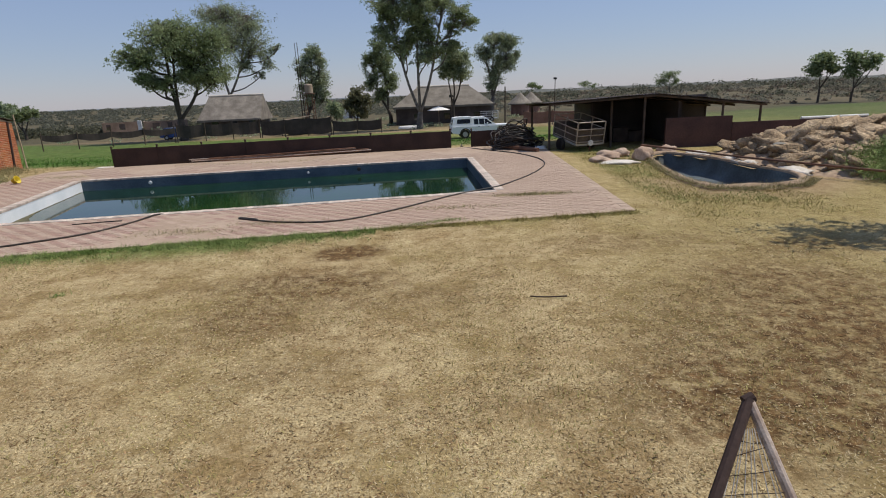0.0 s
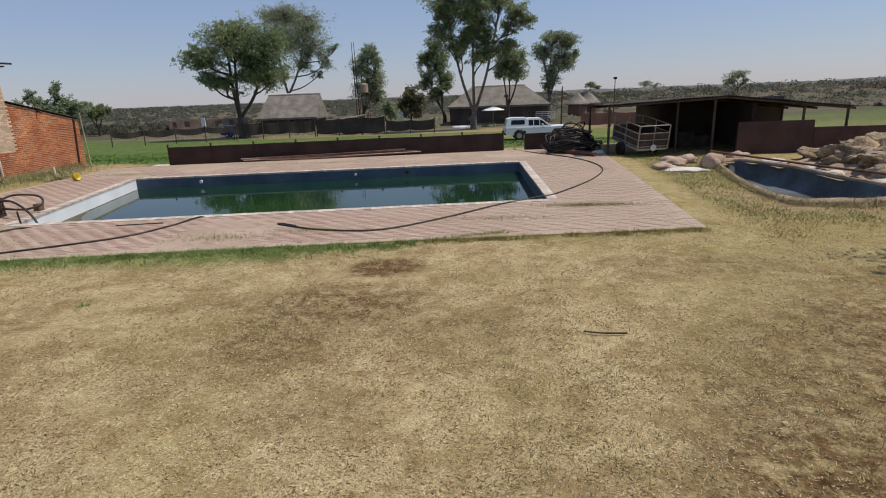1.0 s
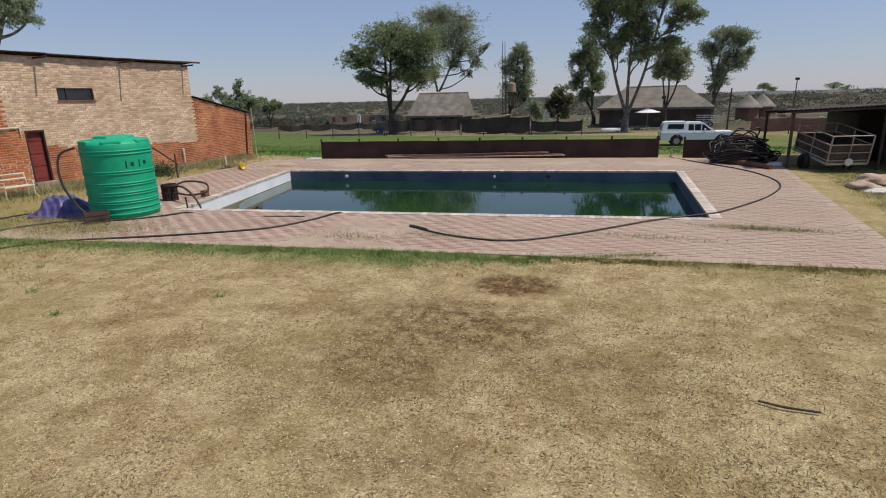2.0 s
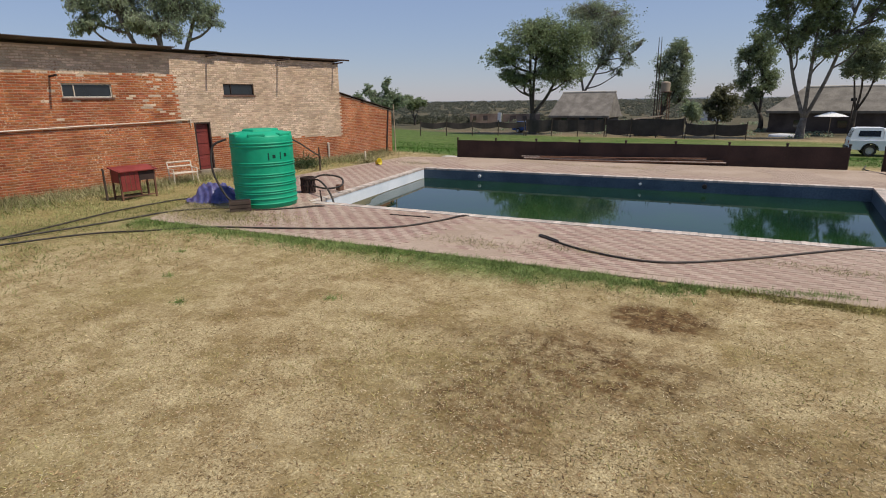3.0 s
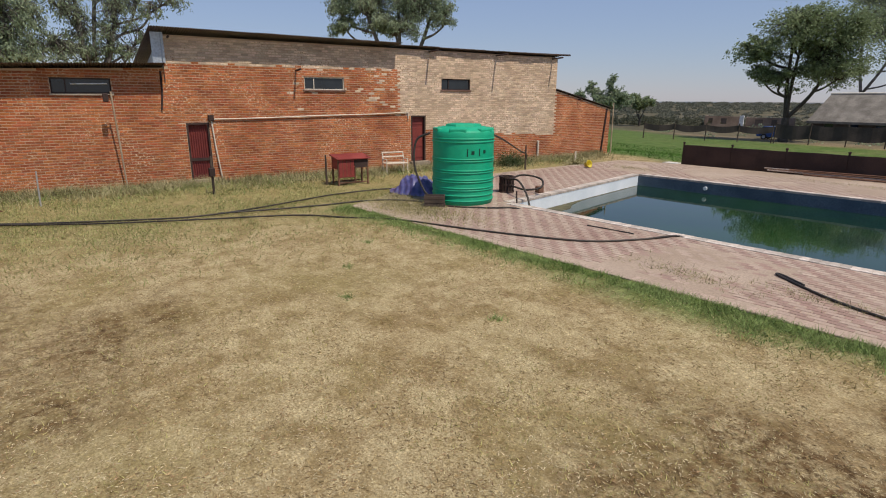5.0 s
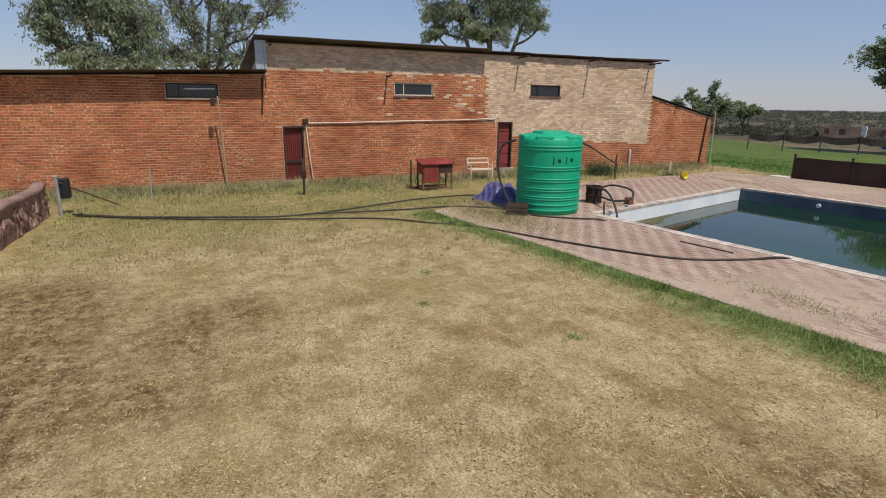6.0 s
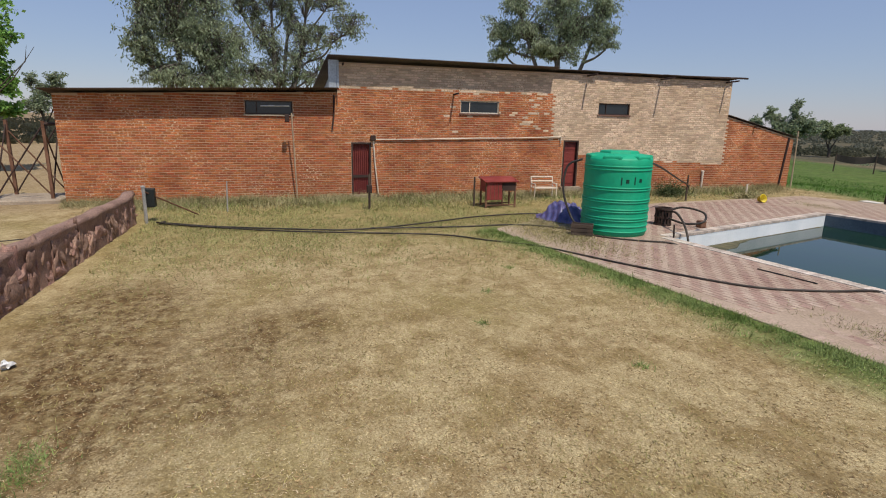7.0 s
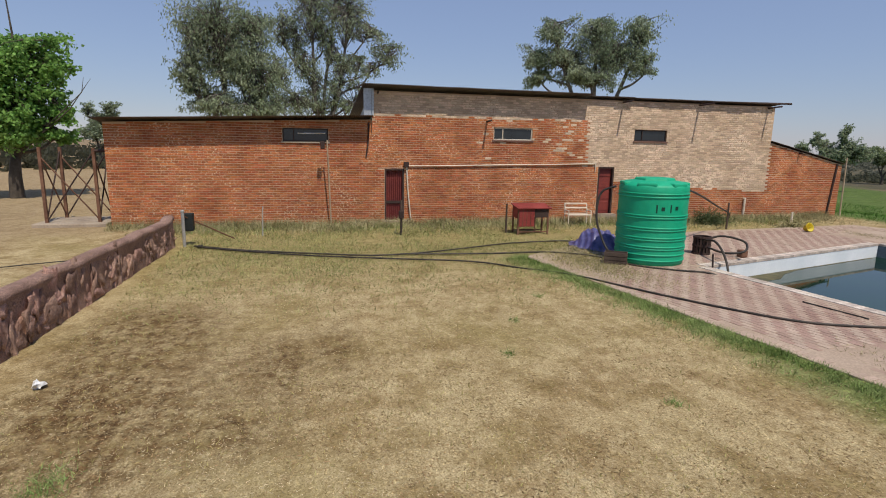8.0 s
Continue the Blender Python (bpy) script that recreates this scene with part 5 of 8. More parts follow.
def far_ridge(a0, a1, r, e0, e1, material, label, seed):
    """A long wooded rise on the horizon, with an uneven skyline."""
    bm = B()
    top, low = [], []
    n = 160
    for i in range(n + 1):
        a = radians(a0 + (a1 - a0) * i / n)
        e = radians(e0 + (e1 - e0) * (0.5 + 0.5 * noise.noise(Vector((i * 0.06, seed, 0)))) + 0.05 * noise.noise(Vector((i * 0.7, seed, 3))))
        e -= radians(0.5) * smooth(0.12, 0.0, min(i, n - i) / n)
        x, y = r * math.cos(a), r * math.sin(a)
        top.append(bm.verts.new((x * 1.06, y * 1.06, 2.9 + r * 1.06 * math.tan(e))))
        low.append(bm.verts.new((x * 0.8, y * 0.8, ground_z(x * 0.8, y * 0.8) - 1.0)))
    for i in range(n):
        bm.faces.new((low[i + 1], low[i], top[i], top[i + 1]))
    return tagged(part("backdrop", bm, material, smooth=True), label, "hills", kind="structure")


# the blue of the farthest ridge is distance haze, mixed into its base colour
M["far_haze_blue"] = mat("far_haze_blue", (0.10, 0.12, 0.135), (0.135, 0.15, 0.16), 0.01, 0.05, bump=0)
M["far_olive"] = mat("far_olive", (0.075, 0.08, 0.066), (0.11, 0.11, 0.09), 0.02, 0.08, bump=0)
scrub("far_trees", scatter(150, 38, 86, 130, 620, 31, 1.35), M["leaf_scrub"], "dark tree clumps on the far slope", 32, (0.9, 1.8), 0.26)
far_ridge(80, 215, 1700, -0.24, -0.06, M["far_haze_blue"], "wooded ridge on the horizon, haze put into its blue colour", 2.0)
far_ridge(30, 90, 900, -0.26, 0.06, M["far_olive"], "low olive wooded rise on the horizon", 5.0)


# ---- houses and walls beyond the field ----
def thatched_house(base, turn, length, depth, eave, ridge, hip, thatch, label, hip_r=None):
    h = thing("thatched_house", (base[0], base[1], base[2] + lift(base[0], base[1])), label, "house", turn=turn)
    hip_r = hip if hip_r is None else hip_r
    # the veranda shade under the eaves is put into the wall's dark colour
    bm = B()
    box(bm, 0.25, length - 0.25, 0.4, depth - 0.4, -0.6, eave)
    part("wall", bm, M["dark_wall"], h)
    bm = B()
    t = 0.28
    for s in (0, 1):
        v = [bm.verts.new(c) for c in ((-0.1, -0.2, eave - 0.15 + t * s), (length + 0.1, -0.2, eave - 0.15 + t * s), (length - hip_r, depth / 2, ridge + t * s),
                                       (hip, depth / 2, ridge + t * s), (-0.1, depth + 0.2, eave - 0.15 + t * s), (length + 0.1, depth + 0.2, eave - 0.15 + t * s))]
        fs = [(0, 1, 2, 3), (5, 4, 3, 2), (4, 0, 3), (1, 5, 2)]
        for f in fs:
            bm.faces.new([v[k] for k in (f if s else f[::-1])])
        if s == 0:
            low = v
        else:
            for i, j in ((0, 1), (1, 5), (5, 4), (4, 0)):
                bm.faces.new((low[i], low[j], v[j], v[i]))
    bmesh.ops.recalc_face_normals(bm, faces=list(bm.faces))
    part("roof", bm, thatch, h, "thick grey thatched roof")
    bm = B()
    tube(bm, [(hip - 0.1, depth / 2, ridge + t), (length / 2, depth / 2, ridge + t + 0.03), (length - hip_r + 0.1, depth / 2, ridge + t)], 0.14, 8)
    part("ridge_cap", bm, M["concrete"], h)
    for k in range(3):
        x = length * (0.2 + 0.3 * k)
        bm = B()
        box(bm, x, x + 0.9, 0.36, 0.42, 0.7, 1.5)
        part("window", bm, M["glass_dark"], h)
    return h


thatched_house((-35.7, 81.6, -2.38), 4.0, 8.9, 7.0, 1.55, 4.75, 0.9, M["thatch"], "thatched house with steep grey gabled roof", 0.05)
thatched_house((-6.9, 79.6, -2.42), 0.0, 14.1, 8.0, 2.45, 4.95, 3.3, M["thatch_dark"], "long thatched house with hipped roof")
# rounded huts far right of it
for x, y in ((12.6, 92.0), (14.8, 95.0)):
    hut = thing("thatched_hut", at_ground(x, y), "small round hut with conical thatched roof", "hut")
    bm = B()
    lathe(bm, [(1.5, -0.3), (1.5, 1.8)], 16)
    part("wall", bm, M["brown_wall"], hut)
    bm = B()
    lathe(bm, [(1.9, 1.7), (1.9, 1.85), (0.15, 3.5), (0.0, 3.52)], 16)
    part("roof", bm, M["thatch"], hut)


def long_wall(name, a, b, z0, h, material, label, step=2.6, thick=0.12, gap=0.0, kind_word="fence", sag=0.12):
    """Cloth or boards hung between posts, following the ground and sagging a little."""
    A, C = Vector((*a, 0)), Vector((*b, 0))
    d = C - A
    n = max(1, int(d.length / step))
    f = thing(name, (a[0], a[1], 0), label, kind_word, turn=math.degrees(math.atan2(d.y, d.x)))
    tops = [h + 0.16 * noise.noise(Vector((i * 1.7, a[0], 0))) for i in range(n + 1)]
    base = [ground_z(*A.lerp(C, i / n).xy) + z0 for i in range(n + 1)]
    for i in range(n):
        x0, x1 = d.length * i / n, d.length * (i + 1) / n
        bm = B()
        rows = []
        for k in range(9):
            u = k / 8
            g, t = base[i] * (1 - u) + base[i + 1] * u, tops[i] * (1 - u) + tops[i + 1] * u
            low = g + gap - sag * 1.6 * 4 * u * (1 - u) * (0.6 + 0.8 * abs(noise.noise(Vector((i * 2.3, 1, a[0])))))
            top = g + t - sag * 4 * u * (1 - u)
            x = x0 + (x1 - x0) * u
            y = 0.05 * math.sin(3.1 * x)
            rows.append([bm.verts.new(c) for c in ((x, y - thick / 2, low), (x, y - thick / 2, top), (x, y + thick / 2, top), (x, y + thick / 2, low))])
        for p, q in zip(rows, rows[1:]):
            for k in range(4):
                bm.faces.new((p[k], q[k], q[(k + 1) % 4], p[(k + 1) % 4]))
        bm.faces.new(rows[0])
        bm.faces.new(rows[-1][::-1])
        bmesh.ops.recalc_face_normals(bm, faces=list(bm.faces))
        part("panel", bm, material, f)
    for i in range(n + 1):
        bm = B()
        tube(bm, [(d.length * i / n, 0, base[i] - 0.3), (d.length * i / n + 0.04, 0, base[i] + tops[i] + 0.16)], 0.055, 6)
        part("post", bm, M["dark_wood"], f)
    return f


long_wall("shade_fence", (-38.6, 53.15), (-29.0, 60.0), 0.0, 1.62, M["shade_net"], "sagging dark shade-net fence across the field", gap=1.02, thick=0.03, sag=0.16)
long_wall("shade_fence", (-28.8, 60.1), (-20.7, 62.9), 0.0, 1.9, M["shade_net"], "dark shade-net fence in front of the thatched house", gap=0.6, thick=0.04)
long_wall("shade_fence", (-20.5, 63.0), (-12.5, 62.5), 0.0, 1.95, M["shade_net"], "dark board fence below the thatched house", gap=0.35)
long_wall("shade_fence", (-12.3, 62.6), (-6.8, 62.0), 0.0, 1.5, M["shade_net"], "dark board fence near the tall trees", gap=0.45)
long_wall("shade_fence", (9.0, 62.0), (24.0, 58.0), 0.0, 1.5, M["brown_wall"], "brown fence behind the parked truck", gap=0.3)


def ruin(base, turn, length, h, holes, label):
    r = thing("roofless_building", (base[0], base[1], base[2] + lift(base[0], base[1])), label, "ruin", turn=turn)
    cuts = sorted({0.0, length, *[v for a in holes for v in a]})
    for a, b in zip(cuts, cuts[1:]):
        open_here = any(p <= a and q >= b for p, q in holes)
        bm = B()
        if open_here:
            box(bm, a, b, 0, 0.22, -0.4, h * 0.38)
            part("wall", bm, M["ruin_wall"], r)
            bm = B()
            box(bm, a, b, 0, 0.22, h * 0.85, h)
        else:
            box(bm, a, b, 0, 0.22, -0.4, h)
        part("wall", bm, M["ruin_wall"], r)
    for x in (0.0, length - 0.22):
        bm = B()
        box(bm, x, x + 0.22, 0.22, 4.0, -0.4, h)
        part("wall", bm, M["ruin_wall"], r)
    # back wall coloured dark, so that the holes show a painted shade inside
    bm = B()
    box(bm, 0, length, 3.8, 4.0, -0.4, h * 0.95)
    part("wall", bm, M["dark_wall"], r)
    return r


ruin((-51.1, 83.5, -2.48), 28.0, 4.9, 1.8, [(0.5, 1.1), (2.2, 3.0)], "unfinished brown brick rooms without roof")
ruin((-46.2, 86.1, -2.48), 28.0, 6.2, 1.7, [(1.2, 2.2), (3.3, 4.0), (4.7, 5.4)], "low brown brick building with window holes")
bm = B()
board_z = at_ground(-46.4, 85.4)[2]
soft_box(bm, -46.75, -46.1, 85.3, 85.45, board_z - 0.1, board_z + 1.9, 0.02)
tagged(part("notice_board", bm, M["white_paint"]), "white painted board beside the ruin", "board")


def water_tower():
    t = thing("water_tower", at_ground(-16.9, 72.2), "pale tank on a thin steel water tower", "water tower")
    for i, (x, y) in enumerate(((-0.45, -0.45), (0.45, -0.45), (0.45, 0.45), (-0.45, 0.45))):
        bm = B()
        tube(bm, [(x * 1.2, y * 1.2, -0.2), (x, y, 4.85)], 0.05, 6)
        part("leg", bm, M["rust"], t)
    bm = B()
    box(bm, -0.62, 0.62, -0.62, 0.62, 4.8, 4.88)
    part("platform", bm, M["rust"], t)
    bm = B()
    lathe(bm, [(0.52, 4.88), (0.52, 5.85), (0.47, 5.95), (0.0, 6.05)], 20)
    part("tank", bm, M["dusty_concrete"], t, "faded dusty plastic tank")
    for x in (-1.15, -0.85):
        bm = B()
        tube(bm, [(x, 0.3, -0.2), (x - 0.1, 0.3, 11.0)], [0.09, 0.04], 6)
        part("mast", bm, M["dark_wood"], t)


water_tower()


# ---- white double-cab truck with canopy ----
def wheel(parent, x, y, r, w, name="wheel"):
    bm = B()
    prof = [(r * 0.62, -w / 2), (r * 0.94, -w / 2), (r, -w / 2 + 0.04), (r, w / 2 - 0.04), (r * 0.94, w / 2), (r * 0.62, w / 2), (r * 0.62, -w / 2)]
    lathe(bm, prof, 28)
    bmesh.ops.rotate(bm, verts=list(bm.verts), cent=(0, 0, 0), matrix=Matrix.Rotation(radians(90), 3, "X"))
    bmesh.ops.translate(bm, verts=list(bm.verts), vec=(x, y, r))
    bmesh.ops.recalc_face_normals(bm, faces=list(bm.faces))
    tyre = part("tyre", bm, M["black_rubber"], parent, smooth=False)
    bm = B()
    lathe(bm, [(r * 0.6, -w * 0.30), (r * 0.62, w * 0.30), (r * 0.5, w * 0.36), (r * 0.14, w * 0.30), (0.0, w * 0.32)], 20)
    bmesh.ops.rotate(bm, verts=list(bm.verts), cent=(0, 0, 0), matrix=Matrix.Rotation(radians(90 if y < 0 else -90), 3, "X"))
    bmesh.ops.translate(bm, verts=list(bm.verts), vec=(x, y, r))
    part("rim", bm, M["grey_metal"], tyre)


def profile_body(bm, outline, y0, y1, taper=0.0, z_taper=1.0):
    """A side outline (x, z) pushed across from y0 to y1, drawn in above z_taper."""
    def side(y, s):
        return [bm.verts.new((x, y + s * taper * max(0.0, z - z_taper), z)) for x, z in outline]
    a, b = side(y0, 1), side(y1, -1)
    n = len(outline)
    for i in range(n):
        j = (i + 1) % n
        bm.faces.new((a[i], a[j], b[j], b[i]))
    bm.faces.new(a[::-1])
    bm.faces.new(b)
    bmesh.ops.recalc_face_normals(bm, faces=list(bm.faces))


def arch(cx, r, z, k=8):
    return [(cx + r * math.cos(math.pi * (1 - i / k)), z + r * math.sin(math.pi * (1 - i / k))) for i in range(k + 1)]


def build_truck():
    z = ground_z(3.2, 48.0)
    c = thing("pickup_truck", (0.75, 47.9, z), "white double-cab pickup truck with a canopy", "truck", turn=6.0)
    # x from tail to nose, length 5.2, y across 1.8
    low = [(0.0, 0.55), (0.0, 1.02)] + [(0.02, 1.06), (5.0, 1.06), (5.16, 0.95), (5.2, 0.62), (5.1, 0.42)]
    low += [(p[0], p[1]) for p in reversed(arch(4.25, 0.43, 0.40))]
    low += [(p[0], p[1]) for p in reversed(arch(1.15, 0.43, 0.40))]
    low += [(0.1, 0.45)]
    bm = B()
    profile_body(bm, low, -0.9, 0.9)
    bmesh.ops.bevel(bm, geom=[e for e in bm.edges if abs(e.verts[0].co.y - e.verts[1].co.y) < 0.01 and e.verts[0].co.z > 0.9 and e.verts[1].co.z > 0.9], offset=0.05, segments=2, affect="EDGES")
    body = part("body", bm, M["car_white"], c)
    bm = B()
    profile_body(bm, [(1.75, 1.0), (1.80, 1.70), (2.1, 1.75), (2.95, 1.72), (3.75, 1.12), (3.9, 1.0)], -0.86, 0.86, 0.22)
    part("cab", bm, M["car_white"], c)
    bm = B()
    profile_body(bm, [(0.0, 1.0), (0.22, 1.74), (0.5, 1.80), (1.72, 1.80), (1.76, 1.0)], -0.86, 0.86, 0.18)
    part("canopy", bm, M["car_white"], c, "white fibreglass canopy")
    for s in (-1, 1):
        for x0, x1, z0, z1, k0, k1 in ((0.45, 1.60, 1.26, 1.62, 0.06, 0.0), (1.92, 2.30, 1.16, 1.60, 0.0, 0.0), (2.36, 2.80, 1.16, 1.60, 0.0, 0.0), (2.86, 3.5, 1.16, 1.58, 0.0, -0.5)):
            bm = B()
            def yy(zz):
                return s * (0.868 - (0.18 if x0 < 1.7 else 0.22) * max(0.0, zz - 1.0))
            v = [bm.verts.new(p) for p in ((x0, yy(z0), z0), (x1, yy(z0), z0), (x1 + k1, yy(z1), z1), (x0 + k0, yy(z1), z1))]
            f = bm.faces.new(v)
            bmesh.ops.solidify(bm, geom=[f], thickness=0.012)
            part("side_window", bm, M["glass_dark"], c)
        bm = B()
        soft_box(bm, 3.0, 3.12, s * 0.9 - 0.1, s * 0.9 + 0.1, 1.12, 1.28, 0.03)
        part("mirror", bm, M["car_white"], c)
        bm = B()
        soft_box(bm, -0.02, 0.06, s * 0.76 - 0.09, s * 0.76 + 0.09, 0.7, 1.0, 0.02)
        part("tail_light", bm, M["box_red"], c)
        for x in (2.25, 3.05):
            bm = B()
            soft_box(bm, x, x + 0.16, s * 0.915 - 0.015, s * 0.915 + 0.015, 0.96, 0.99, 0.008)
            part("door_handle", bm, M["ink"], c)
        for x in (1.15, 4.25):
            wheel(c, x, s * 0.78, 0.37, 0.24)
            bm = B()
            a = arch(x, 0.44, 0.40, 10)
            tube(bm, [(p[0], s * 0.9, p[1]) for p in a], 0.035, 6)
            part("wheel_arch", bm, M["ink"], c)
    bm = B()
    v = [bm.verts.new(p) for p in ((-0.005, -0.66, 1.2), (-0.005, 0.66, 1.2), (0.17, 0.6, 1.66), (0.17, -0.6, 1.66))]
    bmesh.ops.translate(bm, verts=v, vec=(0.03, 0, 0))
    f = bm.faces.new(v)
    bmesh.ops.solidify(bm, geom=[f], thickness=0.02)
    part("rear_window", bm, M["glass_dark"], c)
    bm = B()
    soft_box(bm, -0.1, 0.08, -0.85, 0.85, 0.45, 0.62, 0.03)
    part("bumper", bm, M["ink"], c)


build_truck()


# ---- umbrella, blue car, bits at the house ----
def build_umbrella():
    u = thing("garden_umbrella", at_ground(-0.5, 73.8), "open white garden umbrella by the thatched house", "umbrella")
    bm = B()
    tube(bm, [(0, 0, 0), (0, 0, 2.6)], 0.03, 6)
    part("pole", bm, M["pale_wood"], u)
    bm = B()
    lathe(bm, [(1.5, 2.0), (1.5, 2.03), (0.7, 2.3), (0.0, 2.5)], 8)
    part("canopy", bm, M["umbrella"], u)


build_umbrella()


def build_blue_car():
    z = ground_z(-33.0, 68.5)
    c = thing("blue_car", (-34.6, 68.3, z), "small blue parked car under the gum tree", "car", turn=8.0)
    bm = B()
    out = [(0, 0.35), (0, 0.75), (0.15, 0.88), (3.2, 0.85), (3.75, 0.68), (3.8, 0.4)] + list(reversed(arch(3.05, 0.34, 0.32, 6))) + list(reversed(arch(0.75, 0.34, 0.32, 6)))
    profile_body(bm, out, -0.8, 0.8)
    part("body", bm, M["car_blue"], c)
    bm = B()
    profile_body(bm, [(0.1, 0.85), (0.5, 1.36), (1.8, 1.38), (2.6, 0.87)], -0.74, 0.74, 0.25, 0.85)
    part("cabin", bm, M["glass_dark"], c)
    bm = B()
    soft_box(bm, 0.55, 1.8, -0.6, 0.6, 1.36, 1.42, 0.02)
    part("roof", bm, M["car_blue"], c)
    for s in (-1, 1):
        for x in (0.75, 3.05):
            wheel(c, x, s * 0.7, 0.3, 0.18)


build_blue_car()


def build_lean_to():
    c = thing("lean_to", at_ground(-18.9, 65.0), "dark lean-to with pale sheet roof by the fence", "lean-to")
    bm = B()
    v = [bm.verts.new(p) for p in ((0, 0, 1.72), (3.4, 0, 2.12), (3.4, 2.8, 2.25), (0, 2.8, 1.85))]
    f = bm.faces.new(v)
    bmesh.ops.solidify(bm, geom=[f], thickness=0.06)
    part("roof", bm, M["dusty_concrete"], c, "pale dusty sheet roof")
    for x, y, h in ((0.08, 0.1, 1.72), (3.3, 0.1, 2.1), (3.3, 2.7, 2.2), (0.08, 2.7, 1.82), (1.3, 0.1, 1.85)):
        bm = B()
        tube(bm, [(x, y, -0.2), (x, y, h)], 0.05, 6)
        part("post", bm, M["dark_wood"], c)
    bm = B()
    box(bm, 1.35, 3.25, 0.12, 0.16, 0.1, 1.9)
    part("curtain", bm, M["ink"], c, "black cloth side")
    bm = B()
    box(bm, 0.1, 3.3, 2.66, 2.72, -0.1, 1.8)
    part("back_panel", bm, M["dark_wall"], c)


def build_canoe():
    bm = B()
    n, rows = 14, []
    for i in range(n + 1):
        u = i / n
        w = 0.36 * math.sin(math.pi * (0.04 + 0.92 * u)) ** 0.6
        rows.append([bm.verts.new((3.1 * u, w * math.cos(k * math.pi / 8), 0.42 * math.sin(k * math.pi / 8) * (0.5 + w))) for k in range(9)])
    for p, q in zip(rows, rows[1:]):
        for k in range(8):
            bm.faces.new((p[k], q[k], q[k + 1], p[k + 1]))
    bm.faces.new(rows[0])
    bm.faces.new(rows[-1][::-1])
    ob = part("upturned_canoe", bm, M["white_paint"], smooth=True)
    ob.matrix_world = pose(-5.6, 70.3, ground_z(-4.0, 70.0), 0, 0, -11)
    return tagged(ob, "white upturned canoe lying on the grass", "canoe")


def build_white_rails():
    t = thing("rail_trailer", at_ground(5.3, 80.0), "white railed trailer parked by the thatched house", "trailer", turn=-6.0)
    for z in (0.55, 0.85, 1.15, 1.4):
        bm = B()
        box(bm, 0, 2.6, -0.03, 0.03, z - 0.05, z + 0.05)
        part("rail", bm, M["white_paint"], t)
    for x in (0.04, 0.9, 1.75, 2.56):
        bm = B()
        box(bm, x - 0.04, x + 0.04, 0.04, 0.10, 0.3, 1.45)
        part("upright", bm, M["white_paint"], t)
    bm = B()
    box(bm, 0, 2.6, 0.1, 1.4, 0.35, 0.45)
    part("bed", bm, M["grey_metal"], t)
    for x in (0.8, 1.7):
        wheel(t, x, -0.1, 0.3, 0.16)


def build_camper():
    v = thing("white_camper", at_ground(1.8, 81.5), "white box-bodied van parked before the thatched house", "van", turn=4.0)
    bm = B()
    profile_body(bm, [(0.0, 0.45), (0.05, 1.75), (0.25, 1.95), (2.2, 1.95), (2.45, 1.8), (2.7, 1.1), (2.75, 0.45)], -0.8, 0.8, 0.08)
    part("body", bm, M["car_white"], v)
    for x0, x1 in ((0.3, 1.1), (1.3, 2.1)):
        bm = B()
        box(bm, x0, x1, -0.79, -0.765, 1.15, 1.62)
        part("side_window", bm, M["glass_dark"], v)
    for x in (0.55, 2.15):
        for sgn in (-1, 1):
            wheel(v, x, sgn * 0.72, 0.3, 0.18)


def build_outbuilding():
    h = thing("white_outbuilding", at_ground(-19.3, 108.0), "small white outbuilding behind the trees", "building", turn=-10.0)
    bm = B()
    box(bm, 0, 3.4, 0, 3.0, -0.5, 1.9)
    part("wall", bm, M["white_paint"], h)
    bm = B()
    profile_body(bm, [(-0.2, 1.9), (3.6, 1.9), (3.6, 2.0), (1.7, 2.5), (-0.2, 2.0)], -0.2, 3.2)
    part("roof", bm, M["zinc_old"], h)
    bm = B()
    box(bm, 1.2, 1.9, -0.03, -0.004, -0.2, 1.5)
    part("door", bm, M["dark_wall"], h)


def yard_pole(x, y, h, label, head=False):
    p = thing("lamp_pole" if head else "wooden_pole", at_ground(x, y), label, "pole")
    bm = B()
    tube(bm, [(0, 0, -0.3), (0.05, 0, h)], [0.09, 0.06], 8)
    part("pole", bm, M["dark_wood"], p)
    if head:
        bm = B()
        soft_box(bm, -0.22, 0.32, -0.16, 0.16, h - 0.05, h + 0.28, 0.06)
        part("lamp_head", bm, M["ink"], p)


build_lean_to()
build_canoe()
build_white_rails()
build_camper()
build_outbuilding()
yard_pole(18.9, 95.5, 5.4, "tall dark lamp pole beyond the shed", True)
yard_pole(6.6, 58.9, 4.2, "dark wooden pole behind the parked truck")
yard_pole(1.2, 77.5, 3.6, "slim dark lamp pole before the thatched house", True)


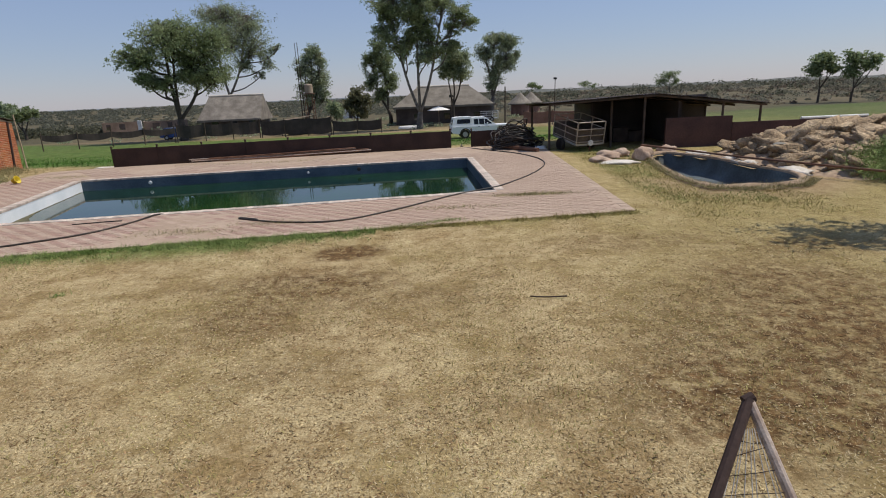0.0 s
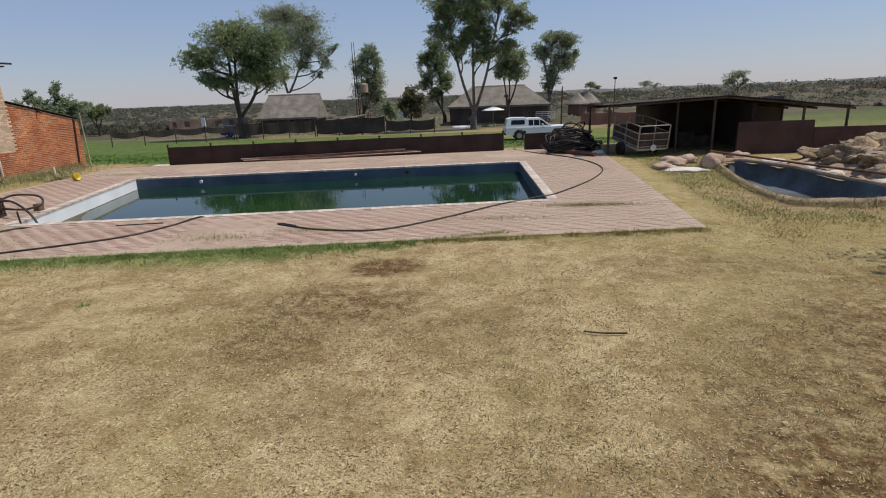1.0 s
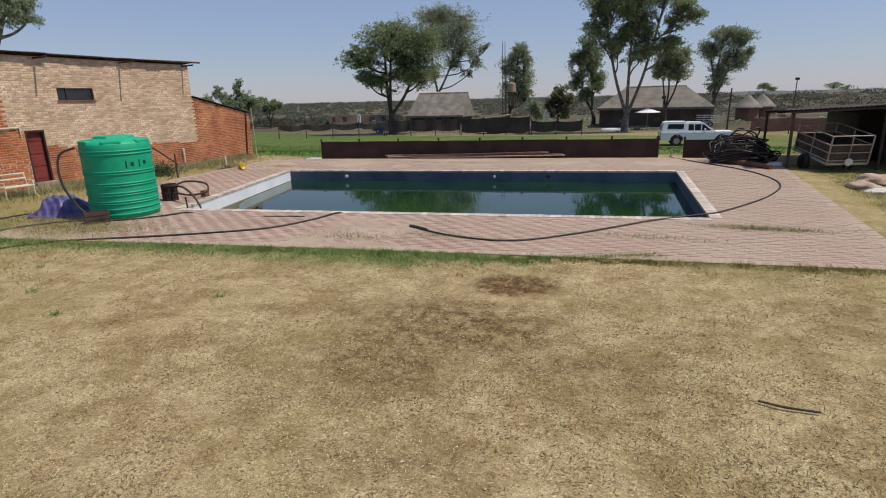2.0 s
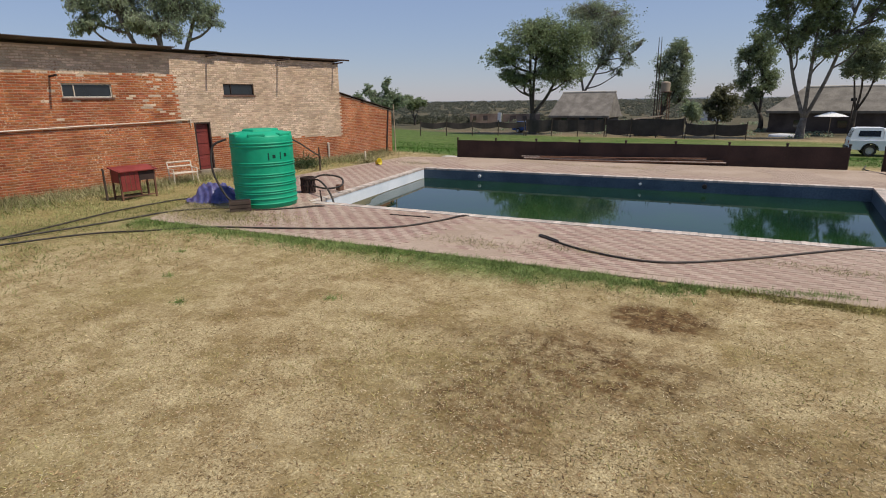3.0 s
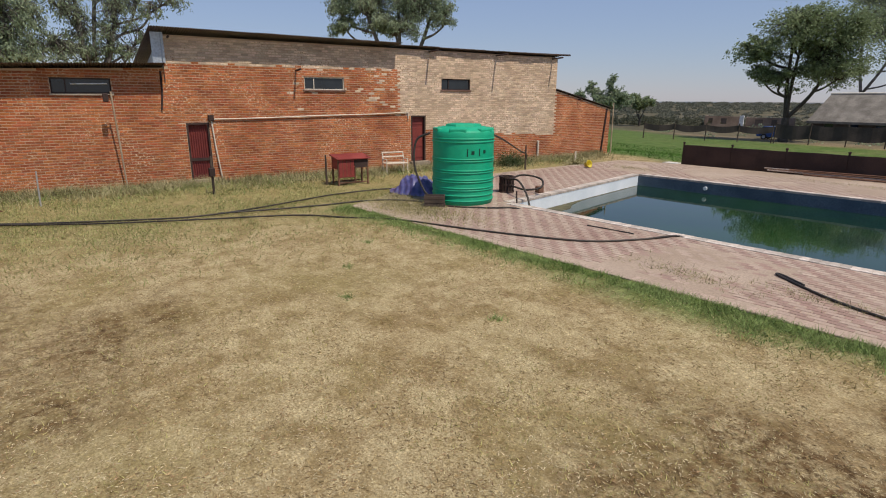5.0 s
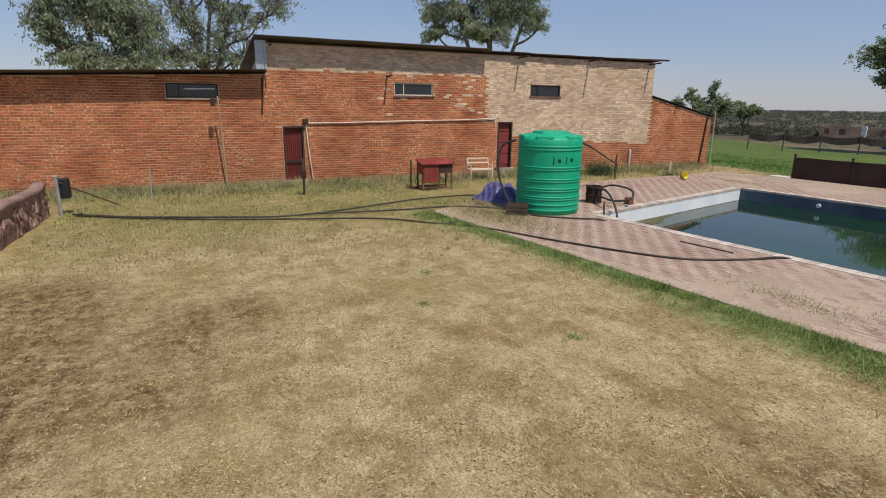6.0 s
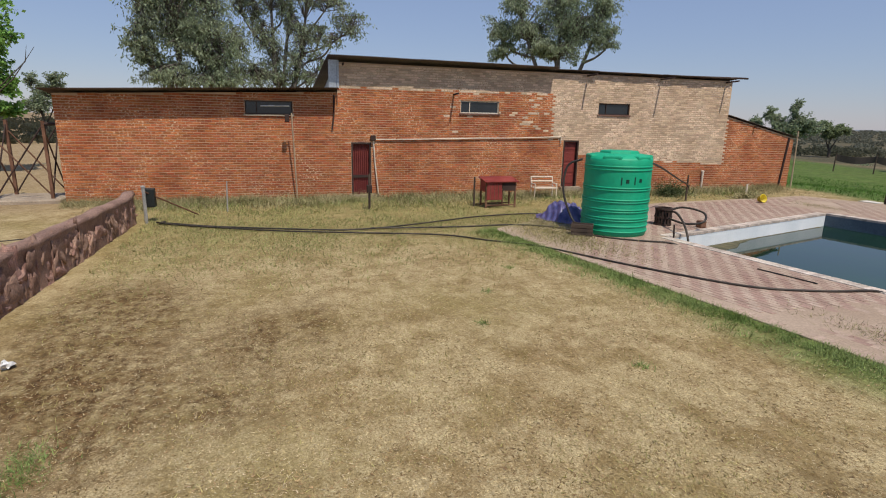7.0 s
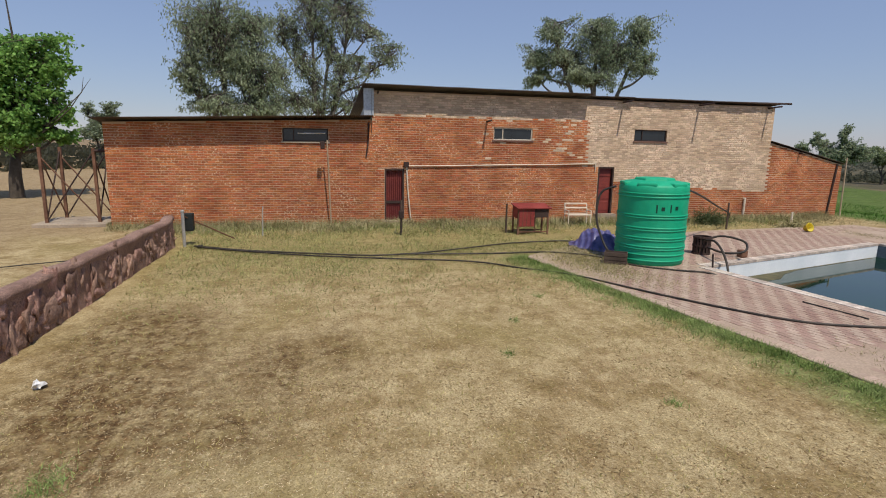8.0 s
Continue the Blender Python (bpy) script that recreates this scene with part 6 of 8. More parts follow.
# ---- open shed, trailer and heaps on the right ----
def build_shed():
    s = thing("open_shed", (0, 0, 0), "open-fronted dark shed with corrugated iron roof", "shed")
    y0, y1 = 25.2, 31.0
    def roof_z(x, y):
        return 2.42 - 0.045 * max(0.0, 9.8 - x) - 0.12 * max(0.0, x - 9.8) - 0.03 * (y - y0)
    n = 150
    bm = B()
    rows = []
    for i in range(n + 1):
        x = 4.75 + 10.15 * i / n
        w = 0.022 * math.sin(2 * math.pi * x / 0.152) + 0.03 * noise.noise(Vector((x * 0.8, 0, 7)))
        f = y0 - 0.15 * noise.noise(Vector((math.floor(x / 0.76) * 2.7, 1, 0)))
        rows.append([bm.verts.new((x, y, roof_z(x, y) + w + e)) for e in (0.0, 0.012) for y in (f, y1)])
    for p, q in zip(rows, rows[1:]):
        bm.faces.new((p[2], q[2], q[3], p[3]))
        bm.faces.new((p[0], p[1], q[1], q[0]))
        bm.faces.new((p[0], q[0], q[2], p[2]))
    part("roof", bm, M["rust_roof"], s, "low rusty corrugated iron roof")
    for x, y in ((8.05, 26.0), (9.4, 25.5), (5.1, 25.6), (12.9, 25.4), (14.6, 25.4), (5.1, 30.8), (14.6, 30.8)):
        bm = B()
        tube(bm, [(x, y, -0.1), (x, y, roof_z(x, y) - 0.03)], 0.055, 8)
        part("post", bm, M["dark_wood"], s)
    # added inner walls; the shed's inside shade is put into their dark colour
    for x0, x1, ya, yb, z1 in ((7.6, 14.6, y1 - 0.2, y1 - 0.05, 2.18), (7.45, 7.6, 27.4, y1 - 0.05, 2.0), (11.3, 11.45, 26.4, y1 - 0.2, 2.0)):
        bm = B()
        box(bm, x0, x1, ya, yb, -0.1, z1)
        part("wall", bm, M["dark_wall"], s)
    bm = B()
    box(bm, 10.3, 13.28, 25.2, 25.35, -0.1, 1.32)
    part("front_wall", bm, M["shed_wall"], s, "brown half-height front wall")
    for x0, z in ((7.8, 0.5), (8.9, 0.75), (9.7, 0.55)):
        bm = B()
        soft_box(bm, x0, x0 + 0.8, 28.5, 29.4, -0.05, z, 0.05)
        part("stored_bale", bm, M["dark_wood"], s)
    for y in (y0 + 0.1, (y0 + y1) / 2, y1 - 0.3):
        bm = B()
        tube(bm, [(5.0, y, roof_z(5.0, y) - 0.08), (9.8, y, roof_z(9.8, y) - 0.08), (14.8, y, roof_z(14.8, y) - 0.08)], 0.05, 6)
        part("beam", bm, M["dark_wood"], s)
    return s


build_shed()


def build_trailer():
    t = thing("cage_trailer", (6.2, 24.75, 0.0), "small pale trailer with rail cage sides, tipped on its wheels", "trailer")
    t.matrix_world = pose(6.15, 24.9, -0.06, 0, 0, 17.5) @ pose(0, 0, 0, 9.0, 0, 0)
    W, L, z0, z1 = 1.4, 2.15, 0.42, 1.38
    bm = B()
    box(bm, 0, W, 0, L, z0 - 0.08, z0)
    part("bed", bm, M["grey_metal"], t)
    for a, b in (((0, 0), (W, 0)), ((W, 0), (W, L)), ((W, L), (0, L)), ((0, L), (0, 0))):
        for z in (0.50, 0.78, 1.06, z1):
            bm = B()
            tube(bm, [(*a, z), (*b, z)], 0.024, 6)
            part("rail", bm, M["cage_paint"], t)
        bm = B()
        tube(bm, [(*a, z0 - 0.05), (*a, z1)], 0.03, 6)
        part("upright", bm, M["cage_paint"], t)
        p = ((a[0] + b[0]) / 2, (a[1] + b[1]) / 2)
        bm = B()
        tube(bm, [(*p, z0), (*p, z1)], 0.02, 6)
        part("upright", bm, M["cage_paint"], t)
        bm = B()
        A, C = Vector((*a, z0)), Vector((*b, z0))
        d = (C - A).normalized().cross(Vector((0, 0, 1))) * -0.03
        v = [bm.verts.new(p) for p in (A + d, C + d, C + d + Vector((0, 0, 0.60)), A + d + Vector((0, 0, 0.60)))]
        f = bm.faces.new(v)
        bmesh.ops.solidify(bm, geom=[f], thickness=0.01)
        part("side_board", bm, M["board"], t)
    for x in (-0.11, W + 0.11):
        bm = B()
        r, w = 0.30, 0.17
        lathe(bm, [(r * 0.6, -w / 2), (r * 0.94, -w / 2), (r, -w / 4), (r, w / 4), (r * 0.94, w / 2), (r * 0.6, w / 2), (r * 0.6, -w / 2)], 24)
        bmesh.ops.rotate(bm, verts=list(bm.verts), cent=(0, 0, 0), matrix=Matrix.Rotation(radians(90), 3, "Y"))
        bmesh.ops.translate(bm, verts=list(bm.verts), vec=(x, L * 0.55, 0.16))
        bmesh.ops.recalc_face_normals(bm, faces=list(bm.faces))
        wheel_part = part("tyre", bm, M["black_rubber"], t)
        bm = B()
        tube(bm, [(x - 0.05, L * 0.55, 0.16), (x + 0.05, L * 0.55, 0.16)], 0.17, 16)
        part("rim", bm, M["grey_metal"], wheel_part)
    bm = B()
    tube(bm, [(W / 2, L, z0 - 0.05), (W / 2, L + 1.0, 0.3)], 0.04, 6)
    part("drawbar", bm, M["rust"], t)
    bm = B()
    tube(bm, [(W * 0.5, -0.03, 0.46), (W * 0.5, -0.09, 0.46)], 0.13, 14)
    part("tail_light", bm, M["white_paint"], t)
    bm = B()
    tube(bm, [(W * 0.5, -0.03, 0.40), (W * 0.5, -0.03, 0.06)], 0.03, 6)
    part("prop_leg", bm, M["rust"], t)


M["cage_paint"] = mat("cage_paint", (0.30, 0.24, 0.175), (0.42, 0.35, 0.27), 2, 30, rough=0.6)
M["board"] = mat("board", (0.13, 0.10, 0.075), (0.20, 0.16, 0.12), 2, 20)
build_trailer()


def build_pond():
    p = thing("empty_pond", (0, 0, 0), "empty free-form splash pool with blue walls and rubble", "pond", kind="structure")
    n = len(POND)
    ring = [(q.x, q.y) for q in spline([(*a, 0) for a in POND + POND[:1]], 6)[:-1]]
    c = Vector((sum(a for a, b in ring) / len(ring), sum(b for a, b in ring) / len(ring)))
    bm = B()
    levels = ((1.0, 0.03), (0.99, -0.1), (0.95, -0.45), (0.80, -0.62), (0.0, -0.66))
    rows = [[bm.verts.new((c.x + (x - c.x) * s, c.y + (y - c.y) * s, z)) for x, y in ring] for s, z in levels[:-1]]
    for a, b in zip(rows, rows[1:]):
        for i in range(len(a)):
            j = (i + 1) % len(a)
            bm.faces.new((a[i], a[j], b[j], b[i]))
    bm.faces.new(rows[-1])
    part("basin", bm, M["pond_blue"], p, smooth=True)
    bm = B()
    prof = ((1.0, 0.02), (1.0, 0.09), (1.03, 0.12), (1.10, 0.10), (1.16, -0.05))
    rows = []
    for s, z in prof:
        row = []
        for i, (x, y) in enumerate(ring):
            w = 1 + 0.25 * (s - 1) * noise.noise(Vector((x, y, 2.0))) * 4
            k = 1 + (s - 1) * w
            row.append(bm.verts.new((c.x + (x - c.x) * k, c.y + (y - c.y) * k, z + 0.04 * noise.noise(Vector((x * 2, y * 2, s * 5))) * (s > 1))))
        rows.append(row)
    for a, b in zip(rows, rows[1:]):
        for i in range(len(a)):
            j = (i + 1) % len(a)
            bm.faces.new((a[i], b[i], b[j], a[j]))
    bmesh.ops.recalc_face_normals(bm, faces=list(bm.faces))
    part("rim", bm, M["earth"], p, "crumbling earthen rim", smooth=True)


build_pond()


def heap_z(x, y):
    e = math.hypot((x - 16.2) / 6.0, (y - 19.2) / 5.6)
    h = 1.0 * smooth(1.05, 0.45, e + 0.16 * noise.noise(Vector((x * 0.5, y * 0.5, 3))))
    return h * (0.85 + 0.35 * noise.noise(Vector((x * 0.7, y * 0.7, 6.0))))


def build_heap():
    """A low mound covered with clods and sacks of dumped soil."""
    bm = B()
    nx, ny = 70, 60
    x0, x1, y0, y1 = 9.9, 23.0, 12.8, 25.0
    g = []
    for j in range(ny + 1):
        row = []
        for i in range(nx + 1):
            x, y = x0 + (x1 - x0) * i / nx, y0 + (y1 - y0) * j / ny
            row.append(bm.verts.new((x, y, -0.05 + heap_z(x, y) + 0.22 * abs(noise.noise(Vector((x * 1.6, y * 1.6, 0.5)))) * (heap_z(x, y) > 0.02))))
        g.append(row)
    for j in range(ny):
        for i in range(nx):
            quad = (g[j][i], g[j][i + 1], g[j + 1][i + 1], g[j + 1][i])
            if max(heap_z(v.co.x, v.co.y) for v in quad) > 0.015 and not any(inside(v.co.x, v.co.y, POND) for v in quad):
                bm.faces.new(quad)
    bmesh.ops.delete(bm, geom=[v for v in bm.verts if not v.link_faces], context="VERTS")
    heap = thing("earth_heap", (0, 0, 0), "heap of pale dumped earth clods and dry straw", "heap")
    part("mound", bm, M["earth"], heap, smooth=True)
    r = random.Random(17)
    shapes = []
    for k in range(12):
        bm = B()
        lump(bm, (0, 0, 0), (0.70, 0.46, 0.30), k + 31, 0.62, 3, 1.7)
        for v in bm.verts:
            v.co *= 1.0 + 0.30 * noise.noise(v.co * 7.0 + Vector((k, 0, 0))) + 0.12 * noise.noise(v.co * 17.0)
        me = bpy.data.meshes.new("clod")
        bm.to_mesh(me)
        bm.free()
        for p in me.polygons:
            p.use_smooth = True
        me.materials.append(M["straw"])
        shapes.append(me)
    n = 0
    while n < 230:
        x, y = r.uniform(10.4, 21.5), r.uniform(13.8, 24.6)
        h = heap_z(x, y)
        if h < 0.12 or inside(x, y, POND):
            continue
        if r.random() > (15.0 / math.hypot(x, y)) ** 2 * 1.4:
            continue
        s = r.uniform(0.5, 1.35) * (0.6 + 0.5 * min(1.0, h))
        o = new("clod", r.choice(shapes))
        o.parent = heap
        o.matrix_basis = pose(x, y, h - 0.05 * s, r.uniform(-25, 25), r.uniform(-25, 25), r.uniform(0, 360)) @ Matrix.Diagonal((s, s, s * r.uniform(0.7, 1.2), 1))
        n += 1
    return heap


build_heap()


def build_near_frame():
    """Two leaning pipes joined at the top, with loose wire between them."""
    f = thing("steel_frame", (2.09, 2.80, 0), "rusty A-shaped pipe frame strung with wire mesh", "frame")
    apex = Vector((0.0, 0.0, 1.0))
    feet = (Vector((-0.92, -1.0, 0.0)), Vector((0.22, -0.90, 0.0)))
    for q, m in zip(feet, (M["rust_dark"], M["old_pipe"])):
        bm = B()
        tube(bm, [q, apex], 0.033 if m == M["rust_dark"] else 0.029, 10)
        part("leg", bm, m, f)
    bm = B()
    tube(bm, [apex + Vector((-0.03, 0.0, -0.01)), apex + Vector((0.03, 0.01, 0.015))], 0.032, 10)
    part("joint", bm, M["rust_dark"], f)
    r = random.Random(6)
    for k in range(12):
        s = 0.16 + 0.07 * k
        a, b = apex.lerp(feet[0], s), apex.lerp(feet[1], s + r.uniform(-.03, .03))
        mid = a.lerp(b, 0.5) + Vector((r.uniform(-.03, .03), r.uniform(-.03, .03), r.uniform(-.04, .02)))
        bm = B()
        tube(bm, [a, mid, b], 0.0025, 4)
        part("wire", bm, M["rust_dark"], f)
    for k in range(9):
        s = 0.1 + 0.1 * k
        top = apex.lerp(feet[0], 0.12).lerp(apex.lerp(feet[1], 0.12), s)
        low = apex.lerp(feet[0], 0.98).lerp(apex.lerp(feet[1], 0.98), s)
        bm = B()
        tube(bm, [top, top.lerp(low, 0.5) + Vector((r.uniform(-.02, .02), r.uniform(-.02, .02), 0)), low], 0.0025, 4)
        part("wire", bm, M["grey_metal"], f)
    return f


build_near_frame()


# ---- hoses ----
def hose(pts, r, label, z=None, material="black_rubber"):
    """A hose lying along plan points; (x, y) rests on the lawn or the paving, (x, y, z) hangs."""
    full = []
    for p in pts:
        if len(p) == 3:
            full.append(p)
        else:
            on = inside(p[0], p[1], DECK)
            full.append((p[0], p[1], (DECK_Z if on else 0.035 + 0.05 * smooth(0.7, 0.2, near_edge(p[0], p[1], DECK))) + r * 0.9))
    bm = B()
    tube(bm, spline(full, 10), r, 8)
    return tagged(part("hose", bm, M[material], smooth=True), label, "hose")


hose([(-16.9, 0.99), (-16.51, 1.09), (-15.19, 3.5), (-14.42, 5.64), (-13.71, 7.8), (-12.76, 8.83), (-11.74, 9.62), (-10.0, 10.47), (-8.64, 11.29), (-7.87, 11.96), (-7.45, 12.94), (-7.24, 13.8), (-7.02, 14.0, -0.05), (-6.93, 14.16, -0.4)],
     0.022, "long dark water hose snaking from the lawn into the pool")
hose([(-16.8, 0.8), (-15.88, 2.41), (-14.94, 4.95), (-14.81, 5.89), (-15.05, 7.05), (-15.63, 8.57), (-16.05, 9.68), (-16.25, 11.15), (-16.08, 11.77)], 0.022, "dark hose crossing the grass towards the tarpaulin")
hose([(-14.9, 6.24), (-14.72, 7.55), (-14.62, 8.76), (-14.25, 10.18), (-13.55, 11.14), (-12.44, 11.54), (-11.78, 12.19), (-11.31, 12.85), (-11.11, 13.22, -0.1), (-11.02, 13.63, -0.45)], 0.022, "dark hose passing the tank's foot into the pool")
hose([(-4.29, 12.67), (-4.74, 12.92), (-4.69, 12.81), (-3.53, 12.25), (-2.23, 12.19), (-1.01, 13.18), (0.43, 14.81), (1.32, 15.57), (2.06, 16.32), (3.44, 18.84), (4.1, 21.4), (3.58, 24.21), (2.05, 26.8), (1.17, 28.95), (1.22, 30.87)], 0.021, "long brown-black hose lying across the paving")
hose([(-8.97, 12.97), (-7.96, 13.18), (-7.91, 13.16)], 0.014, "thin dark rod on the paving")
# plumbing round the tank
hose([(TX - 0.55, TY - 0.72, 1.95), (TX - 0.72, TY - 1.05, 1.75), (TX - 0.62, TY - 1.18, 1.1), (TX - 0.35, TY - 1.05, 0.45), (TX + 0.02, TY - 0.98, 0.22)], 0.03, "dark filling pipe looping down beside the tank")
hose([(TX - 0.25, TY + 0.85, 1.98), (TX - 1.6, TY + 2.6, 1.62), (TX - 3.6, TY + 5.0, 1.02), (TX - 5.05, TY + 6.7, 0.62), (TX - 5.6, TY + 7.2, 0.35)], 0.03, "black pipe sagging from the tank's top to a post")


def build_basket():
    b = thing("pump_basket", (-13.55, 14.35, DECK_Z), "dark slatted plastic basket on the paving", "basket")
    for k in range(16):
        a = 2 * math.pi * k / 16
        bm = B()
        box(bm, 0.205, 0.225, -0.025, 0.025, 0.03, 0.46, Matrix.Rotation(a, 4, "Z"))
        part("slat", bm, M["rust_dark"], b)
    for z in (0.0, 0.21, 0.44):
        bm = B()
        lathe(bm, [(0.20, z), (0.24, z), (0.24, z + 0.05), (0.20, z + 0.05), (0.20, z)], 20)
        part("hoop", bm, M["rust_dark"], b)
    bm = B()
    lathe(bm, [(0.17, 0.02), (0.17, 0.40), (0.0, 0.40)], 16)
    part("pump", bm, M["black_rubber"], b)


build_basket()
hose([(-13.55, 14.35, 0.45), (-13.3, 14.75, 0.62), (-12.75, 15.0, 0.55), (-12.45, 14.75, 0.36), (-12.7, 14.4, 0.28), (-13.2, 14.25, 0.34)], 0.03, "thick black suction hose looped beside the basket")
hose([(-13.4, 14.3, 0.5), (-12.9, 14.2, 0.56), (-12.3, 13.95, 0.42), (-11.85, 13.75, 0.15), (-11.65, 13.65, -0.2), (-11.6, 13.6, -0.45)], 0.03, "thick black suction hose bending into the pool")
bm = B()
tube(bm, [(-11.95, 13.45, -0.3), (-11.98, 13.42, 0.42)], 0.022, 6)
tagged(part("stake", bm, M["rust_dark"]), "thin dark iron stake at the pool edge", "stake")
bm = B()
soft_box(bm, -13.05, -12.85, 15.05, 15.25, DECK_Z, DECK_Z + 0.2, 0.03)
tagged(part("paint_tin", bm, M["rust"]), "small rusty tin standing on the paving", "tin")


def build_crate():
    c = thing("wooden_crate", (-12.72, 11.25, DECK_Z), "dark brown wooden crate in front of the tank", "crate", turn=-33.0)
    for i, z in enumerate((0.0, 0.10, 0.20)):
        for x0, x1, y0, y1 in ((-0.16, -0.14, -0.27, 0.27), (0.14, 0.16, -0.27, 0.27), (-0.14, 0.14, -0.27, -0.25), (-0.14, 0.14, 0.25, 0.27)):
            bm = B()
            box(bm, x0, x1, y0, y1, z + 0.006, z + 0.09)
            part("slat", bm, M["dark_wood"], c)
    bm = B()
    box(bm, -0.14, 0.14, -0.25, 0.25, 0.0, 0.26)
    part("filling", bm, M["rust_dark"], c)


build_crate()


def build_tarp():
    bm = B()
    n = 90
    g = []
    for j in range(n + 1):
        row = []
        for i in range(n + 1):
            x, y = -1 + 2 * i / n, -1 + 2 * j / n
            e = math.hypot(x, y) / (0.85 + 0.12 * noise.noise(Vector((math.atan2(y, x) * 2, 3, 1))))
            h = (0.42 - 0.10 * smooth(-0.2, 0.8, y)) * smooth(1.0, 0.42, e)
            pleat = 0.026 * math.sin(34 * (0.8 * y + 0.6 * x) + 2.5 * noise.noise(Vector((x * 2, y * 2, 2)))) * smooth(0.5, -0.2, y)
            crease = 0.11 * (0.45 - abs(noise.noise(Vector((x * 2.4, y * 3.2, 4.0))) * 1.6)) + 0.06 * (0.4 - abs(noise.noise(Vector((x * 6.5, y * 6.5, 9.0))) * 1.5))
            fold = (pleat + crease * smooth(-0.6, 0.3, y)) * smooth(1.2, 0.7, e)
            row.append(bm.verts.new((-15.05 + x * 1.05, 12.05 + y * 0.85, DECK_Z + 0.012 + max(0.0, h + fold + 0.05 * noise.noise(Vector((x * 4, y * 4, 0))) * (e < 1)))))
        g.append(row)
    for j in range(n):
        for i in range(n):
            x, y = -1 + 2 * (i + .5) / n, -1 + 2 * (j + .5) / n
            if math.hypot(x, y) < 0.93 + 0.1 * noise.noise(Vector((x * 3, y * 3, 8))):
                bm.faces.new((g[j][i], g[j][i + 1], g[j + 1][i + 1], g[j + 1][i]))
    bmesh.ops.delete(bm, geom=[v for v in bm.verts if not v.link_faces], context="VERTS")
    return tagged(part("tarpaulin", bm, M["tarp"], smooth=True), "crumpled blue-violet tarpaulin draped over a pile", "tarpaulin")


build_tarp()


def build_hutch():
    h = thing("red_hutch", (-18.35, 10.62, 0.0), "red painted steel hutch on legs, half open", "hutch")
    L, D = 1.12, 0.55
    for x, y in ((0.03, 0.03), (D - 0.03, 0.03), (0.03, L - 0.03), (D - 0.03, L - 0.03)):
        bm = B()
        box(bm, x - 0.025, x + 0.025, y - 0.025, y + 0.025, -0.05, 0.94)
        part("leg", bm, M["rust"], h)
    bm = B()
    wedge = Matrix.Translation((0, 0, 0.99)) @ Matrix.Rotation(math.radians(9), 4, "Y")
    soft_box(bm, -0.05, D + 0.09, -0.05, L + 0.06, -0.02, 0.02, 0.008)
    bmesh.ops.transform(bm, matrix=wedge, verts=bm.verts)
    part("top", bm, M["box_red"], h, "sloping red sheet top")
    bm = B()
    soft_box(bm, D, D + 0.02, 0.04, 0.58, 0.28, 0.88, 0.006)
    door = part("door", bm, M["box_red"], h)
    for y in (0.17, 0.31, 0.45):
        bm = B()
        box(bm, D + 0.02, D + 0.028, y - 0.008, y + 0.008, 0.30, 0.86)
        part("seam", bm, M["rust"], door)
    # dark sheet in the open half; the shade inside is put into its colour
    bm = B()
    box(bm, D, D + 0.012, 0.60, L - 0.05, 0.58, 0.88)
    part("mesh_panel", bm, M["rust_dark"], h, "dark sheet standing in for the shaded open half")
    bm = B()
    box(bm, 0.0, 0.012, 0.06, L - 0.06, 0.58, 0.95)
    part("back_panel", bm, M["rust_dark"], h)
    for x in (0.03, D - 0.03):
        bm = B()
        box(bm, x - 0.015, x + 0.015, 0.055, L - 0.055, 0.08, 0.115)
        part("rail", bm, M["rust"], h)
    bm = B()
    box(bm, D - 0.05, D - 0.01, 0.60, 0.635, 0.115, 0.60)
    part("stile", bm, M["rust"], h)
    for y in (0.005, L - 0.02):
        bm = B()
        box(bm, 0.055, D - 0.055, y, y + 0.015, 0.55, 0.95)
        part("side_panel", bm, M["box_red"], h)


build_hutch()


def build_bench():
    b = thing("garden_bench", (-20.25, 13.42, 0), "cream painted steel garden bench, worn", "bench", turn=-6.0)
    L = 0.98
    for y in (0.05, L - 0.05):
        for pts in (((0.5, y, 0), (0.5, y, 0.55)), ((0.08, y, 0), (0.08, y, 0.5), (0.0, y, 0.80)), ((0.0 + 0.06, y, 0.55), (0.5, y, 0.55))):
            bm = B()
            tube(bm, pts, 0.022, 8)
            part("leg", bm, M["pvc"], b)
    for x in (0.12, 0.22, 0.32, 0.42, 0.5):
        bm = B()
        box(bm, x - 0.035, x + 0.035, 0.02, L - 0.02, 0.38, 0.405)
        part("seat_slat", bm, M["pvc"], b)
    for x, z in ((0.0, 0.78), (0.04, 0.62)):
        bm = B()
        tube(bm, [(x, 0.05, z), (x, L - 0.05, z)], 0.025, 8)
        part("back_rail", bm, M["pvc"], b)


build_bench()


def stake(x, y, h, label, lean=(0.0, 0.0), r=0.035, m="dark_wood"):
    bm = B()
    tube(bm, [(x, y, -0.1), (x + lean[0] * 0.5, y + lean[1] * 0.5, h * 0.5), (x + lean[0], y + lean[1], h)], [r * 1.1, r, r * 0.9], 8)
    return tagged(part("post", bm, M[m]), label, "post")


stake(-18.3, 10.40, 1.0, "dark post beside the red hutch")
stake(-18.25, 6.78, 1.15, "dark iron post in the grass before the door")
stake(-18.1, 19.05, 1.0, "dark post carrying the black pipe")
stake(-18.6, 2.45, 0.95, "thin grey stake in the tall grass", (0.03, 0.04), 0.02, "grey_metal")
stake(-19.0, 22.9, 0.5, "short pale stub of pipe in the weeds", (0, 0), 0.04, "pvc")
bm = B()
soft_box(bm, -18.32, -18.16, 6.70, 6.86, 0.55, 0.80, 0.02)
tagged(part("switch_box", bm, M["rust_dark"]), "dark box fixed to the iron post", "box")


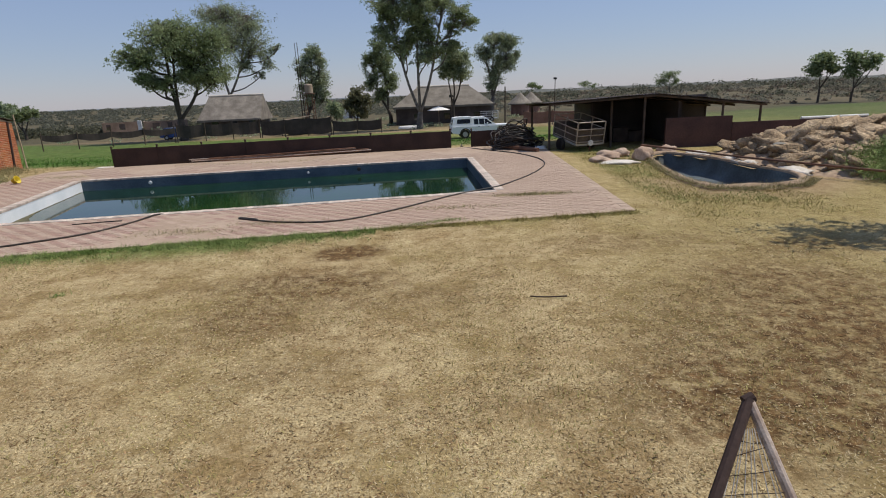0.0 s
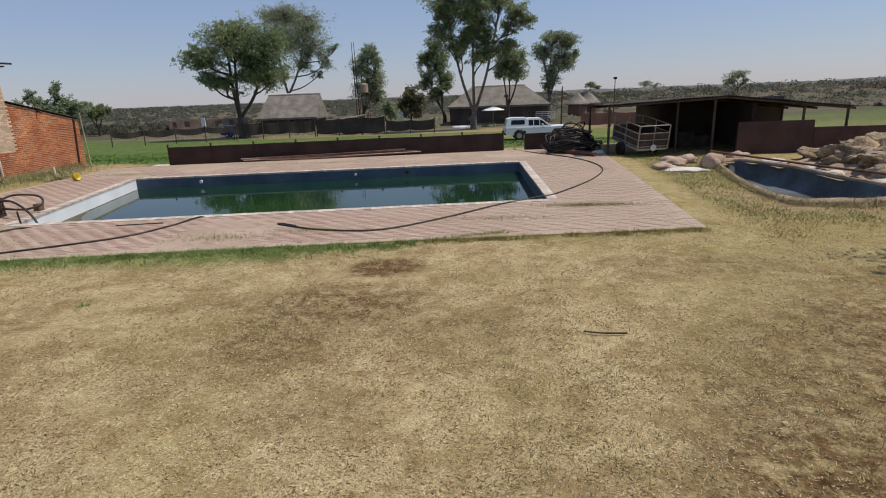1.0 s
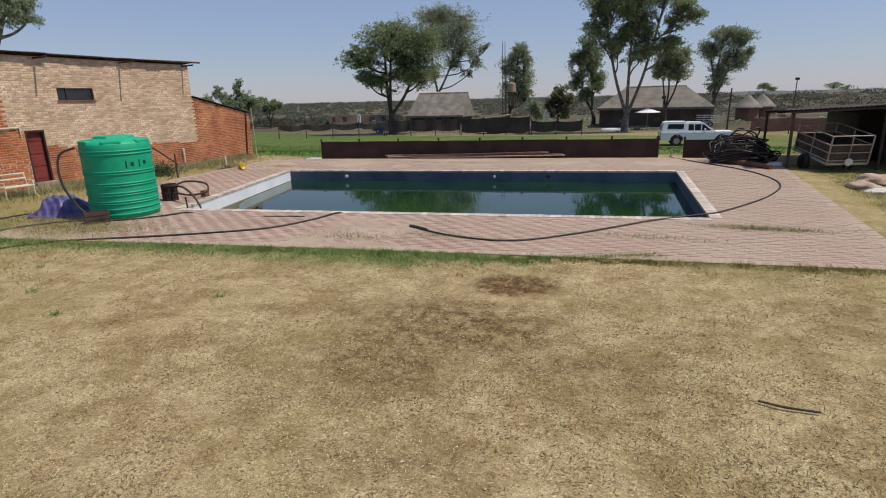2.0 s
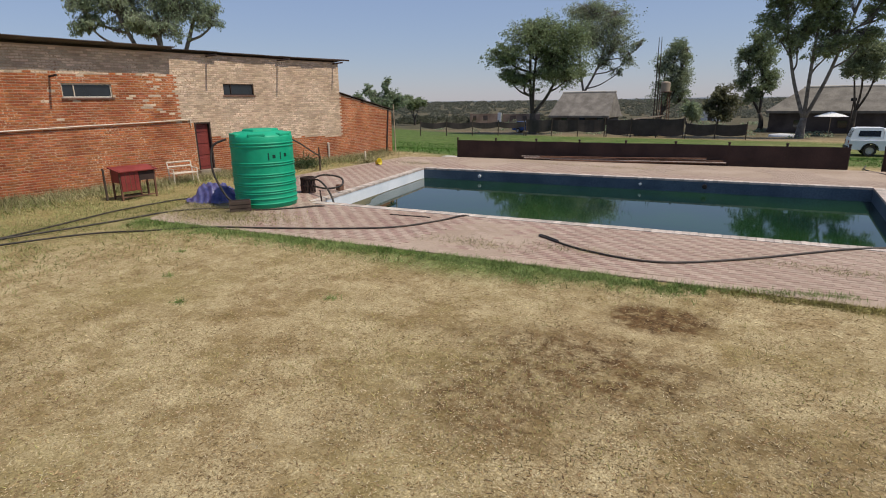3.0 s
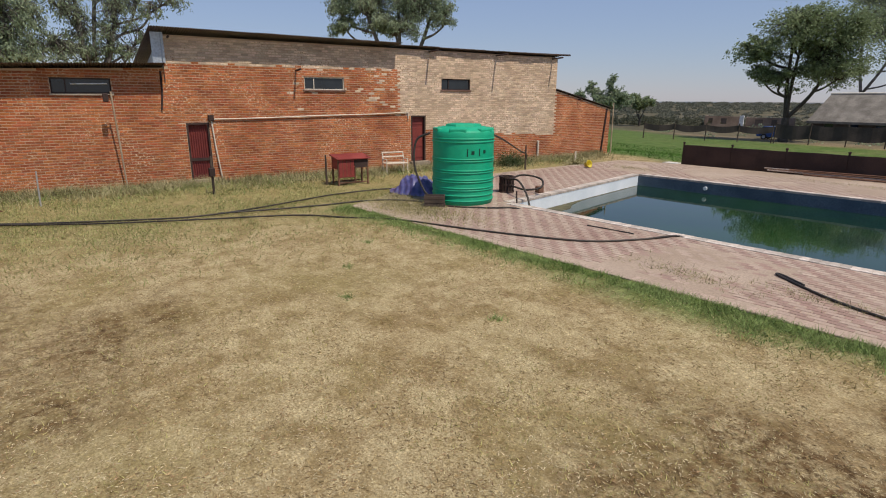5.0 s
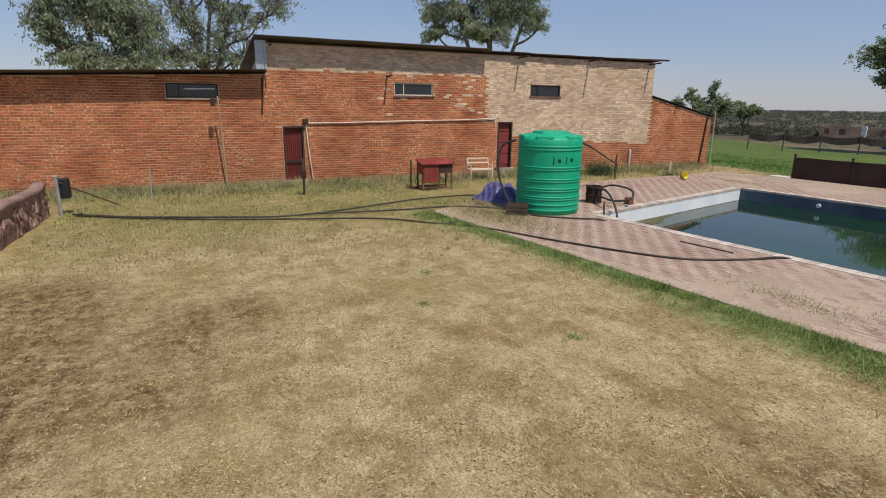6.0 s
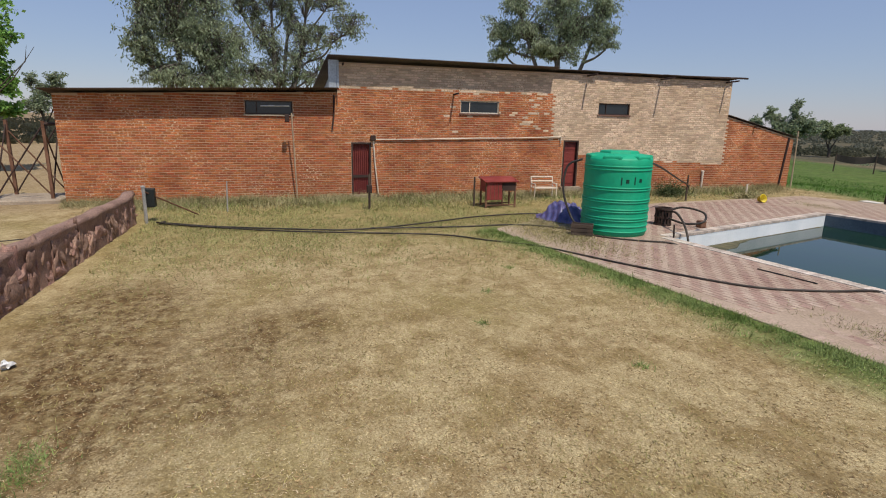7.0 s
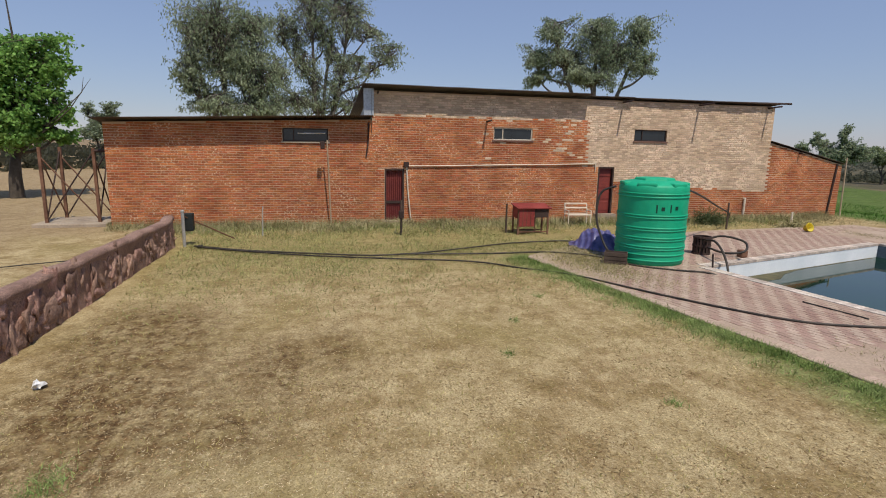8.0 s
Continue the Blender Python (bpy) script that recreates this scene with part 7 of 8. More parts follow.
def build_gate_post():
    g = thing("gate_post", (-17.0, 0.52, 0), "grey steel post with black meter box at the wall's end", "gate post")
    bm = B()
    tube(bm, [(0, 0, -0.1), (0, 0, 0.98)], 0.045, 10)
    part("pole", bm, M["grey_metal"], g)
    bm = B()
    soft_box(bm, -0.30, -0.06, -0.02, 0.24, 0.42, 0.92, 0.025)
    part("meter_box", bm, M["ink"], g)
    bm = B()
    tube(bm, [(0, 0.03, 0.85), (-1.15, 1.15, 0.02)], 0.022, 8)
    part("brace", bm, M["rust"], g)
    bm = B()
    lathe(bm, [(0.055, 0.96), (0.06, 1.0), (0.0, 1.03)], 10)
    part("cap", bm, M["grey_metal"], g)


build_gate_post()


def build_stand():
    s = thing("tank_stand", (-22.1, -3.85, 0), "rusty steel tower frame with cross braces", "steel frame")
    q = {"a": (0.62, -0.78), "b": (-0.72, -0.70), "c": (0.55, 0.78), "d": (-0.75, 0.80)}
    for k, (x, y) in q.items():
        bm = B()
        box(bm, x - 0.045, x + 0.045, y - 0.045, y + 0.045, 0.1, 2.6, Matrix.Translation((0, 0, 0)))
        part("leg", bm, M["rust"], s)
    for m, n in (("a", "c"), ("b", "d"), ("a", "b"), ("c", "d")):
        (x0, y0), (x1, y1) = q[m], q[n]
        for za, zb in ((0.15, 2.5), (2.3, 0.2)):
            bm = B()
            tube(bm, [(x0, y0, za), (x1, y1, zb)], 0.024, 6)
            part("brace", bm, M["rust_dark"] if za < 1 else M["rust"], s)
    bm = B()
    tube(bm, [(*q["c"], 2.5), (0.55, 1.5, 2.52)], 0.05, 8)
    part("beam", bm, M["rust_dark"], s)
    bm = B()
    soft_box(bm, -1.0, 1.0, -1.1, 1.1, -0.1, 0.12, 0.03)
    part("plinth", bm, M["dusty_concrete"], s, "concrete plinth under the frame")


build_stand()
hose([(-13.4, -4.4), (-14.6, -2.9), (-15.3, -1.4), (-15.4, -0.6)], 0.014, "dark hose on the dusty ground behind the wall")


# ---- yellow pot, weeds, paper ----
def build_pot():
    bm = B()
    lathe(bm, [(0.09, 0.0), (0.15, 0.2), (0.165, 0.21), (0.14, 0.205), (0.085, 0.04), (0.0, 0.04)], 18)
    bmesh.ops.rotate(bm, verts=list(bm.verts), cent=(0, 0, 0), matrix=Matrix.Rotation(radians(70), 3, "Y"))
    bmesh.ops.translate(bm, verts=list(bm.verts), vec=(-16.75, 21.2, DECK_Z + 0.10))
    return tagged(part("yellow_bucket", bm, M["yellow"], smooth=True), "dented yellow plastic bucket lying on its side", "bucket")


build_pot()
bm = B()
lump(bm, (-7.78, 0.82, 0.05), (0.09, 0.07, 0.06), 4, 0.8, 2, 3.0)
tagged(part("crumpled_paper", bm, M["white_paint"]), "crumpled piece of white paper on the grass", "litter")
bm = B()
tube(bm, spline([(1.43, 7.15, 0.03), (1.64, 7.09, 0.035), (1.94, 7.1, 0.03)], 5), 0.012, 6)
tagged(part("stick", bm, M["dark_wood"]), "dark dry stick lying on the lawn", "stick")
bm = B()
box(bm, -16.6, -15.9, 26.1, 26.6, 0.0, 0.06)
tagged(part("white_slab", bm, M["concrete"]), "pale broken slab beside the fence", "slab")

rnd = random.Random(77)
for k in range(5):
    a = Vector((-11.6 + rnd.uniform(-.6, 1.4), 26.3 + rnd.uniform(-.1, .15), DECK_Z + 0.05 + 0.03 * k))
    b = Vector((-3.4 + rnd.uniform(-1.2, .8), 27.7 + rnd.uniform(-.1, .12), DECK_Z + 0.08 + 0.05 * k))
    bm = B()
    tube(bm, [a, a.lerp(b, 0.5) + Vector((0, 0, -0.02)), b], 0.028, 6)
    tagged(part("long_pipe", bm, M["old_pipe"] if k % 2 else M["rust"]), "long thin old pipe lying by the fence", "pipe", "pipes by the fence")


def build_coil():
    c = thing("hose_pile", (3.75, 27.1, 0), "tangled pile of black irrigation hose coils", "hose pile")
    r = random.Random(5)
    for k in range(34):
        s = 1 - 0.6 * k / 34
        rx, ry = (1.45 * s + r.uniform(-.2, .2)), (1.0 * s + r.uniform(-.1, .1))
        tilt = Matrix.Rotation(r.uniform(-.75, .75), 4, "X") @ Matrix.Rotation(r.uniform(-.3, .3), 4, "Y") @ Matrix.Rotation(r.uniform(0, 3), 4, "Z")
        h = 0.12 + 0.95 * k / 34
        pts = []
        for i in range(25):
            a = 2 * math.pi * i / 24
            p = tilt @ Vector((rx * math.cos(a) * (1 + 0.06 * math.sin(3 * a + k)), ry * math.sin(a), 0.06 * math.sin(2 * a + k)))
            pts.append((p.x + r.uniform(-.02, .02), p.y, max(0.04, p.z + h)))
        bm = B()
        tube(bm, pts, 0.03, 6)
        part("coil", bm, M["black_rubber"], c, smooth=True)


build_coil()
bm = B()
tube(bm, [(2.95, 27.0, 0.20), (3.7, 25.9, 0.20), (4.45, 24.8, 0.18)], [0.09, 0.11, 0.10], 10)
tagged(part("log", bm, M["rust"]), "old rusty brown pipe lying by the hose pile", "pipe")
bm = B()
lump(bm, (4.75, 26.1, 0.1), (0.35, 0.22, 0.14), 8, 0.5, 2, 2.5)
tagged(part("white_sack", bm, M["white_paint"], smooth=True), "white sack lying beside the hose pile", "sack")

# round the pond
for i, (x, y, z, a, b, c) in enumerate(((6.9, 22.3, 0.1, 0.5, 0.4, 0.2), (7.6, 22.9, 0.1, 0.4, 0.35, 0.22), (8.0, 21.5, 0.16, 0.36, 0.42, 0.34), (9.7, 23.5, 0.08, 0.4, 0.3, 0.22), (6.3, 21.4, 0.06, 0.4, 0.5, 0.16))):
    bm = B()
    lump(bm, (x, y, z), (a, b, c), i + 11, 0.3, 3, 1.7)
    tagged(part("boulder", bm, M["boulder"], smooth=True), "rounded brown boulder at the pond's edge", "boulder", "boulders at the pond")
bm = B()
lump(bm, (6.95, 20.8, 0.02), (0.7, 0.55, 0.08), 9, 0.3, 3, 1.5)
tagged(part("plaster_ledge", bm, M["concrete"], smooth=True), "pale plastered ledge at the pond's end", "ledge")
for x, y, a, b, sd in ((10.8, 19.5, 0.32, 1.2, 3), (11.2, 17.1, 0.38, 0.8, 5), (10.5, 22.1, 0.4, 0.6, 6)):
    bm = B()
    lump(bm, (x, y, 0.04), (a, b, 0.12), sd, 0.3, 3, 2.0)
    tagged(part("pond_ledge", bm, M["concrete"], smooth=True), "broken pale concrete ledge of the pond", "ledge")
bm = B()
tube(bm, [(8.1, 22.0, 0.52), (10.2, 18.4, 0.36), (11.6, 15.2, 0.36), (13.2, 10.9, 0.4)], 0.034, 8)
tagged(part("long_pole", bm, M["rust"]), "long dark pipe laid across the pond", "pipe")
tyre = B()
lathe(tyre, [(0.17, -0.1), (0.29, -0.11), (0.34, -0.06), (0.34, 0.06), (0.29, 0.11), (0.17, 0.1), (0.17, -0.1)], 24)
bmesh.ops.rotate(tyre, verts=list(tyre.verts), cent=(0, 0, 0), matrix=Matrix.Rotation(radians(25), 3, "X"))
bmesh.ops.translate(tyre, verts=list(tyre.verts), vec=(11.6, 18.5, 0.55))
bmesh.ops.recalc_face_normals(tyre, faces=list(tyre.faces))
tagged(part("old_tyre", tyre, M["black_rubber"]), "old black car tyre on the earth heap", "tyre")
boundary = thing("boundary_wall", (13.3, 25.2, 0), "long low reddish brown wall behind the earth heap", "wall", kind="structure")
for k in range(6):
    bm = B()
    box(bm, k * 2.5, k * 2.5 + 2.49, 0, 0.15, -0.1, 1.02)
    part("panel", bm, M["shed_wall"], boundary)
bm = B()
tube(bm, [(16.4, 25.27, 1.08), (19.4, 25.27, 1.08)], 0.06, 8)
tagged(part("white_pipe", bm, M["white_paint"]), "white plastic pipe lying on the low wall", "pipe")


# ---- plain dark marks on the tank in place of its lettering ----
for k, (a, w, z, h) in enumerate(((-27, 1.1, 1.30, 0.19), (-17, 2.8, 1.35, 0.09), (-4, 1.1, 1.31, 0.19), (7, 2.8, 1.37, 0.09))):
    bm = B()
    n = 6
    rows = []
    for i in range(n + 1):
        t = radians(a + w * (i / n - 0.5) * 2)
        rr = TR + 0.004
        rows.append([bm.verts.new((rr * math.cos(t), rr * math.sin(t), zz)) for zz in (z, z + h)])
    for p, q in zip(rows, rows[1:]):
        bm.faces.new((p[0], q[0], q[1], p[1]))
    part("printed_mark", bm, M["dark_green"], tank)


# ---- grass, straw and weeds ----
def blades(name, spots, length, width, rise, material, label, seed, category="grass", bend=0.3):
    """Thin blades at spots (n x 3): length and width ranges in metres, rise from 0 (lying) to 1 (upright)."""
    g = np.random.RandomState(seed)
    n = len(spots)
    P = np.asarray(spots, dtype=float)
    az = g.uniform(0, 2 * np.pi, n)
    el = np.arcsin(np.clip(g.uniform(rise[0], rise[1], n), -1, 1))
    ln = g.uniform(length[0], length[1], n)
    w = g.uniform(width[0], width[1], n)
    d = np.stack([np.cos(az) * np.cos(el), np.sin(az) * np.cos(el), np.sin(el)], 1)
    sgn = g.uniform(0, np.pi, n)
    s = np.stack([-np.sin(az), np.cos(az), np.zeros(n)], 1)
    up = np.cross(d, s)
    s = s * np.cos(sgn)[:, None] + up * np.sin(sgn)[:, None] * 0.6
    a = P - s * w[:, None] / 2
    b = P + s * w[:, None] / 2
    tip = P + d * ln[:, None] + np.array([0, 0, -1.0]) * (bend * ln * np.cos(el) * 0.3)[:, None]
    tip[:, 2] = np.maximum(tip[:, 2], P[:, 2] + 0.002)
    V = np.empty((n * 3, 3))
    V[0::3], V[1::3], V[2::3] = a, b, tip
    me = bpy.data.meshes.new(name)
    me.vertices.add(n * 3)
    me.vertices.foreach_set("co", V.ravel())
    me.loops.add(n * 3)
    me.loops.foreach_set("vertex_index", np.arange(n * 3, dtype=np.int32))
    me.polygons.add(n)
    me.polygons.foreach_set("loop_start", np.arange(0, n * 3, 3, dtype=np.int32))
    me.update(calc_edges=True)
    me.validate()
    me.materials.append(material)
    return tagged(new(name, me), label, category, kind="stuff")


def lawn_spots(n, x0, x1, y0, y1, seed, power, tight, floor=0.0):
    """Spots on the lawn, denser near the walk and in noisy patches."""
    g = np.random.RandomState(seed)
    out = []
    while len(out) < n:
        x, y = g.uniform(x0, x1), g.uniform(y0, y1)
        d = math.hypot(x + 0.5, y - 3.0)
        if g.uniform() > (4.0 / max(d, 4.0)) ** power:
            continue
        if inside(x, y, DECK) or inside(x, y, POND) or (y < 0.4 and x < -3.9):
            continue
        if noise.noise(Vector((x * tight, y * tight, seed))) + 0.5 * noise.noise(Vector((x * tight * 3.1, y * tight * 3.1, seed + 3))) < floor + g.uniform(-0.5, 0.3):
            continue
        if math.hypot((x + 1.75) / 1.1, (y - 9.55) / 0.55) < 1.0 and g.uniform() < 0.8:
            continue
        out.append((x, y, ground_z(x, y) + 0.004))
    return out


M["straw_blade"] = mat("straw_blade", (0.40, 0.32, 0.18), (0.56, 0.46, 0.29), 0.5, 5, bump=0, vary=0.4, island=True, spec=0.08)
M["brown_blade"] = mat("brown_blade", (0.19, 0.125, 0.06), (0.33, 0.225, 0.115), 0.5, 5, bump=0, vary=0.45, island=True, spec=0.08)
M["olive_blade"] = mat("olive_blade", (0.24, 0.215, 0.075), (0.40, 0.34, 0.14), 0.5, 5, bump=0, vary=0.4, island=True, spec=0.08)
M["green_blade"] = mat("green_blade", (0.13, 0.19, 0.05), (0.25, 0.31, 0.11), 0.8, 5, bump=0, vary=0.4, island=True, spec=0.08)
M["dry_weed"] = mat("dry_weed", (0.23, 0.21, 0.10), (0.38, 0.33, 0.18), 0.8, 5, bump=0, vary=0.4, island=True, spec=0.08)
blades("straw_litter", lawn_spots(110000, -17, 11, 0.5, 13.5, 51, 1.3, 0.9, -0.2), (0.015, 0.048), (0.005, 0.010), (0.0, 0.5), M["straw_blade"], "dry straw and cut grass lying on the lawn", 61)
blades("brown_litter", lawn_spots(70000, -17, 11, 0.5, 13.5, 52, 1.2, 1.6, 0.0), (0.018, 0.055), (0.008, 0.018), (0.0, 0.5), M["brown_blade"], "brown dead leaves and stalks on the lawn", 62)
blades("lawn_tufts", lawn_spots(38000, -19, 11, 0.5, 14, 53, 1.0, 0.5, 0.16), (0.025, 0.07), (0.006, 0.012), (0.3, 1.0), M["olive_blade"], "short olive grass tufts in the dry lawn", 63)


verge = [(p[0], p[1], 0.003) for p in lawn_spots(26000, 4.4, 9.5, 11.5, 27, 55, 0.0, 0.7, -0.05)]
blades("verge_grass", verge, (0.04, 0.12), (0.008, 0.016), (0.3, 1.0), M["olive_blade"], "olive grass between the paving and the pond", 64)
blades("verge_grass", [(p[0], p[1], 0.003) for p in lawn_spots(9000, 4.4, 8.5, 13, 27, 56, 0.0, 0.5, 0.1)], (0.04, 0.12), (0.008, 0.016), (0.3, 1.0), M["green_blade"], "green grass patches beside the paving", 65)


def edge_spots(a, b, n, spread, seed, clump=3.0, z=None):
    g = np.random.RandomState(seed)
    A, C = np.array(a), np.array(b)
    d = C - A
    nn = np.array([d[1], -d[0]]) / np.linalg.norm(d)
    out = []
    while len(out) < n:
        t = g.uniform()
        o = abs(g.normal(0, 1)) * spread
        p = A + d * t + nn * (o + 0.03)
        if noise.noise(Vector((p[0] * clump, p[1] * clump, seed))) < g.uniform(-0.5, 0.35):
            continue
        out.append((p[0], p[1], ground_z(p[0], p[1]) if z is None else z))
    return out


edge = edge_spots(DECK[0], DECK[1], 13000, 0.30, 71) + edge_spots(DECK[1], DECK[2], 8500, 0.25, 72) + edge_spots(DECK[2], (0.6, 12.05), 1500, 0.12, 73)
blades("edge_weeds", edge_spots(DECK[2], DECK[3], 5200, 0.13, 87), (0.05, 0.15), (0.006, 0.013), (0.3, 1.0), M["olive_blade"], "dry olive weeds along the paving's edge", 88)
blades("green_grass", edge, (0.05, 0.16), (0.006, 0.012), (0.35, 1.0), M["green_blade"], "fresh green grass along the paving's edge", 74)
base = edge_spots((-20.95, -2.5), (-20.95, 26.5), 24000, 0.45, 75, 1.2)
base += edge_spots((-20.6, -1.5), (-20.6, 26.5), 14000, 0.9, 76, 0.8)
blades("tall_grass", base, (0.12, 0.42), (0.010, 0.020), (0.55, 1.0), M["dry_weed"], "tall pale weeds along the foot of the brick wall", 78)
blades("tall_grass", edge_spots((-20.7, 0.0), (-20.7, 24.0), 9000, 0.9, 79, 0.7), (0.08, 0.26), (0.008, 0.016), (0.5, 1.0), M["green_blade"], "green weeds in the grass before the wall", 80)
M["yard_blade"] = mat("yard_blade", (0.19, 0.205, 0.07), (0.33, 0.32, 0.13), 0.5, 5, bump=0, vary=0.4, island=True, spec=0.08)
yard_fade = random.Random(58)
blades("yard_grass", [p for p in lawn_spots(50000, -20.5, -8.5, 0.5, 12.5, 54, 0.0, 0.6, -0.1) if yard_fade.random() > smooth(-15.5, -9.0, p[0] + 1.2 * noise.noise(Vector((p[0] * 0.6, p[1] * 0.6, 7.0))))], (0.04, 0.13), (0.010, 0.018), (0.4, 1.0), M["yard_blade"], "olive grass in front of the brick building", 81)
g = np.random.RandomState(9)
field = []
while len(field) < 26000:
    x, y = g.uniform(-40, 12), g.uniform(26, 44)
    if inside(x, y, GREEN):
        field.append((x, y, ground_z(x, y)))
M["field_blade"] = mat("field_blade", (0.065, 0.14, 0.028), (0.12, 0.215, 0.05), 0.3, 5, bump=0, vary=0.4, island=True, spec=0.08)
blades("green_field", field, (0.10, 0.25), (0.02, 0.05), (0.3, 1.0), M["field_blade"], "bright green grass field beyond the fence", 82)
weeds = []
for cx, cy, rx, ry, k in ((-3.6, 12.25, 1.2, 0.25, 500), (-5.6, 11.7, 1.3, 0.4, 700), (2.6, 14.55, 1.2, 0.22, 2200), (0.4, 13.2, 1.6, 0.3, 700), (-12.4, 10.9, 1.2, 0.4, 700), (-15.6, 22.6, 1.2, 0.5, 600), (-8.0, 25.2, 4.0, 0.4, 900), (-14.6, 11.0, 0.6, 0.6, 500), (-13.4, 10.6, 2.4, 1.0, 5200), (-14.7, 11.3, 1.2, 1.0, 1800), (-11.0, 11.2, 1.4, 0.5, 500)):
    for _ in range(k):
        x, y = g.normal(cx, rx * 0.5), g.normal(cy, ry * 0.5)
        if inside(x, y, DECK) and not inside(x, y, POOL):
            weeds.append((x, y, DECK_Z))
blades("paving_weeds", weeds, (0.04, 0.12), (0.006, 0.012), (0.2, 1.0), M["dry_weed"], "dry weeds growing in the paving joints", 83)
corner = []
while len(corner) < 5200:
    x, y = g.normal(-13.2, 1.3), g.normal(10.7, 0.6)
    if inside(x, y, DECK) and not inside(x, y, POOL):
        corner.append((x, y, DECK_Z - 0.006))
blades("corner_weeds", corner, (0.04, 0.12), (0.006, 0.014), (0.2, 1.0), M["olive_blade"], "olive weeds over the paving by the tank", 86)
rim = []
for i in range(9000):
    k = g.randint(0, 6)
    a, b = np.array(POND[k]), np.array(POND[k + 1])
    p = a + (b - a) * g.uniform()
    c = np.array((9.1, 18.4))
    p = c + (p - c) * g.uniform(1.05, 1.2)
    rim.append((p[0], p[1], 0.05))
blades("pond_grass", rim, (0.06, 0.20), (0.008, 0.016), (0.3, 1.0), M["dry_weed"], "dry grass growing round the pond's rim", 84)
hp = []
for i in range(15000):
    k = g.randint(0, 14)
    x, y = g.normal(13.7 + 1.3 * math.sin(k * 2.4), 0.32), g.normal(15.6 + 0.8 * math.cos(k * 1.7), 0.26)
    hp.append((x, y, heap_z(x, y) + 0.05 + abs(g.normal(0.16, 0.16))))
blades("heap_weeds", hp, (0.07, 0.2), (0.012, 0.03), (-0.2, 1.0), M["green_blade"], "green weeds growing on the earth heap", 85)


def bush(x, y, r, h, n, material, label, seed):
    g2 = np.random.RandomState(seed)
    s = [(x + g2.normal(0, r * 0.45), y + g2.normal(0, r * 0.45), abs(g2.normal(0.3, 0.3)) * h * 0.8) for _ in range(n)]
    return blades("bush", s, (0.10, 0.28), (0.015, 0.04), (-0.2, 1.0), material, label, seed, "bush")


bush(-19.5, 19.45, 0.75, 0.75, 1700, M["bush_leaf"], "small dark green bush against the brick wall", 91)
bush(-18.0, 21.9, 0.6, 0.35, 700, M["dry_weed"], "dry grey weeds beside the bucket", 92)
for i, (x, y) in enumerate(((-9.19, 7.27), (-7.75, 6.65), (-5.94, 8.01), (-10.52, 8.29), (-5.28, 10.22))):
    g3 = np.random.RandomState(93 + i)
    blades("weed", [(x + g3.normal(0, 0.06), y + g3.normal(0, 0.06), 0.0) for _ in range(60)], (0.05, 0.16), (0.006, 0.014), (0.3, 1.0), M["green_blade"], "small green weed in the dry lawn", 93 + i, "weed")


for i, (x, y, rx, ry, k) in enumerate(((-5.6, 1.73, 0.22, 0.12, 700), (-3.83, 10.39, 0.3, 0.18, 900), (-4.75, 10.8, 0.25, 0.1, 500), (-8.67, 10.02, 0.4, 0.15, 700))):
    g4 = np.random.RandomState(140 + i)
    blades("grass_clump", [(x + g4.normal(0, rx), y + g4.normal(0, ry), ground_z(x, y)) for _ in range(k)], (0.03, 0.10), (0.006, 0.012), (0.3, 1.0), M["green_blade"], "low clump of fresh green grass in the lawn", 140 + i, "grass")


# shade tree standing out of sight on the right, whose shadow lies on the lawn
tree("thorn_tree", (11.6, 9.9, 0), [((-0.9, 0.4, 5.2), (1.6, 1.3, 0.8)), ((0.5, -0.4, 5.6), (1.4, 1.2, 0.8))], M["leaf_dark"], M["bark_dark"],
     "thin thorn tree beside the lawn", 2600, leaf_size=(0.16, 0.05), seed=41, trunk_r=0.12, fork=0.4)


# ---- pieces: bricks, paving blocks, coping ----
def brick_arrays(cells, x, depth):
    """Vertices and faces of bricks (y0, y1, z0, z1) standing proud of a face at x."""
    verts, faces = [], []
    for y0, y1, z0, z1, d in cells:
        n = len(verts)
        f = x + depth + d
        verts += [(x, y0, z0), (x, y1, z0), (x, y1, z1), (x, y0, z1), (f, y0 + 0.003, z0 + 0.003), (f, y1 - 0.003, z0 + 0.003), (f, y1 - 0.003, z1 - 0.003), (f, y0 + 0.003, z1 - 0.003)]
        faces += [(n + 4, n + 5, n + 6, n + 7), (n, n + 1, n + 5, n + 4), (n + 1, n + 2, n + 6, n + 5), (n + 2, n + 3, n + 7, n + 6), (n + 3, n, n + 4, n + 7)]
    return verts, faces


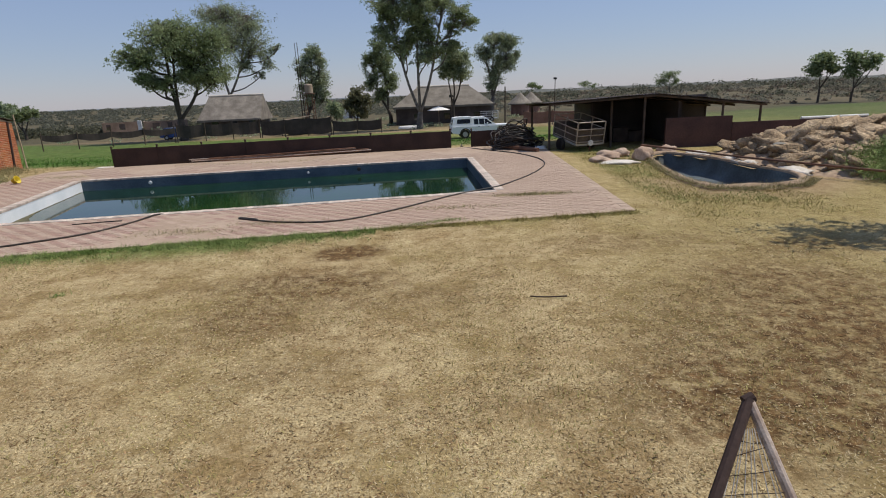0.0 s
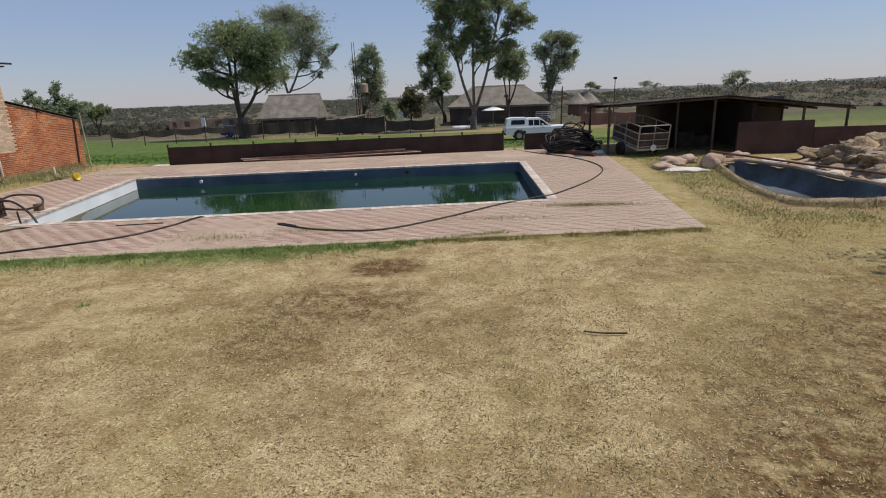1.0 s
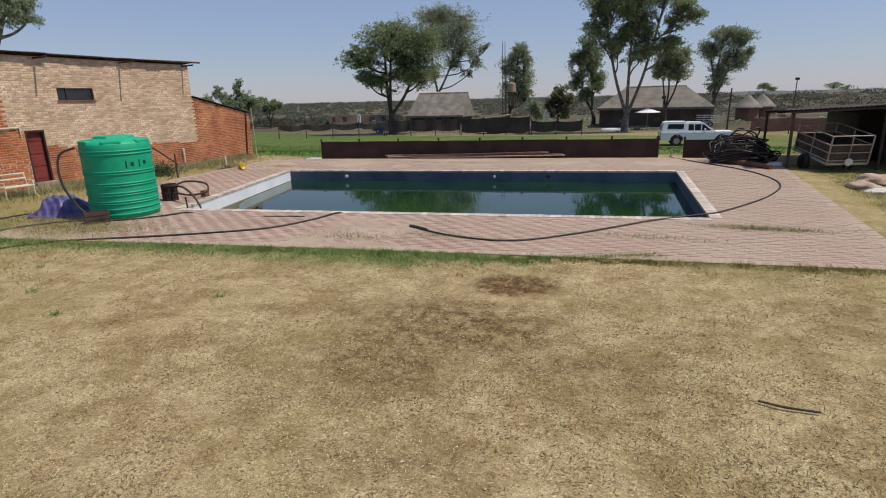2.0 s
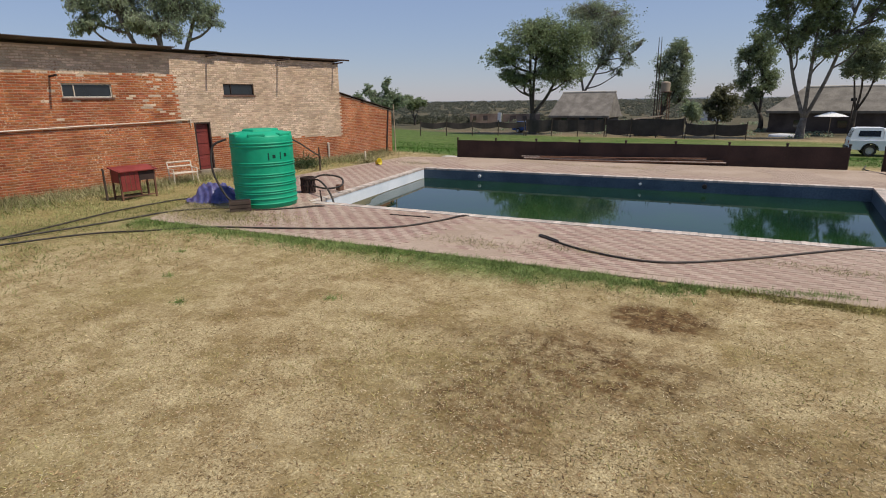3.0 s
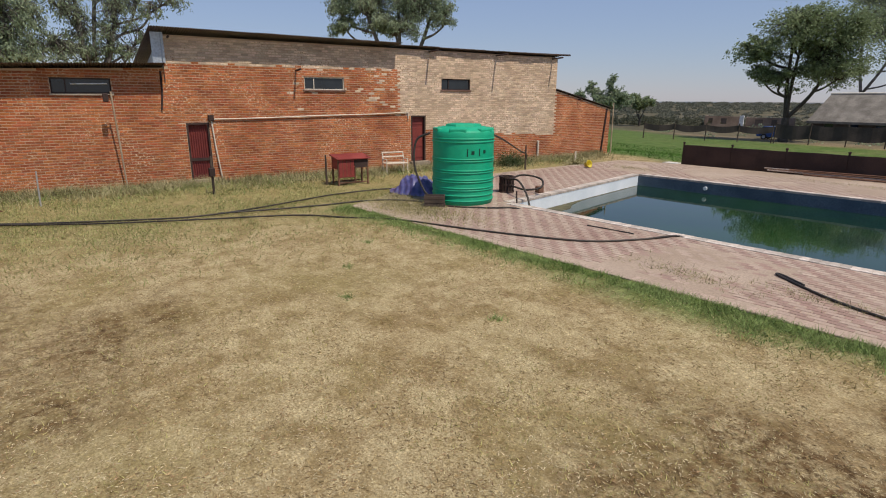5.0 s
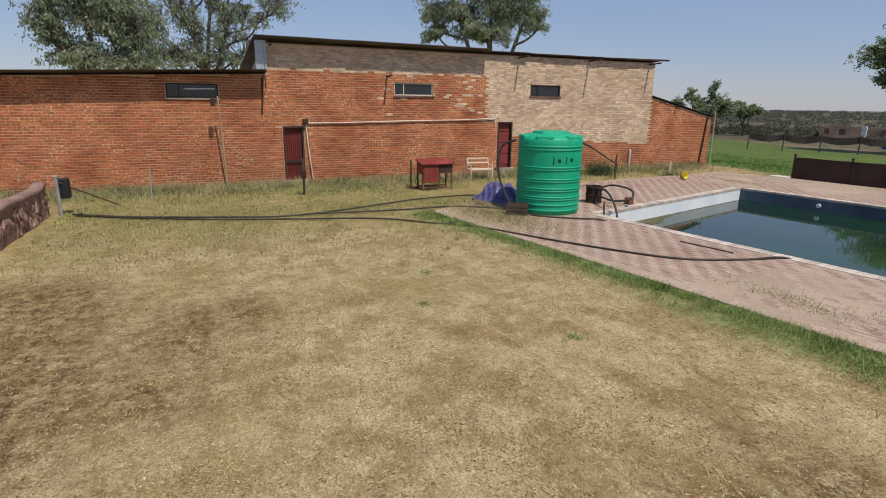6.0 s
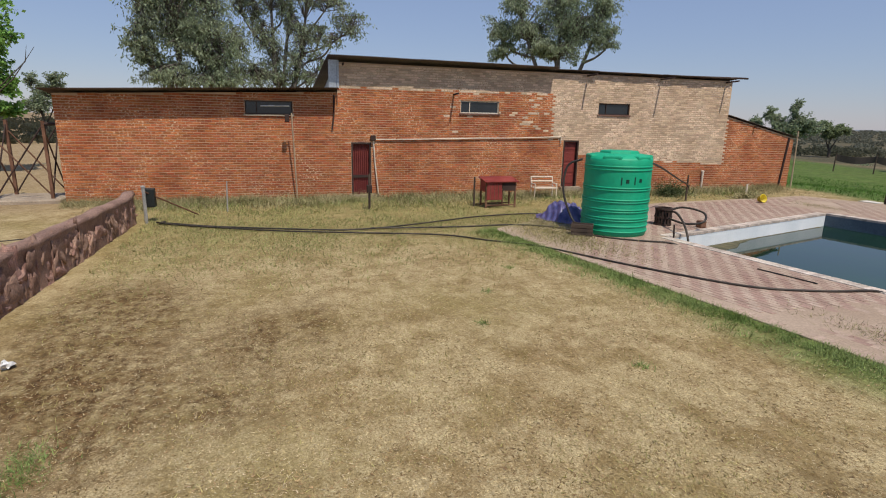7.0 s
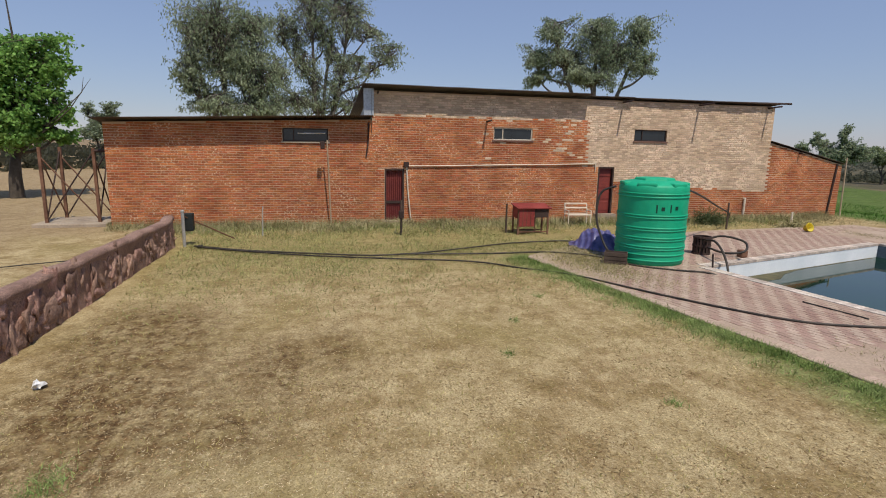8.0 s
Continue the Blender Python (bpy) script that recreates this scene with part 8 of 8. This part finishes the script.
def lay_bricks():
    rnd = random.Random(3)
    L, H, J, JV = 0.223, 0.066, 0.017, 0.009
    red, cream, single = [], [], []
    row, z = 0, -0.08
    while z < 4.8:
        y = LOW_Y0 - (0.5 * (L + JV) if row % 2 else 0.0)
        while y < WING_Y1:
            y0, y1 = max(y, LOW_Y0), min(y + L, WING_Y1)
            mid = (y0 + y1) / 2
            fits = z + H < min(top_of(y0), top_of(y1))
            z0, z1 = z, z + H
            for a, b, c, d in DOORS + WINDOWS:
                if y1 > a - 0.012 and y0 < b + 0.012 and z1 > c - 0.012 and z0 < d + 0.012:
                    if c - z0 > 0.03:
                        z1 = c - 0.012
                    elif z1 - d > 0.03:
                        z0 = d + 0.012
                    elif a - y0 > b - a or y0 < a - 0.012:
                        y1 = a - 0.012
                    else:
                        y0 = max(y0, b + 0.012)
            if y1 - y0 > 0.035 and fits:
                cell = (y0, y1, z0, z1, rnd.uniform(-0.003, 0.004))
                if is_cream(mid, z):
                    cream.append(cell)
                elif 2.6 < y0 and y1 < 6.1 and 0.1 < z < 1.68 and y1 - y0 > 0.2 and z1 - z0 > H - 0.001:
                    single.append(cell)
                else:
                    red.append(cell)
            y += L + JV
        z += H + J
        row += 1
    for cells, m, label in ((red, M["red_brick"], "red brick courses"), (cream, M["cream_brick"], "cream brick courses")):
        v, f = brick_arrays(cells, FX, 0.005)
        me = bpy.data.meshes.new("brickwork")
        me.from_pydata(v, [], f)
        me.materials.append(m)
        ob = tagged(new("brickwork", me), label, kind="stuff")
        ob.parent = store
    v, f = brick_arrays([(0, L, 0, H, 0)], 0, 0.005)
    me = bpy.data.meshes.new("brick")
    me.from_pydata(v, [], f)
    me.materials.append(M["red_brick_piece"])
    for y0, y1, z0, z1, d in single:
        o = new("brick", me)
        o.parent = store_walls[0]
        o.matrix_basis = Matrix.Translation((FX + d, y0, z0))


lay_bricks()


def block_mesh(name, w, l, h, m):
    bm = B()
    box(bm, -w / 2, w / 2, -l / 2, l / 2, 0, h - 0.006)
    top = [f for f in bm.faces if f.normal.z > 0.5 or all(v.co.z > h * 0.5 for v in f.verts)]
    r = bmesh.ops.inset_region(bm, faces=top, thickness=0.006, depth=0.006)
    bmesh.ops.delete(bm, geom=[f for f in bm.faces if all(v.co.z < 1e-6 for v in f.verts)], context="FACES_ONLY")
    me = bpy.data.meshes.new(name)
    bm.normal_update()
    bm.to_mesh(me)
    bm.free()
    me.materials.append(m)
    return me


def lay_paving():
    rnd = random.Random(8)
    ang = math.atan2(POOL[1][1] - POOL[0][1], POOL[1][0] - POOL[0][0])
    ux, uy = Vector((math.cos(ang), math.sin(ang))), Vector((-math.sin(ang), math.cos(ang)))
    o = Vector(POOL[0])
    W, Lb, J = 0.106, 0.212, 0.007
    hole = shrink(POOL, -0.30)
    joined = {0: ([], []), 1: ([], [])}
    meshes = [block_mesh("paving_block", Lb, W, 0.05, M["paver_piece"]), block_mesh("paving_block", Lb, W, 0.05, M["paver_light_piece"])]
    turn = Matrix.Rotation(ang, 4, "Z")
    count = 0
    for j in range(-42, 170):
        for i in range(-60, 170):
            a = (i - 0.5 * j) * (Lb + J)
            b = j * (W + J)
            if not -8.0 < a < 19.0:
                continue
            p = o + ux * a + uy * b
            if p.y > 29 or not inside(p.x, p.y, DECK) or near_edge(p.x, p.y, DECK) < 0.30 or inside(p.x, p.y, hole):
                continue
            if math.hypot((p.x + 13.4) / 2.5, (p.y - 10.55) / 1.1) + 0.5 * noise.noise(Vector((p.x * 1.3, p.y * 1.3, 4.0))) < 0.85:
                continue
            lone = -6.9 < p.x < -4.7 and p.y < 13.6
            if not lone and (noise.noise(Vector((p.x * 0.5, p.y * 0.5, 9.0))) > (0.42 if p.y < o.y + 9.0 + 0.236 * (p.x - o.x) else -0.12) and p.y > 19):
                continue
            k = i % 2
            dz = rnd.uniform(-0.002, 0.003)
            if lone and count < 300:
                ob = new("paving_block", meshes[k])
                ob.parent = pavement
                ob.matrix_basis = Matrix.Translation((p.x, p.y, DECK_Z - 0.05 + dz)) @ turn
                count += 1
                continue
            v, f = joined[k]
            n = len(v)
            z = DECK_Z + dz
            for sx, sy, zz, q in ((-1, -1, z - 0.03, 0), (1, -1, z - 0.03, 0), (1, 1, z - 0.03, 0), (-1, 1, z - 0.03, 0), (-1, -1, z, 0.003), (1, -1, z, 0.003), (1, 1, z, 0.003), (-1, 1, z, 0.003)):
                c = p + ux * sx * (Lb / 2 - q) + uy * sy * (W / 2 - q)
                v.append((c.x, c.y, zz))
            f += [(n + 4, n + 5, n + 6, n + 7), (n, n + 1, n + 5, n + 4), (n + 1, n + 2, n + 6, n + 5), (n + 2, n + 3, n + 7, n + 6), (n + 3, n, n + 4, n + 7)]
    # border course along the outer edges
    v, f = joined[1]
    for i in (0, 1, 2, 3):
        a, b = Vector(DECK[i]), Vector(DECK[i + 1])
        d = b - a
        n = int(d.length / 0.113)
        e1, e2 = d.normalized(), Vector((-d.y, d.x)).normalized()
        for k in range(n):
            p = a + d * ((k + 0.5) / n) + e2 * 0.125
            m = len(v)
            z = DECK_Z + rnd.uniform(-0.006, 0.003)
            for sx, sy, zz, q in ((-1, -1, z - 0.05, 0), (1, -1, z - 0.05, 0), (1, 1, z - 0.05, 0), (-1, 1, z - 0.05, 0), (-1, -1, z, 0.005), (1, -1, z, 0.005), (1, 1, z, 0.005), (-1, 1, z, 0.005)):
                c = p + e1 * sx * (d.length / n / 2 - 0.003 - q) + e2 * sy * (0.112 - q)
                v.append((c.x, c.y, zz))
            f += [(m + 4, m + 5, m + 6, m + 7), (m, m + 1, m + 5, m + 4), (m + 1, m + 2, m + 6, m + 5), (m + 2, m + 3, m + 7, m + 6), (m + 3, m, m + 4, m + 7)]
    for k, m in ((0, M["paver"]), (1, M["paver_light"])):
        me = bpy.data.meshes.new("paving")
        me.from_pydata(joined[k][0], [], joined[k][1])
        me.materials.append(m)
        tagged(new("paving", me), "pink paving blocks" if k == 0 else "pale paving blocks", kind="stuff").parent = pavement
    # coping blocks round the water
    out = shrink(POOL, -0.29)
    for i in range(4):
        a, b = Vector(POOL[i]), Vector(POOL[(i + 1) % 4])
        d = (b - a)
        n = int(d.length / 0.152)
        an = math.atan2(d.y, d.x)
        me = block_mesh("coping_block", d.length / n - 0.008, 0.27, 0.07, M["coping_piece"])
        for k in range(n):
            p = a + d * ((k + 0.5) / n) + Vector((d.y, -d.x)).normalized() * 0.125
            ob = new("coping_block", me)
            ob.parent = pavement
            ob.matrix_basis = Matrix.Translation((p.x, p.y, DECK_Z - 0.055 + rnd.uniform(-0.003, 0.003))) @ Matrix.Rotation(an, 4, "Z")


M["coping_piece"] = mat("coping_piece", (0.44, 0.35, 0.285), (0.60, 0.53, 0.46), 0.8, 25, vary=0.25)
lay_paving()
